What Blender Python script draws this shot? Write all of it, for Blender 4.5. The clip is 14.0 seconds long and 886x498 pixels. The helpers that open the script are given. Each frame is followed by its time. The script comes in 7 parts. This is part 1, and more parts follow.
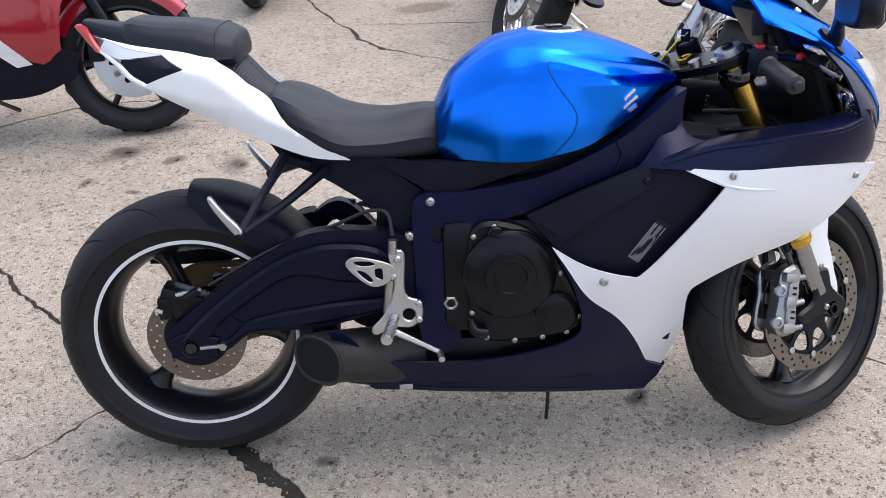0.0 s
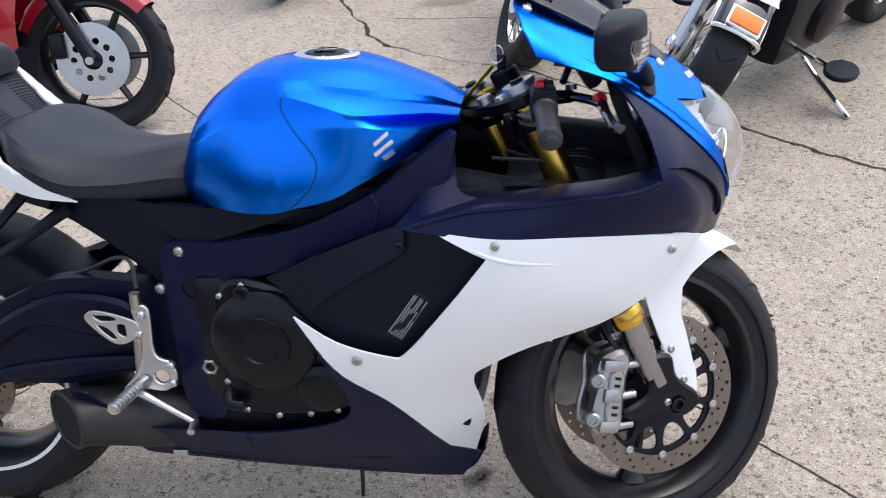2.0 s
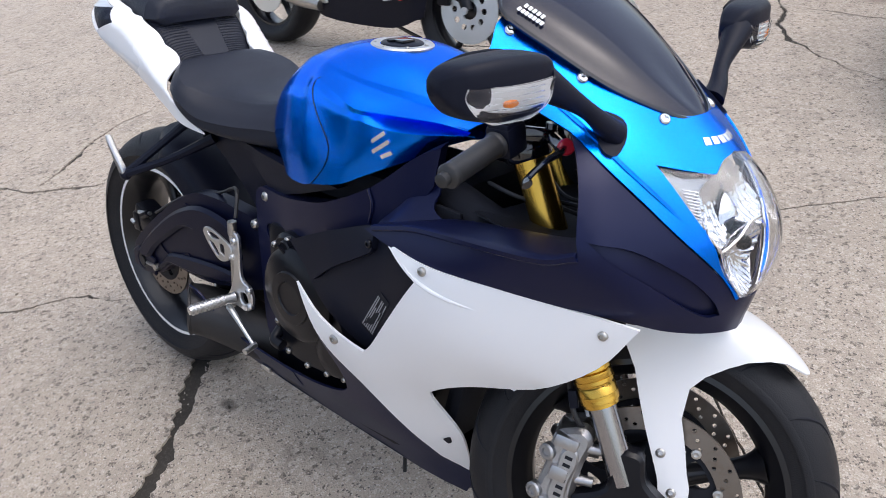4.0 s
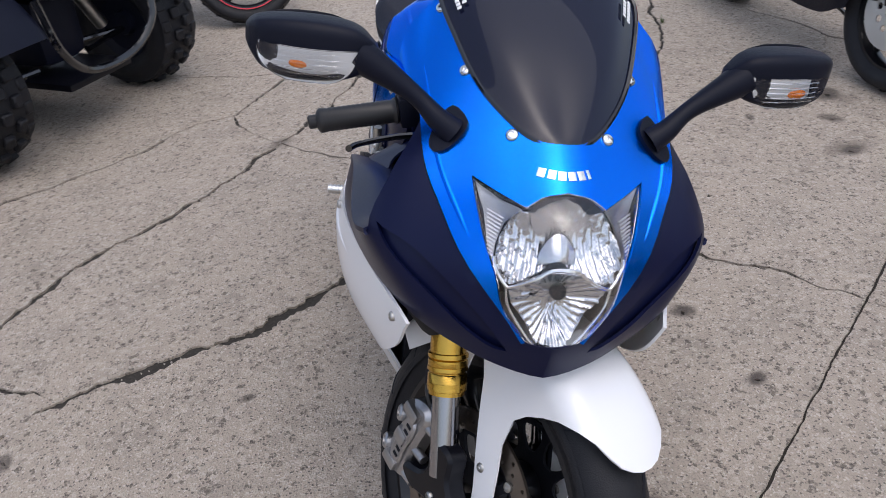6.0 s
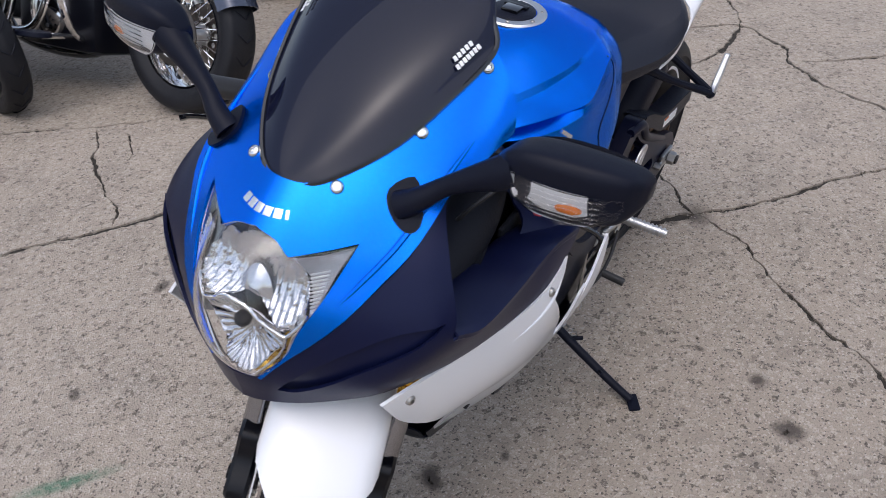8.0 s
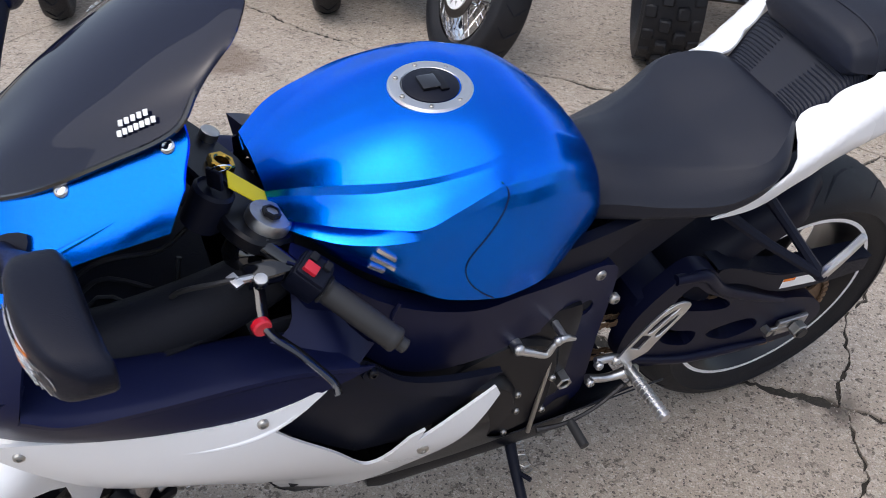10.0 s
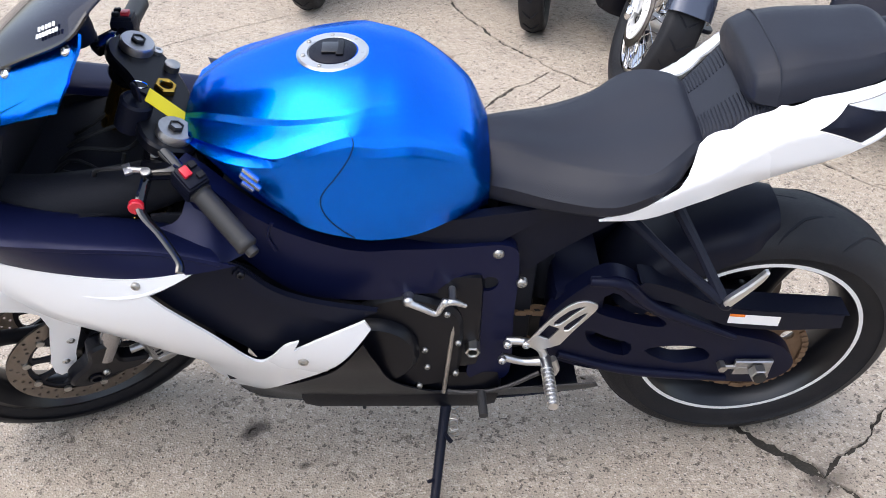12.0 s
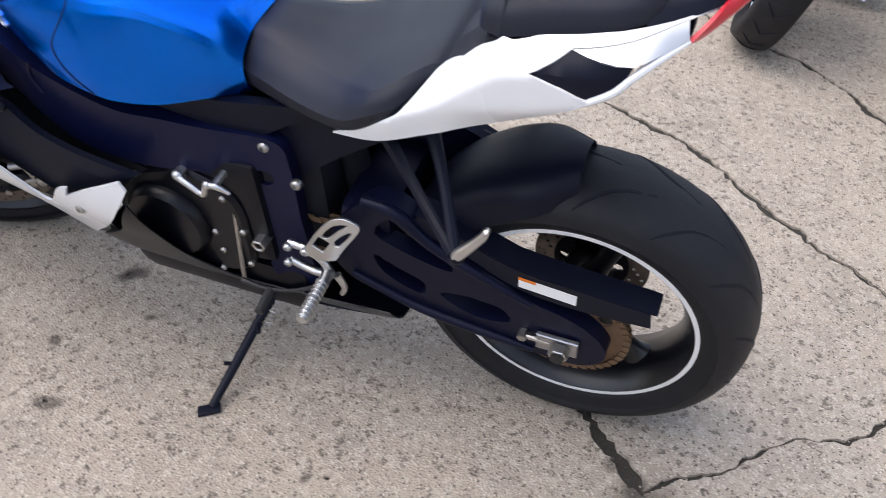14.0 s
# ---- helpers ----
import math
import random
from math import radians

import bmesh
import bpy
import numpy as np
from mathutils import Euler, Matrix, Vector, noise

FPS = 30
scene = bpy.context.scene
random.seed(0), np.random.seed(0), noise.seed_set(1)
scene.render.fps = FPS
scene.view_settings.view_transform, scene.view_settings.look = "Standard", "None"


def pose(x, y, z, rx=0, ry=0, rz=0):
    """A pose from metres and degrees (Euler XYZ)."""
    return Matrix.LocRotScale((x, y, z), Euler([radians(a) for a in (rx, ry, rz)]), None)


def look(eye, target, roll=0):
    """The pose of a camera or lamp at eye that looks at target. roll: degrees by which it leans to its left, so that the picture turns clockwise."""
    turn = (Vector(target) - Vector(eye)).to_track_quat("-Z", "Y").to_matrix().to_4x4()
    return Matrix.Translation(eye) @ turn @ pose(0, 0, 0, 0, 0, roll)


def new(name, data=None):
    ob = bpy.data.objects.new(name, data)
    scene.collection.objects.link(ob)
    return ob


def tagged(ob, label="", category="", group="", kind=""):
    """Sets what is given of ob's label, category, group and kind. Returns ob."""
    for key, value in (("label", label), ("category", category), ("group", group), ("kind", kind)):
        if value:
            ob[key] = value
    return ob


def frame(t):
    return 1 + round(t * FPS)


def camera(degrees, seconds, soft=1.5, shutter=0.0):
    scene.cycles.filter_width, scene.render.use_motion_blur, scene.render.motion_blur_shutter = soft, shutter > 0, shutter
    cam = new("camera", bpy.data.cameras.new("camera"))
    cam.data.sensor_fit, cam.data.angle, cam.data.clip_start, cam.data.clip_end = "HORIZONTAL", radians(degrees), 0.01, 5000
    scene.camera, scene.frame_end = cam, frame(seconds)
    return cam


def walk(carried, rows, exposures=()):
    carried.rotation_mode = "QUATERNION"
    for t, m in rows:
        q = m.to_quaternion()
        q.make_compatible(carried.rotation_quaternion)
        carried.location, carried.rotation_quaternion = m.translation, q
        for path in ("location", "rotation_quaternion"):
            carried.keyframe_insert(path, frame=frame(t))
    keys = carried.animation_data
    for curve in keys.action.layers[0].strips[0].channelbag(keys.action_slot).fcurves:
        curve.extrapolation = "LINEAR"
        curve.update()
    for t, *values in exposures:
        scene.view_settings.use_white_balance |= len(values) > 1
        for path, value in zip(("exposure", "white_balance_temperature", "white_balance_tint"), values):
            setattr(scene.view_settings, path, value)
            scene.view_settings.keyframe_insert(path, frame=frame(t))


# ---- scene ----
# camera and its walk
import colorsys
from mathutils import geometry

cam = camera(53.52, 14.0, soft=0.75, shutter=0.2)
PATH = [
    (0.0, (0.4994, -1.6138, 1.4974), (0.5526, -0.0784, 0.5594), -1.76),
    (0.5, (0.6400, -1.6167, 1.5007), (0.6394, -0.0868, 0.5523), -2.75),
    (1.0, (0.8652, -1.5738, 1.4867), (0.7441, -0.0433, 0.5470), -4.81),
    (1.5, (1.0184, -1.3984, 1.4632), (0.8409, 0.1101, 0.4973), -5.12),
    (2.0, (1.2081, -1.2736, 1.4430), (0.9762, 0.2339, 0.4871), -4.49),
    (2.5, (1.5053, -1.2063, 1.4454), (1.0695, 0.2696, 0.5116), -5.56),
    (3.0, (1.6069, -1.1128, 1.4403), (0.8964, 0.2525, 0.5070), -7.45),
    (3.2, (1.6557, -1.0711, 1.4454), (0.8610, 0.2409, 0.5035), -7.65),
    (5.3, (2.3510, -0.3605, 1.3693), (0.8610, 0.1005, 0.4708), -7.26),
    (5.5, (2.3773, -0.2755, 1.3749), (0.8651, 0.0859, 0.4680), -6.94),
    (6.0, (2.3904, -0.0622, 1.3841), (0.8530, 0.0481, 0.4545), -5.66),
    (6.5, (2.3985, 0.2050, 1.3893), (0.8735, 0.0334, 0.4486), -6.82),
    (7.0, (2.3497, 0.4324, 1.3800), (0.8758, -0.0030, 0.4429), -6.66),
    (7.5, (2.2136, 0.6174, 1.4094), (0.8462, -0.0249, 0.4307), -5.95),
    (8.0, (2.0667, 0.8563, 1.3874), (0.8146, 0.0006, 0.4178), -5.41),
    (8.5, (1.9081, 1.0145, 1.4004), (0.7785, 0.0045, 0.4289), -3.21),
    (9.0, (1.6324, 1.0420, 1.3862), (0.6752, -0.0933, 0.3690), -1.13),
    (9.2, (1.5453, 1.0447, 1.3905), (0.6579, -0.1269, 0.3513), 0.19),
    (11.5, (0.7836, 1.4950, 1.4212), (0.6406, -0.0276, 0.4718), 0.26),
    (12.0, (0.6698, 1.5201, 1.4223), (0.6218, 0.0090, 0.4456), 1.00),
    (12.5, (0.4792, 1.5081, 1.4262), (0.5078, 0.0196, 0.4146), 2.24),
    (13.0, (0.2463, 1.5350, 1.4044), (0.4716, 0.0527, 0.4084), 1.17),
    (13.5, (0.0562, 1.4773, 1.3735), (0.4886, 0.0495, 0.3663), 0.44),
    (14.0, (-0.1610, 1.2894, 1.3814), (0.3028, -0.0254, 0.2428), 2.46),
]
walk(cam, [(t, look(e, g, r)) for t, e, g, r in PATH], [(0.0, 0.62, 6450, 11), (3.2, 0.68, 6450, 10), (5.3, 0.04, 6300, 13), (7.5, -0.06, 6300, 13), (9.2, -0.02, 6350, 12), (11.5, 0.90, 6500, 10), (13.0, 0.90, 6500, 10), (14.0, 0.62, 6450, 11)])

# overcast daylight: pale sky all round and a broad, weak sun
SUN_EL, SUN_AZ = radians(66), radians(65)
world = bpy.data.worlds.new("overcast")
scene.world = world
world.use_nodes = True
wn, wl = world.node_tree.nodes, world.node_tree.links
sky = wn.new("ShaderNodeTexSky")
sky.sky_type = "NISHITA"
sky.sun_disc = False
sky.sun_elevation, sky.sun_rotation = SUN_EL, SUN_AZ
sky.air_density, sky.dust_density, sky.ozone_density = 1.0, 3.0, 1.0
pale = wn.new("ShaderNodeHueSaturation")
pale.inputs["Saturation"].default_value = 0.66
wl.new(sky.outputs[0], pale.inputs["Color"])
wl.new(pale.outputs[0], wn["Background"].inputs["Color"])
wn["Background"].inputs["Strength"].default_value = 0.21
sun = new("sun", bpy.data.lights.new("sun", "SUN"))
sun.data.energy, sun.data.angle, sun.data.color = 0.72, radians(85), (1.0, 0.98, 0.95)
sun.matrix_world = look((math.sin(SUN_AZ) * math.cos(SUN_EL) * 9, math.cos(SUN_AZ) * math.cos(SUN_EL) * 9, math.sin(SUN_EL) * 9), (0, 0, 0))
scene.view_settings.exposure = 0.0


# ---- materials ----
def mat(name, base, rough=0.5, metal=0.0, coat=0.0, coat_rough=0.05, vary=0.15, scale=30.0, bump=0.0, bump_scale=300.0, spec=0.45, tint=None, dirt=0.0, dirt_col=(0.16, 0.13, 0.10), rvary=0.12):
    """A surface with uneven colour and gloss at a coarse and a fine scale, and a fine relief."""
    m = bpy.data.materials.new(name)
    m.use_nodes = True
    n, l = m.node_tree.nodes, m.node_tree.links
    b = n["Principled BSDF"]
    tc = n.new("ShaderNodeTexCoord")
    big, small = n.new("ShaderNodeTexNoise"), n.new("ShaderNodeTexNoise")
    big.inputs["Scale"].default_value, big.inputs["Detail"].default_value = scale * 0.2, 5
    small.inputs["Scale"].default_value, small.inputs["Detail"].default_value = bump_scale, 4
    for t in (big, small):
        l.new(tc.outputs["Object"], t.inputs["Vector"])
    hi = tint or tuple(min(1, c * (1 + vary)) for c in base)
    lo = tuple(c * (1 - vary) for c in base)
    mix = n.new("ShaderNodeMix")
    mix.data_type = "RGBA"
    mix.inputs["A"].default_value, mix.inputs["B"].default_value = (*lo, 1), (*hi, 1)
    l.new(big.outputs["Fac"], mix.inputs["Factor"])
    out = mix.outputs["Result"]
    if dirt:
        d = n.new("ShaderNodeTexNoise")
        d.inputs["Scale"].default_value, d.inputs["Detail"].default_value, d.inputs["Roughness"].default_value = scale, 8, 0.7
        l.new(tc.outputs["Object"], d.inputs["Vector"])
        ramp = n.new("ShaderNodeMapRange")
        ramp.inputs["From Min"].default_value, ramp.inputs["From Max"].default_value = 0.5, 0.75
        ramp.inputs["To Max"].default_value = dirt
        l.new(d.outputs["Fac"], ramp.inputs["Value"])
        dm = n.new("ShaderNodeMix")
        dm.data_type = "RGBA"
        l.new(ramp.outputs[0], dm.inputs["Factor"])
        l.new(out, dm.inputs["A"])
        dm.inputs["B"].default_value = (*dirt_col, 1)
        out = dm.outputs["Result"]
    l.new(out, b.inputs["Base Color"])
    rr = n.new("ShaderNodeMapRange")
    rr.inputs["To Min"].default_value, rr.inputs["To Max"].default_value = max(0.02, rough * (1 - rvary)), min(1, rough * (1 + rvary))
    l.new(big.outputs["Fac"], rr.inputs["Value"])
    l.new(rr.outputs[0], b.inputs["Roughness"])
    b.inputs["Metallic"].default_value = metal
    b.inputs["Specular IOR Level"].default_value = spec
    b.inputs["Coat Weight"].default_value, b.inputs["Coat Roughness"].default_value = coat, coat_rough
    if bump:
        bp = n.new("ShaderNodeBump")
        bp.inputs["Strength"].default_value, bp.inputs["Distance"].default_value = bump, 0.002
        l.new(small.outputs["Fac"], bp.inputs["Height"])
        l.new(bp.outputs[0], b.inputs["Normal"])
    return m


M = dict(
    blue=mat("blue_paint", (0.0, 0.172, 0.90), 0.27, 1.0, 0.22, 0.03, 0.06, 12, 0.05, 2500, rvary=0.05),
    navy=mat("navy_satin_paint", (0.0046, 0.0072, 0.036), 0.36, 0.25, 0.05, 0.14, 0.15, 8, 0.04, 1800, spec=0.22),
    # the frame's navy again, darkened: the swingarm's shade is in this colour
    arm=mat("navy_paint_shaded", (0.0034, 0.0048, 0.019), 0.38, 0.15, 0.0, 0.14, 0.2, 8, 0.06, 1200, spec=0.20),
    white=mat("white_paint", (0.80, 0.81, 0.83), 0.28, 0.0, 0.6, 0.06, 0.025, 8, 0.03, 900),
    silver=mat("silver_paint", (0.60, 0.61, 0.63), 0.3, 0.5, 0.8, 0.06, 0.05, 8),
    seat=mat("seat_vinyl", (0.0105, 0.0125, 0.0215), 0.46, 0.0, 0, 0, 0.25, 20, 0.30, 900, spec=0.30),
    plastic=mat("black_plastic", (0.0052, 0.0066, 0.0150), 0.42, 0.0, 0, 0, 0.25, 20, 0.2, 900, spec=0.15),
    gloss_black=mat("gloss_black", (0.004, 0.0042, 0.006), 0.12, 0.0, 0.8, 0.05, 0.2, 10),
    engine=mat("engine_black", (0.0034, 0.0038, 0.0068), 0.30, 0.0, 0.0, 0.2, 0.3, 25, 0.08, 700, spec=0.26),
    # real dark parts, and hollows whose lifted shade is put into the colour
    dark=mat("dark_parts_and_shade", (0.012, 0.013, 0.018), 0.6, 0.0, 0, 0, 0.4, 25, 0.3, 300, spec=0.15),
    rubber=mat("tyre_rubber", (0.0085, 0.0090, 0.0120), 0.54, 0.0, 0, 0, 0.3, 18, 0.4, 500, spec=0.30, dirt=0.14, dirt_col=(0.06, 0.055, 0.05)),
    rim=mat("rim_black", (0.005, 0.0053, 0.008), 0.30, 0.1, 0.15, 0.1, 0.3, 15),
    tape=mat("white_tape", (0.82, 0.82, 0.82), 0.35, 0.0, 0.0, 0.1, 0.05, 30),
    alu=mat("brushed_aluminium", (0.62, 0.62, 0.62), 0.32, 1.0, 0, 0, 0.12, 40, 0.2, 900),
    steel=mat("steel", (0.45, 0.44, 0.42), 0.35, 1.0, 0, 0, 0.2, 40, 0.2, 900, dirt=0.3),
    chrome=mat("chrome", (0.80, 0.80, 0.81), 0.07, 1.0, 0, 0, 0.04, 20),
    reflector=mat("bright_reflector", (0.62, 0.62, 0.64), 0.07, 1.0, 0, 0, 0.04, 20),
    gold=mat("gold_anodised", (0.62, 0.38, 0.07), 0.25, 1.0, 0, 0, 0.12, 20),
    disc=mat("brake_disc", (0.21, 0.185, 0.165), 0.36, 1.0, 0, 0, 0.2, 40, 0.15, 900, dirt=0.4, dirt_col=(0.13, 0.085, 0.055)),
    chain=mat("rusty_chain", (0.20, 0.13, 0.08), 0.6, 0.6, 0, 0, 0.4, 80, 0.3, 900, dirt=0.6, dirt_col=(0.13, 0.06, 0.03)),
    exhaust=mat("exhaust_metal", (0.042, 0.041, 0.043), 0.5, 0.6, 0, 0, 0.2, 20, 0.15, 700),
    red=mat("red_plastic", (0.55, 0.012, 0.03), 0.3, 0.0, 0.4, 0.1, 0.1, 20),
    red_paint=mat("red_paint", (0.36, 0.008, 0.02), 0.25, 0.2, 1.0, 0.05, 0.12, 10),
    yellow=mat("yellow_tag", (0.88, 0.70, 0.01), 0.5, 0.0, 0, 0, 0.06, 60),
    orange=mat("orange_plastic", (0.80, 0.20, 0.015), 0.25, 0.0, 0.3, 0.1, 0.1, 30),
    mark=mat("silver_emblem", (0.75, 0.75, 0.76), 0.25, 0.8, 0, 0, 0.06, 30),
    letter=mat("white_letter", (0.82, 0.82, 0.82), 0.4, 0.0, 0, 0, 0.04, 60),
    print=mat("grey_print", (0.25, 0.25, 0.27), 0.5, 0.0, 0, 0, 0.1, 60),
    hose=mat("rubber_hose", (0.02, 0.02, 0.022), 0.5, 0.0, 0, 0, 0.2, 30),
    cast=mat("cast_metal", (0.42, 0.42, 0.43), 0.30, 0.95, 0, 0, 0.25, 30, 0.35, 500, dirt=0.35, dirt_col=(0.05, 0.05, 0.05)),
    slider=mat("fork_slider_steel", (0.34, 0.34, 0.36), 0.14, 1.0, 0, 0, 0.1, 20),
    crack=mat("crack_dirt", (0.030, 0.026, 0.021), 0.95, 0.0, 0, 0, 0.6, 120, 0.6, 200, dirt=0.5, dirt_col=(0.12, 0.10, 0.082)),
)


M["blue"].node_tree.nodes["Principled BSDF"].inputs["Specular Tint"].default_value = (0.22, 0.55, 1.0, 1)


def glass(name, colour, rough=0.02, ior=1.45, alpha=None):
    m = bpy.data.materials.new(name)
    m.use_nodes = True
    b = m.node_tree.nodes["Principled BSDF"]
    b.inputs["Base Color"].default_value = (*colour, 1)
    b.inputs["Roughness"].default_value = rough
    b.inputs["IOR"].default_value = ior
    b.inputs["Transmission Weight"].default_value = 1.0
    return m


M["lens"] = glass("clear_lens", (0.96, 0.97, 0.98))
M["smoke"] = mat("smoked_screen", (0.006, 0.008, 0.024), 0.02, 0.0, 0.0, 0.03, 0.1, 10, spec=0.34)
M["smoke"].node_tree.nodes["Principled BSDF"].inputs["Transmission Weight"].default_value = 0.2
M["red_lens"] = glass("red_lens", (0.6, 0.01, 0.02), 0.05)


# ---- geometry helpers ----
def cr(P, s, closed=False):
    """A point of the smooth curve through P, at the parameter s (a whole number at each point)."""
    n = len(P)
    if closed:
        i = int(math.floor(s)) % n
        f = s - math.floor(s)
        p0, p1, p2, p3 = P[(i - 1) % n], P[i], P[(i + 1) % n], P[(i + 2) % n]
    else:
        i = max(0, min(n - 2, int(math.floor(s))))
        f = s - i
        p1, p2 = P[i], P[i + 1]
        p0 = P[i - 1] if i > 0 else p1 * 2 - p2
        p3 = P[i + 2] if i + 2 < n else p2 * 2 - p1
    return (p1 * 2 + (p2 - p0) * f + (p0 * 2 - p1 * 5 + p2 * 4 - p3) * f * f + (p1 * 3 - p0 - p2 * 3 + p3) * f ** 3) * 0.5


def spline(P, n, closed=False):
    P = [Vector(p) for p in P]
    m = len(P) if closed else len(P) - 1
    return [cr(P, m * k / (n if closed else n - 1), closed) for k in range(n)]


def outline2(P, corners=(), n=5):
    """A closed outline through P, smooth but for the given corners."""
    P = [Vector(p) for p in P]
    k, out = len(P), []
    for i in range(k):
        p1, p2 = P[i], P[(i + 1) % k]
        p0 = p1 * 2 - p2 if i in corners else P[(i - 1) % k]
        p3 = p2 * 2 - p1 if (i + 1) % k in corners else P[(i + 2) % k]
        for j in range(n):
            f = j / n
            out.append((p1 * 2 + (p2 - p0) * f + (p0 * 2 - p1 * 5 + p2 * 4 - p3) * f * f + (p1 * 3 - p0 - p2 * 3 + p3) * f ** 3) * 0.5)
    return out


def inside(p, poly):
    x, y, c, j = p[0], p[1], False, len(poly) - 1
    for i in range(len(poly)):
        a, b = poly[i], poly[j]
        if (a[1] > y) != (b[1] > y) and x < (b[0] - a[0]) * (y - a[1]) / (b[1] - a[1]) + a[0]:
            c = not c
        j = i
    return c


def fill2(poly, holes=(), step=None):
    """Triangles of a flat outline with holes and, where step is given, inner points in a grid."""
    pts, edges = [], []
    for loop in (poly, *holes):
        k = len(pts)
        pts += [Vector((p[0], p[1])) for p in loop]
        edges += [(k + i, k + (i + 1) % len(loop)) for i in range(len(loop))]
    if step:
        sx, sy = step if isinstance(step, tuple) else (step, step)
        x0, x1 = min(p[0] for p in poly), max(p[0] for p in poly)
        y0, y1 = min(p[1] for p in poly), max(p[1] for p in poly)
        for i in range(1, int((x1 - x0) / sx) + 1):
            for j in range(1, int((y1 - y0) / sy) + 1):
                q = Vector((x0 + i * sx + (j % 2) * sx * 0.5, y0 + j * sy))
                if inside(q, poly) and not any(inside(q, h) for h in holes) and all(abs(q.x - p.x) / sx + abs(q.y - p.y) / sy > 0.55 for p in pts[:len(edges)]):
                    pts.append(q)
    v, e, f, *_ = geometry.delaunay_2d_cdt(pts, edges, [], 0, 1e-6)
    keep = []
    for t in f:
        c = (v[t[0]] + v[t[1]] + v[t[2]]) / 3
        if inside(c, poly) and not any(inside(c, h) for h in holes):
            keep.append(tuple(t))
    return v, keep


def skin(poly, surf, thick=0.004, holes=(), step=None):
    """A sheet of the surface surf(u, v) inside an outline, with thickness."""
    v, f = fill2(poly, holes, step)
    eu = 1e-3
    top, low = [], []
    for p in v:
        a = surf(p.x, p.y)
        nrm = (surf(p.x + eu, p.y) - surf(p.x - eu, p.y)).cross(surf(p.x, p.y + eu) - surf(p.x, p.y - eu))
        nrm = nrm.normalized() if nrm.length > 1e-12 else Vector((0, -1, 0))
        top.append((a, nrm))
    inw = 1
    c = sum((a for a, _ in top), Vector()) / len(top)
    vs = [a for a, _ in top] + [a - q * thick for a, q in top]
    n = len(v)
    fs = [t for t in f] + [tuple(i + n for i in reversed(t)) for t in f]
    cnt = {}
    for t in f:
        for a, b in ((t[0], t[1]), (t[1], t[2]), (t[2], t[0])):
            cnt[(a, b)] = 1
    for a, b in list(cnt):
        if (b, a) not in cnt:
            fs.append((b, a, a + n, b + n))
    return vs, fs


def plate(poly, y0, y1, holes=(), bevel=0.0):
    """An outline in x and z, drawn out from y0 to y1, with chamfered rims."""
    def inset(loop, d):
        k = len(loop)
        area = sum(loop[i][0] * loop[(i + 1) % k][1] - loop[(i + 1) % k][0] * loop[i][1] for i in range(k))
        sgn, out = (1 if area > 0 else -1), []
        for i in range(k):
            a, b, c = Vector(loop[i - 1][:2]), Vector(loop[i][:2]), Vector(loop[(i + 1) % k][:2])
            t = (c - a)
            t = t.normalized() if t.length > 1e-9 else Vector((1, 0))
            out.append(b + Vector((-t.y, t.x)) * d * sgn)
        return out
    vs, fs = [], []
    inner = [inset(poly, bevel)] + [inset(h, -bevel) for h in holes] if bevel else [list(poly), *holes]
    loops = [list(poly), *holes]
    v, f = fill2(inner[0], inner[1:])
    s = 1 if y1 > y0 else -1
    for y, flip in ((y0, 0), (y1, 1)):
        k = len(vs)
        vs += [Vector((p.x, y, p.y)) for p in v]
        fs += [tuple(k + i for i in (t if flip else reversed(t))) for t in f]
    for lp, inn in zip(loops, inner):
        rings = [(inn, y0), (lp, y0 + s * bevel), (lp, y1 - s * bevel), (inn, y1)] if bevel else [(lp, y0), (lp, y1)]
        k, m = len(vs), len(lp)
        for r, y in rings:
            vs += [Vector((p[0], y, p[1])) for p in r]
        for a in range(len(rings) - 1):
            for i in range(m):
                j = (i + 1) % m
                fs.append((k + a * m + i, k + a * m + j, k + (a + 1) * m + j, k + (a + 1) * m + i))
    return vs, fs


def lathe(profile, c=(0, 0, 0), axis=(0, 1, 0), seg=48, closed=False, capped=True):
    """A profile of (radius, height) turned round an axis through c."""
    a = Vector(axis).normalized()
    q = Vector((0, 0, 1)).rotation_difference(a).to_matrix()
    c, vs, fs, m = Vector(c), [], [], len(profile)
    for k in range(seg):
        w = 2 * math.pi * k / seg
        for r, h in profile:
            vs.append(c + q @ Vector((r * math.cos(w), r * math.sin(w), h)))
    for k in range(seg):
        j = (k + 1) % seg
        for i in range(m if closed else m - 1):
            i2 = (i + 1) % m
            fs.append((k * m + i, j * m + i, j * m + i2, k * m + i2))
    if not closed and capped:
        for i in (0, m - 1):
            if profile[i][0] > 1e-6:
                ring = [k * m + i for k in range(seg)]
                fs.append(tuple(reversed(ring)) if i == 0 else tuple(ring))
    return vs, fs


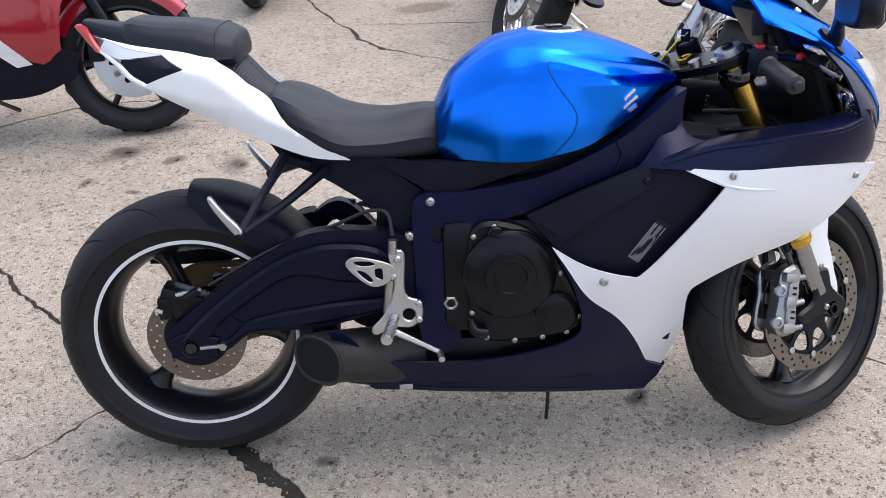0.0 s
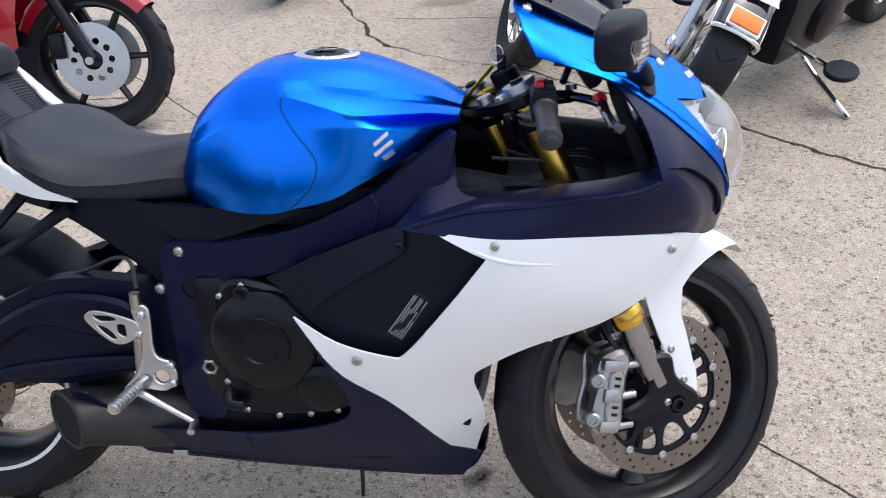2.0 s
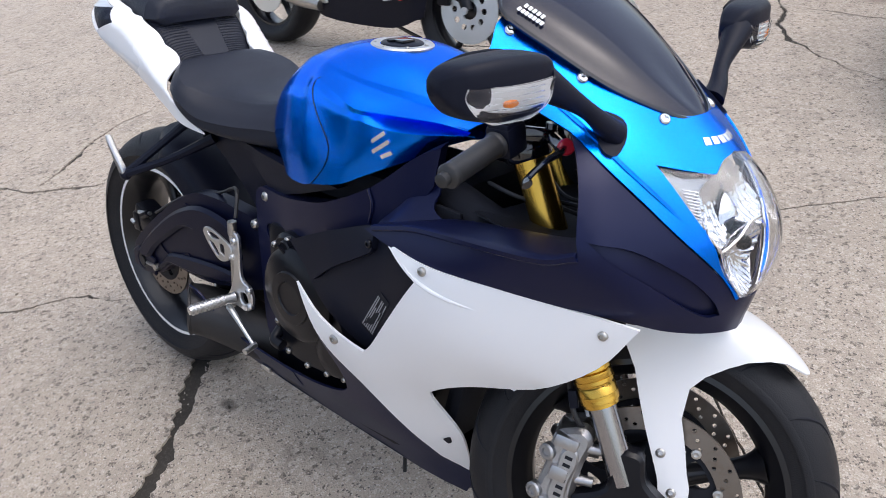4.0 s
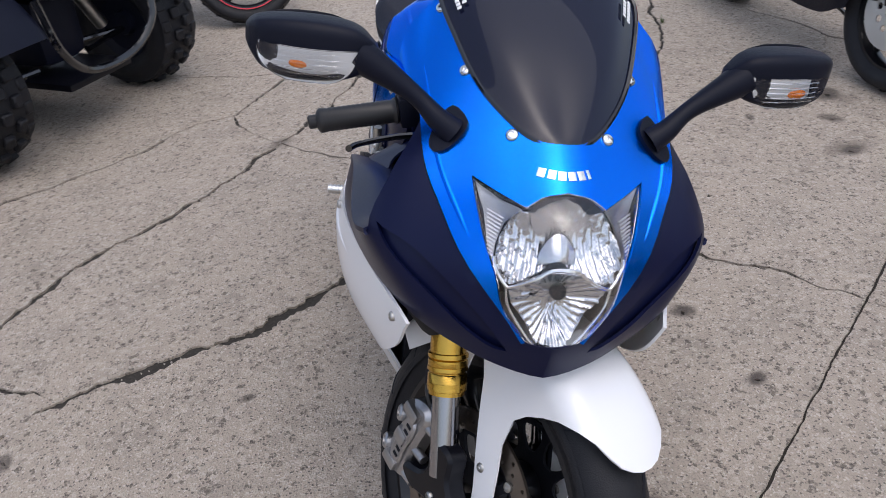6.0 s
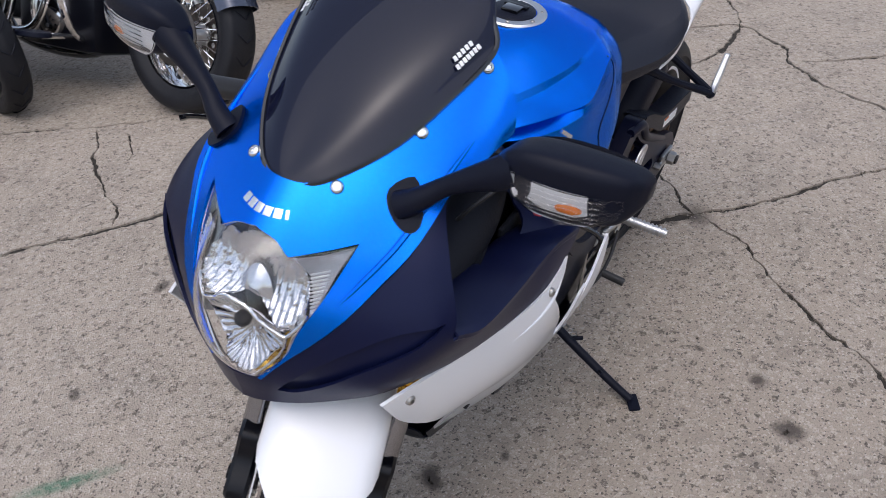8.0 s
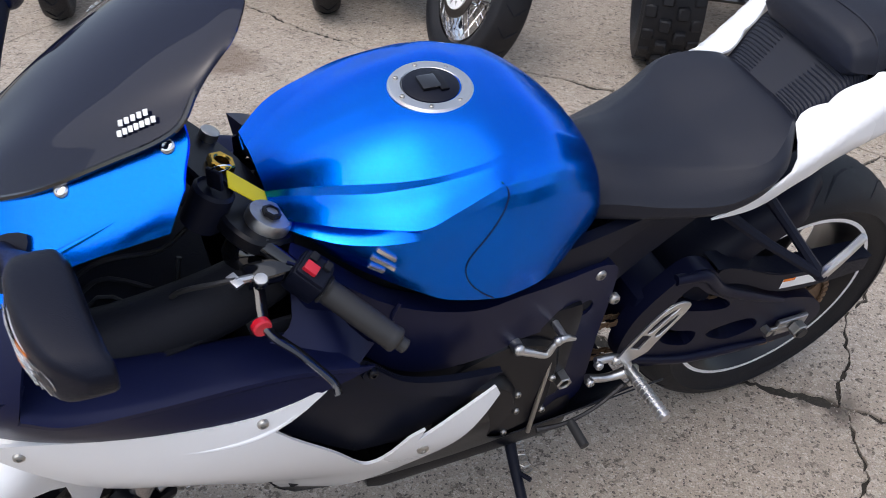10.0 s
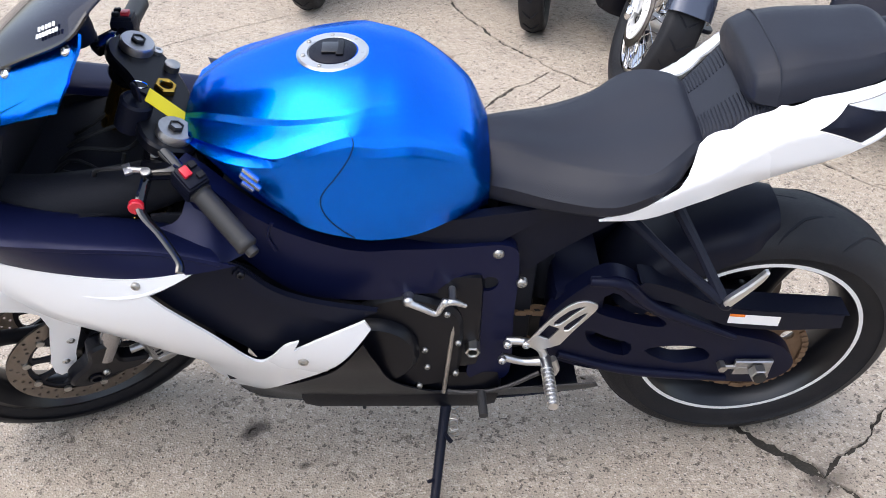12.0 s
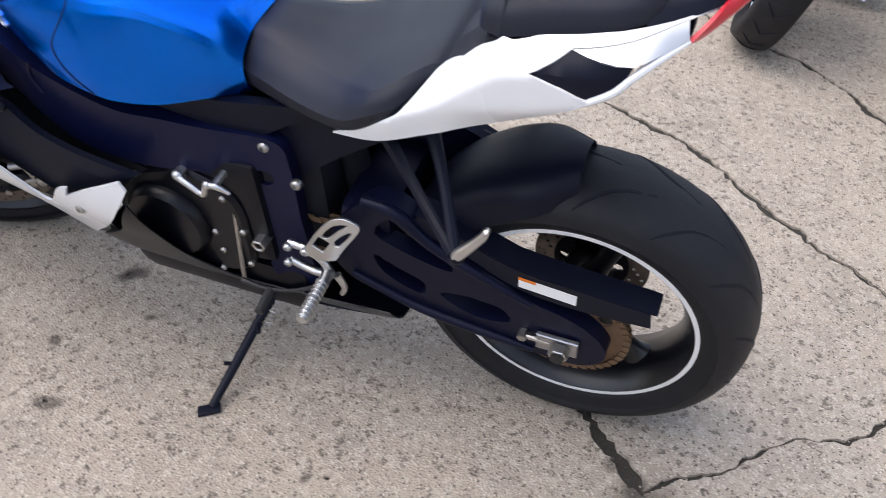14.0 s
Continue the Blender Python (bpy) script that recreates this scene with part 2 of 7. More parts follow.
def tube(P, r, seg=10, n=0, flat=1.0):
    """A round bar along P; r is one radius or one for each point."""
    P = [Vector(p) for p in P]
    rr = list(r) if isinstance(r, (list, tuple)) else [r] * len(P)
    if n:
        m = len(P) - 1
        R3 = [Vector((x, 0, 0)) for x in rr]
        rr = [cr(R3, m * k / (n - 1)).x for k in range(n)]
        P = spline(P, n)
    vs, fs = [], []
    t = (P[1] - P[0]).normalized()
    u = t.orthogonal().normalized()
    for i, p in enumerate(P):
        t2 = (P[min(i + 1, len(P) - 1)] - P[max(i - 1, 0)]).normalized()
        u = t.rotation_difference(t2) @ u
        t = t2
        w = t.cross(u)
        for k in range(seg):
            a = 2 * math.pi * k / seg
            vs.append(p + (u * math.cos(a) + w * math.sin(a) * flat) * rr[i])
    for i in range(len(P) - 1):
        for k in range(seg):
            j = (k + 1) % seg
            fs.append((i * seg + k, i * seg + j, (i + 1) * seg + j, (i + 1) * seg + k))
    fs.append(tuple(reversed(range(seg))))
    fs.append(tuple((len(P) - 1) * seg + k for k in range(seg)))
    return vs, fs


def rbox(c, size, bevel=0.003, turn=(0, 0, 0), seg=2):
    bm = bmesh.new()
    bmesh.ops.create_cube(bm, size=1)
    bmesh.ops.scale(bm, vec=size, verts=bm.verts)
    if bevel:
        bmesh.ops.bevel(bm, geom=list(bm.edges), offset=min(bevel, min(size) * 0.45), segments=seg, affect="EDGES", profile=0.6)
    q = Euler([radians(a) for a in turn]).to_matrix()
    bm.verts.index_update()
    vs = [Vector(c) + q @ v.co for v in bm.verts]
    fs = [tuple(v.index for v in f.verts) for f in bm.faces]
    bm.free()
    return vs, fs


def ball(c, size, seg=12):
    pr = [(math.sin(math.pi * k / seg) + 1e-7, -math.cos(math.pi * k / seg)) for k in range(seg + 1)]
    vs, fs = lathe(pr, axis=(0, 0, 1), seg=seg * 2)
    return [Vector(c) + Vector((v.x * size[0], v.y * size[1], v.z * size[2])) for v in vs], fs


def grid(rows, closed_v=False, cap=False):
    m, vs, fs = len(rows[0]), [p for r in rows for p in r], []
    for i in range(len(rows) - 1):
        for k in range(m if closed_v else m - 1):
            j = (k + 1) % m
            fs.append((i * m + k, i * m + j, (i + 1) * m + j, (i + 1) * m + k))
    if cap:
        fs.append(tuple(reversed(range(m))))
        fs.append(tuple((len(rows) - 1) * m + k for k in range(m)))
    return vs, fs


def loft(sections, nu, nv, closed_v=False, cap=False):
    """A smooth surface through sections of equally many points."""
    rows = [spline(s, nv, closed_v) for s in sections]
    cols = [spline([r[k] for r in rows], nu) for k in range(nv)]
    return grid([[c[i] for c in cols] for i in range(nu)], closed_v, cap)


def thicken(g, t):
    """Gives an open sheet a thickness t towards its inner side."""
    vs, fs = g
    nr = [Vector() for _ in vs]
    for f in fs:
        q = (vs[f[1]] - vs[f[0]]).cross(vs[f[-1]] - vs[f[0]])
        for i in f:
            nr[i] += q
    n = len(vs)
    out = list(vs) + [v - (q.normalized() if q.length > 0 else q) * t for v, q in zip(vs, nr)]
    ff = list(fs) + [tuple(i + n for i in reversed(f)) for f in fs]
    e = {(f[i], f[(i + 1) % len(f)]) for f in fs for i in range(len(f))}
    ff += [(b, a, a + n, b + n) for a, b in e if (b, a) not in e]
    return out, ff


def join(*gs):
    vs, fs = [], []
    for v, f in gs:
        k = len(vs)
        vs += list(v)
        fs += [tuple(i + k for i in t) for t in f]
    return vs, fs


def flip_y(g):
    return [Vector((v[0], -v[1], v[2])) for v in g[0]], [tuple(reversed(f)) for f in g[1]]


def move(g, m):
    return [m @ Vector(v) for v in g[0]], g[1]


def part(name, g, material, parent=None, label="", sharp=40, fix=True):
    """One mesh object of the given vertices and faces, under a thing or a part."""
    me = bpy.data.meshes.new(name)
    me.from_pydata([tuple(v) for v in g[0]], [], [tuple(f) for f in g[1]])
    if fix:
        bm = bmesh.new()
        bm.from_mesh(me)
        bmesh.ops.remove_doubles(bm, verts=bm.verts, dist=1e-5)
        bmesh.ops.recalc_face_normals(bm, faces=bm.faces)
        bm.to_mesh(me)
        bm.free()
    me.materials.append(M[material] if isinstance(material, str) else material)
    me.shade_smooth()
    if sharp:
        me.set_sharp_from_angle(angle=radians(sharp))
    ob = new(name, me)
    if parent:
        ob.parent = parent
    if label:
        ob["label"] = label
    return ob


def thing(name, label, category, m=None, group="", kind=""):
    ob = new(name)
    if m is not None:
        ob.matrix_world = m
    return tagged(ob, label, category, group, kind)


def ring(r, n=24, c=(0, 0), ph=0.0):
    return [Vector((c[0] + r * math.cos(2 * math.pi * k / n + ph), c[1] + r * math.sin(2 * math.pi * k / n + ph))) for k in range(n)]


def screw(c, axis, r=0.007, h=0.004):
    """A button-head screw with its socket."""
    c, a = Vector(c), Vector(axis).normalized()
    return lathe([(r * 1.05, -0.006), (r * 1.05, 0), (r, h * 0.5), (r * 0.75, h * 0.9), (r * 0.45, h), (r * 0.42, h * 0.4), (1e-6, h * 0.35)], c, a, 14)


# ---- ground ----
# worn dark spots: place and size
WORN = [(0.267, -0.097, .028), (1.039, 0.07, .03), (0.578, 0.681, .036), (0.449, 0.58, .02), (0.78, -1.006, .03), (1.218, -0.854, .022), (1.139, -0.35, .02), (0.874, 0.752, .03), (0.958, 0.465, .03), (1.046, 0.079, .024), (1.2, 0.386, .04), (1.061, 0.318, .02), (0.914, 0.178, .016), (0.395, 0.429, .014), (0.675, -0.451, .02), (-0.67, 1.72, .07), (-0.45, 1.62, .05), (-0.75, 1.45, .04), (-0.18, 1.55, .045), (-0.55, 1.35, .03), (-0.14, 0.17, .030), (-0.185, 0.215, .032)]


def concrete():
    m = bpy.data.materials.new("worn_concrete")
    m.use_nodes = True
    n, l = m.node_tree.nodes, m.node_tree.links
    b = n["Principled BSDF"]
    geo = n.new("ShaderNodeNewGeometry")

    def noise_at(scale, detail, rough=0.6):
        t = n.new("ShaderNodeTexNoise")
        t.inputs["Scale"].default_value, t.inputs["Detail"].default_value, t.inputs["Roughness"].default_value = scale, detail, rough
        l.new(geo.outputs["Position"], t.inputs["Vector"])
        return t.outputs["Fac"]

    def remap(v, a, c, d, e):
        r = n.new("ShaderNodeMapRange")
        for k, q in zip(("From Min", "From Max", "To Min", "To Max"), (a, c, d, e)):
            r.inputs[k].default_value = q
        l.new(v, r.inputs["Value"])
        return r.outputs[0]

    def blend(f, a, c, mode="MIX"):
        x = n.new("ShaderNodeMix")
        x.data_type, x.blend_type = "RGBA", mode
        for s, v in (("Factor", f), ("A", a), ("B", c)):
            if isinstance(v, tuple):
                x.inputs[s].default_value = (*v, 1)
            elif isinstance(v, float):
                x.inputs[s].default_value = v
            else:
                l.new(v, x.inputs[s])
        return x.outputs["Result"]

    def cells(scale):
        v = n.new("ShaderNodeTexVoronoi")
        v.inputs["Scale"].default_value = scale
        l.new(geo.outputs["Position"], v.inputs["Vector"])
        sp = n.new("ShaderNodeSeparateColor")
        l.new(v.outputs["Color"], sp.inputs[0])
        return v, sp.outputs

    def times(a, c):
        m2 = n.new("ShaderNodeMath")
        m2.operation = "MULTIPLY"
        l.new(a, m2.inputs[0])
        l.new(c, m2.inputs[1])
        return m2.outputs[0]

    def spot(cx, cy, rx, ry, turn, soft, ragged):
        """One stain on the ground: an ellipse with an uneven edge."""
        mp = n.new("ShaderNodeMapping")
        mp.vector_type = "TEXTURE"
        mp.inputs["Location"].default_value = (cx, cy, 0)
        mp.inputs["Rotation"].default_value = (0, 0, radians(turn))
        mp.inputs["Scale"].default_value = (rx, ry, 1)
        l.new(geo.outputs["Position"], mp.inputs["Vector"])
        ln = n.new("ShaderNodeVectorMath")
        ln.operation = "LENGTH"
        l.new(mp.outputs[0], ln.inputs[0])
        ad = n.new("ShaderNodeMath")
        ad.operation = "MULTIPLY_ADD"
        l.new(noise_at(14, 6, 0.65), ad.inputs[0])
        ad.inputs[1].default_value = ragged
        l.new(ln.outputs["Value"], ad.inputs[2])
        return remap(ad.outputs[0], 1.0 + ragged * 0.5, 1.0 + ragged * 0.5 - soft, 0.0, 1.0)

    base = blend(noise_at(1.1, 6), (0.372, 0.314, 0.254), (0.500, 0.430, 0.354))
    base = blend(remap(noise_at(5, 8, 0.7), 0.48, 0.72, 0.0, 0.6), base, (0.245, 0.212, 0.178))
    vor, c1 = cells(230)
    base = blend(remap(c1[0], 0.86, 0.93, 0.0, 0.60), base, (0.66, 0.60, 0.525))
    base = blend(remap(c1[1], 0.90, 0.96, 0.0, 0.85), base, (0.10, 0.085, 0.075))
    _, c2 = cells(75)
    base = blend(times(remap(c2[2], 0.84, 0.87, 0.0, 0.62), remap(noise_at(90, 4), 0.35, 0.55, 0.2, 1.0)), base, (0.56, 0.50, 0.43))
    base = blend(times(remap(c2[0], 0.90, 0.93, 0.0, 0.75), remap(noise_at(120, 4), 0.40, 0.55, 0.0, 1.0)), base, (0.085, 0.072, 0.06))
    base = blend(remap(noise_at(210, 5, 0.75), 0.50, 0.68, 0.0, 0.75), base, (0.13, 0.112, 0.097))
    base = blend(times(remap(noise_at(16, 7, 0.72), 0.62, 0.78, 0.0, 0.4), remap(noise_at(1.6, 3), 0.46, 0.62, 0.0, 1.0)), base, (0.115, 0.098, 0.082))
    base = blend(remap(noise_at(2.6, 9, 0.75), 0.62, 0.80, 0.0, 0.7), base, (0.11, 0.094, 0.080))
    oil = remap(spot(0.76, -2.33, 0.35, 0.21, -52, 0.35, 0.5), 0, 1, 0, 0.62)
    base = blend(oil, base, (0.15, 0.105, 0.075))
    base = blend(remap(spot(0.61, 3.6, 0.22, 0.12, 20, 0.4, 0.5), 0, 1, 0, 0.6), base, (0.14, 0.105, 0.08))
    base = blend(times(spot(1.42, -0.632, 0.135, 0.026, 140, 0.8, 0.7), remap(noise_at(60, 5), 0.33, 0.52, 0.25, 0.9)), base, (0.10, 0.21, 0.14))
    for cx, cy, rx, ry, tn in ((0.578, 0.681, .05, .03, 20), (1.2, 0.386, .06, .035, 70), (0.874, 0.752, .045, .03, 120), (0.45, 0.585, .04, .028, 10), (-0.67, 1.70, .16, .08, 40), (-0.2, 1.55, .12, .07, 100), (1.04, 0.07, .05, .035, 60), (-0.2, 0.235, .09, .055, 30), (-0.87, -0.43, .08, .05, 140)):
        base = blend(remap(spot(cx, cy, rx, ry, tn, 0.7, 0.9), 0, 1, 0, 0.7), base, (0.115, 0.098, 0.082))
    for k, (cx, cy, r) in enumerate(WORN):
        base = blend(times(remap(spot(cx, cy, r * 1.25, r * 0.8, k * 47, 0.5, 1.3), 0, 1, 0, 0.8), remap(noise_at(70, 5, 0.7), 0.30, 0.50, 0.35, 1.0)), base, (0.085, 0.072, 0.062))
    l.new(base, b.inputs["Base Color"])
    b.inputs["Specular IOR Level"].default_value = 0.3
    l.new(remap(noise_at(3, 4), 0.3, 0.7, 0.78, 0.95), b.inputs["Roughness"])
    bp = n.new("ShaderNodeBump")
    bp.inputs["Strength"].default_value, bp.inputs["Distance"].default_value = 0.75, 0.004
    h = n.new("ShaderNodeMath")
    h.operation = "ADD"
    l.new(noise_at(260, 5, 0.7), h.inputs[0])
    l.new(vor.outputs["Distance"], h.inputs[1])
    l.new(h.outputs[0], bp.inputs["Height"])
    l.new(bp.outputs[0], b.inputs["Normal"])
    return m


M["concrete"] = concrete()

# cracks and joints: width in metres, raggedness, course
CRACKS = [
    (0.016, 1, [(0.95, -1.68), (0.61, -1.42), (0.37, -1.27), (0.15, -1.17), (-0.10, -1.04), (-0.25, -0.89), (-0.50, -0.67), (-0.86, -0.43)]),
    (0.010, 1, [(-0.20, 0.23), (-0.34, 0.10), (-0.45, 0.0), (-0.59, -0.09), (-0.70, -0.25), (-0.87, -0.43), (-1.08, -0.60), (-1.23, -0.64)]),
    (0.014, 1, [(-1.23, -0.64), (-1.16, -0.82), (-0.98, -0.96), (-0.83, -1.15), (-0.61, -1.47), (-0.38, -1.74), (-0.12, -1.90), (0.08, -2.13), (0.38, -2.70), (0.54, -3.24), (0.75, -4.1)]),
    (0.012, 1, [(-1.23, -0.64), (-1.63, -0.42), (-1.81, -0.24), (-1.86, -0.10), (-1.65, 0.13), (-1.45, 0.22), (-1.24, 0.45), (-1.16, 0.60), (-0.88, 0.75)]),
    (0.014, 1, [(-1.86, -0.10), (-1.54, -0.09), (-1.30, -0.19), (-1.13, -0.25), (-1.02, -0.33), (-0.87, -0.43)]),
    (0.008, 1, [(-2.58, -0.43), (-2.12, -0.22), (-1.86, -0.10)]),
    (0.008, 1, [(-3.24, -0.60), (-3.22, -0.06), (-3.27, 0.38), (-3.1, 1.1)]),
    (0.007, 1, [(-1.82, -0.95), (-1.73, -0.64), (-1.69, -0.38)]),
    (0.026, 1, [(-0.20, 0.23), (-0.12, 0.14), (-0.05, 0.06), (0.04, -0.04), (0.18, -0.18), (0.38, -0.43), (0.43, -0.55), (0.51, -0.74), (0.57, -0.90), (0.62, -0.99)]),
    (0.007, 1, [(-0.20, 0.23), (-0.14, 0.35), (-0.02, 0.46), (0.07, 0.54), (0.22, 0.71), (0.38, 0.88), (0.50, 1.03), (0.65, 1.15)]),
    (0.012, 1, [(-0.20, 0.23), (-0.38, 0.41), (-0.58, 0.55), (-0.72, 0.69), (-0.90, 0.88), (-1.27, 1.21), (-1.54, 1.36), (-1.94, 1.44), (-2.6, 1.6)]),
    (0.010, 0.3, [(3.2, -1.2), (1.80, 0.07), (1.30, 0.53), (0.66, 1.13), (-0.21, 1.94), (-0.72, 2.46), (-2.3, 3.95)]),
    (0.010, 0.3, [(0.65, 1.15), (1.34, 1.83), (1.54, 2.03), (3.2, 3.65)]),
    (0.013, 1, [(-0.20, 4.2), (0.0, 3.60), (0.20, 3.20), (0.26, 3.02), (0.50, 2.79), (0.72, 2.65), (1.04, 2.52), (1.30, 2.31), (1.51, 2.16), (1.75, 1.99), (1.93, 1.83), (2.20, 1.59), (2.8, 1.2)]),
    (0.006, 1, [(0.20, 3.31), (0.57, 3.29), (1.01, 3.28), (1.8, 3.35)]),
    (0.010, 1, [(-1.9, 1.85), (-1.51, 2.01), (-1.30, 2.05), (-1.12, 2.17), (-0.90, 2.26), (-0.55, 2.30)]),
    (0.009, 1, [(0.10, -2.10), (0.26, -1.93), (0.40, -1.75), (0.53, -1.50), (0.60, -1.43)]),
    (0.008, 1, [(0.38, -1.27), (0.46, -1.15), (0.56, -0.97)]),
    (0.007, 1, [(0.05, -2.0), (0.14, -1.86), (0.24, -1.76)]),
    (0.009, 0.3, [(3.4, -0.85), (1.73, -2.5), (1.25, -2.91), (0.79, -3.37), (-0.6, -4.75)]),
    (0.009, 1, [(-1.50, 0.20), (-1.64, 0.46), (-1.78, 0.68), (-1.82, 0.95)]),
]
rng = random.Random(7)
strips, pits = [], []
for w, rag, pts in CRACKS:
    w *= 1.2 if rag >= 1 else 0.8
    line, cum = [], 0
    P = [Vector((*p, 0)) for p in pts]
    for i in range(len(P) - 1):
        k = max(2, int((P[i + 1] - P[i]).length / 0.011))
        for j in range(k):
            q = cr(P, i + j / k) if rag >= 1 else P[i].lerp(P[i + 1], j / k)
            line.append(q)
    line.append(P[-1])
    lf, rt = [], []
    seed = Vector((w * 900, len(pts) * 1.7, 0))
    for i, q in enumerate(line):
        t = (line[min(i + 1, len(line) - 1)] - line[max(i - 1, 0)]).normalized()
        nn = Vector((-t.y, t.x, 0))
        wob = noise.noise(q * 9 + seed) * 0.020 + noise.noise(q * 34 + seed) * 0.009 + noise.noise(q * 110 + seed) * 0.005
        q = q + nn * wob * rag
        e = min(1, min(i, len(line) - 1 - i) / 8 + 0.15)
        wide = 0.72 + (0.9 * noise.noise(q * 4.3 + seed) + 0.6 * noise.noise(q * 19 + seed)) * rag
        chip = max(0, noise.noise(q * 13 - seed) - 0.32) * 5 * rag
        ww = w * e * max(0.16, wide)
        lf.append(q + nn * (ww * (0.5 + 0.35 * rag * rng.random()) + w * chip * 0.5 * (1 if noise.noise(q * 3) > 0 else 0.1)))
        rt.append(q - nn * (ww * (0.5 + 0.35 * rag * rng.random()) + w * chip * 0.5 * (1 if noise.noise(q * 3) <= 0 else 0.1)))
    strips.append((lf, rt))


def blot(c, r, seed, squash=0.75, turn=0.0):
    """A shallow broken-out spot with an uneven rim."""
    out, g = [], random.Random(seed)
    turn, off = g.uniform(0, 3), Vector((seed * 3.7, seed * 1.3, 0))
    for k in range(30):
        a = 2 * math.pi * k / 30
        d = Vector((math.cos(a), math.sin(a), 0))
        rr = r * (0.78 + 0.55 * noise.noise(d * 0.9 + off) + 0.30 * noise.noise(d * 3.1 + off) + 0.06 * g.random())
        x, y = rr * d.x, rr * d.y * squash
        out.append(Vector((c[0] + x * math.cos(turn) - y * math.sin(turn), c[1] + x * math.sin(turn) + y * math.cos(turn), 0)))
    return out


for k, (x, y, r) in enumerate(WORN):
    pits.append(blot((x + r * 0.2, y - r * 0.1), r * 0.32, k, 0.5))
for k in range(46):
    x, y = rng.uniform(-2.5, 2.4), rng.uniform(-2.6, 2.6)
    pits.append(blot((x, y), rng.uniform(0.004, 0.012), 100 + k))

loops2 = [[Vector((p.x, p.y)) for p in lf] + [Vector((p.x, p.y)) for p in reversed(rt)] for lf, rt in strips] + [[Vector((p.x, p.y)) for p in q] for q in pits]
pts2, ed2 = [], []
for lp in loops2:
    k = len(pts2)
    pts2 += lp
    ed2 += [(k + i, k + (i + 1) % len(lp)) for i in range(len(lp))]
k = len(pts2)
for x, y in ((-6, -6), (6, -6), (6, 6), (-6, 6), (-400, -400), (400, -400), (400, 400), (-400, 400)):
    pts2.append(Vector((x, y)))
ed2 += [(k + i, k + (i + 1) % 4) for i in range(4)]
v2, _, f2, *_ = geometry.delaunay_2d_cdt(pts2, ed2, [], 0, 1e-5)
boxes2 = [(min(p.x for p in q), max(p.x for p in q), min(p.y for p in q), max(p.y for p in q), q) for q in loops2]


def sunk(c):
    return any(a <= c.x <= b and d <= c.y <= e and inside(c, q) for a, b, d, e, q in boxes2)


gf, cf = [], []
for t in f2:
    c = (v2[t[0]] + v2[t[1]] + v2[t[2]]) / 3
    (cf if sunk(c) else gf).append(tuple(t))
ground = part("ground", ([Vector((p.x, p.y, 0)) for p in v2], gf), "concrete", None, "", 0, False)
tagged(ground, "worn tan concrete yard with cracks and stains", "ground", kind="structure")
# the dirt-filled bottom of cracks and pits, with their broken sides
used = sorted({i for t in cf for i in t})
near = {i: n for n, i in enumerate(used)}
cv = [Vector((v2[i].x, v2[i].y, -0.007)) for i in used] + [Vector((v2[i].x, v2[i].y, 0)) for i in used]
cfs, nn = [tuple(near[i] for i in t) for t in cf], len(used)
ee = {(t[i], t[(i + 1) % 3]) for t in cf for i in range(3)}
walls = [(near[a], near[b], near[b] + nn, near[a] + nn) for a, b in ee if (b, a) not in ee]
crk = part("ground_crack", (cv, cfs), "crack", None, "", 0, False)
tagged(crk, "dark dirt in the cracks and pits of the concrete", "crack", kind="structure")
brk = part("crack_side", (cv, walls), "concrete", None, "", 0, False)
tagged(brk, "broken concrete edges along the cracks", "crack", kind="structure")
# broken bits in the wide cracks, and loose grit
gr = random.Random(3)
gv, gfc = [], []
for k in range(900):
    x, y = gr.uniform(-2.2, 2.2), gr.uniform(-2.2, 2.2)
    s = gr.uniform(0.0012, 0.0035)
    b0 = len(gv)
    for dx, dy, dz in ((1, 0, 0), (-0.5, 0.87, 0), (-0.5, -0.87, 0), (0, 0, 1.2)):
        gv.append(Vector((x + s * dx * gr.uniform(0.6, 1.3), y + s * dy * gr.uniform(0.6, 1.3), s * dz)))
    gfc += [(b0, b0 + 1, b0 + 3), (b0 + 1, b0 + 2, b0 + 3), (b0 + 2, b0, b0 + 3)]
for k in range(420):
    cx, cy, sp = gr.choice(((-0.2, 0.24, 0.05), (-0.87, -0.43, 0.05), (-1.23, -0.64, 0.05), (0.1, -0.1, 0.10), (-0.45, 0.48, 0.10), (-0.5, -0.05, 0.10), (0.5, -0.75, 0.08)))
    x, y, s = gr.gauss(cx, sp), gr.gauss(cy, sp), gr.uniform(0.0015, 0.0045)
    b0 = len(gv)
    for dx, dy, dz in ((1, 0, -1), (-0.5, 0.87, -1), (-0.5, -0.87, -1), (gr.uniform(-0.4, 0.4), gr.uniform(-0.4, 0.4), 0.9)):
        gv.append(Vector((x + s * dx * gr.uniform(0.6, 1.3), y + s * dy * gr.uniform(0.6, 1.3), s * dz)))
    gfc += [(b0, b0 + 1, b0 + 3), (b0 + 1, b0 + 2, b0 + 3), (b0 + 2, b0, b0 + 3)]
grit = part("grit", (gv, gfc), mat("grit_stone", (0.36, 0.32, 0.28), 0.9, vary=0.6, scale=400), None, "", 0, False)
tagged(grit, "loose stone grit on the concrete", "grit", kind="stuff")


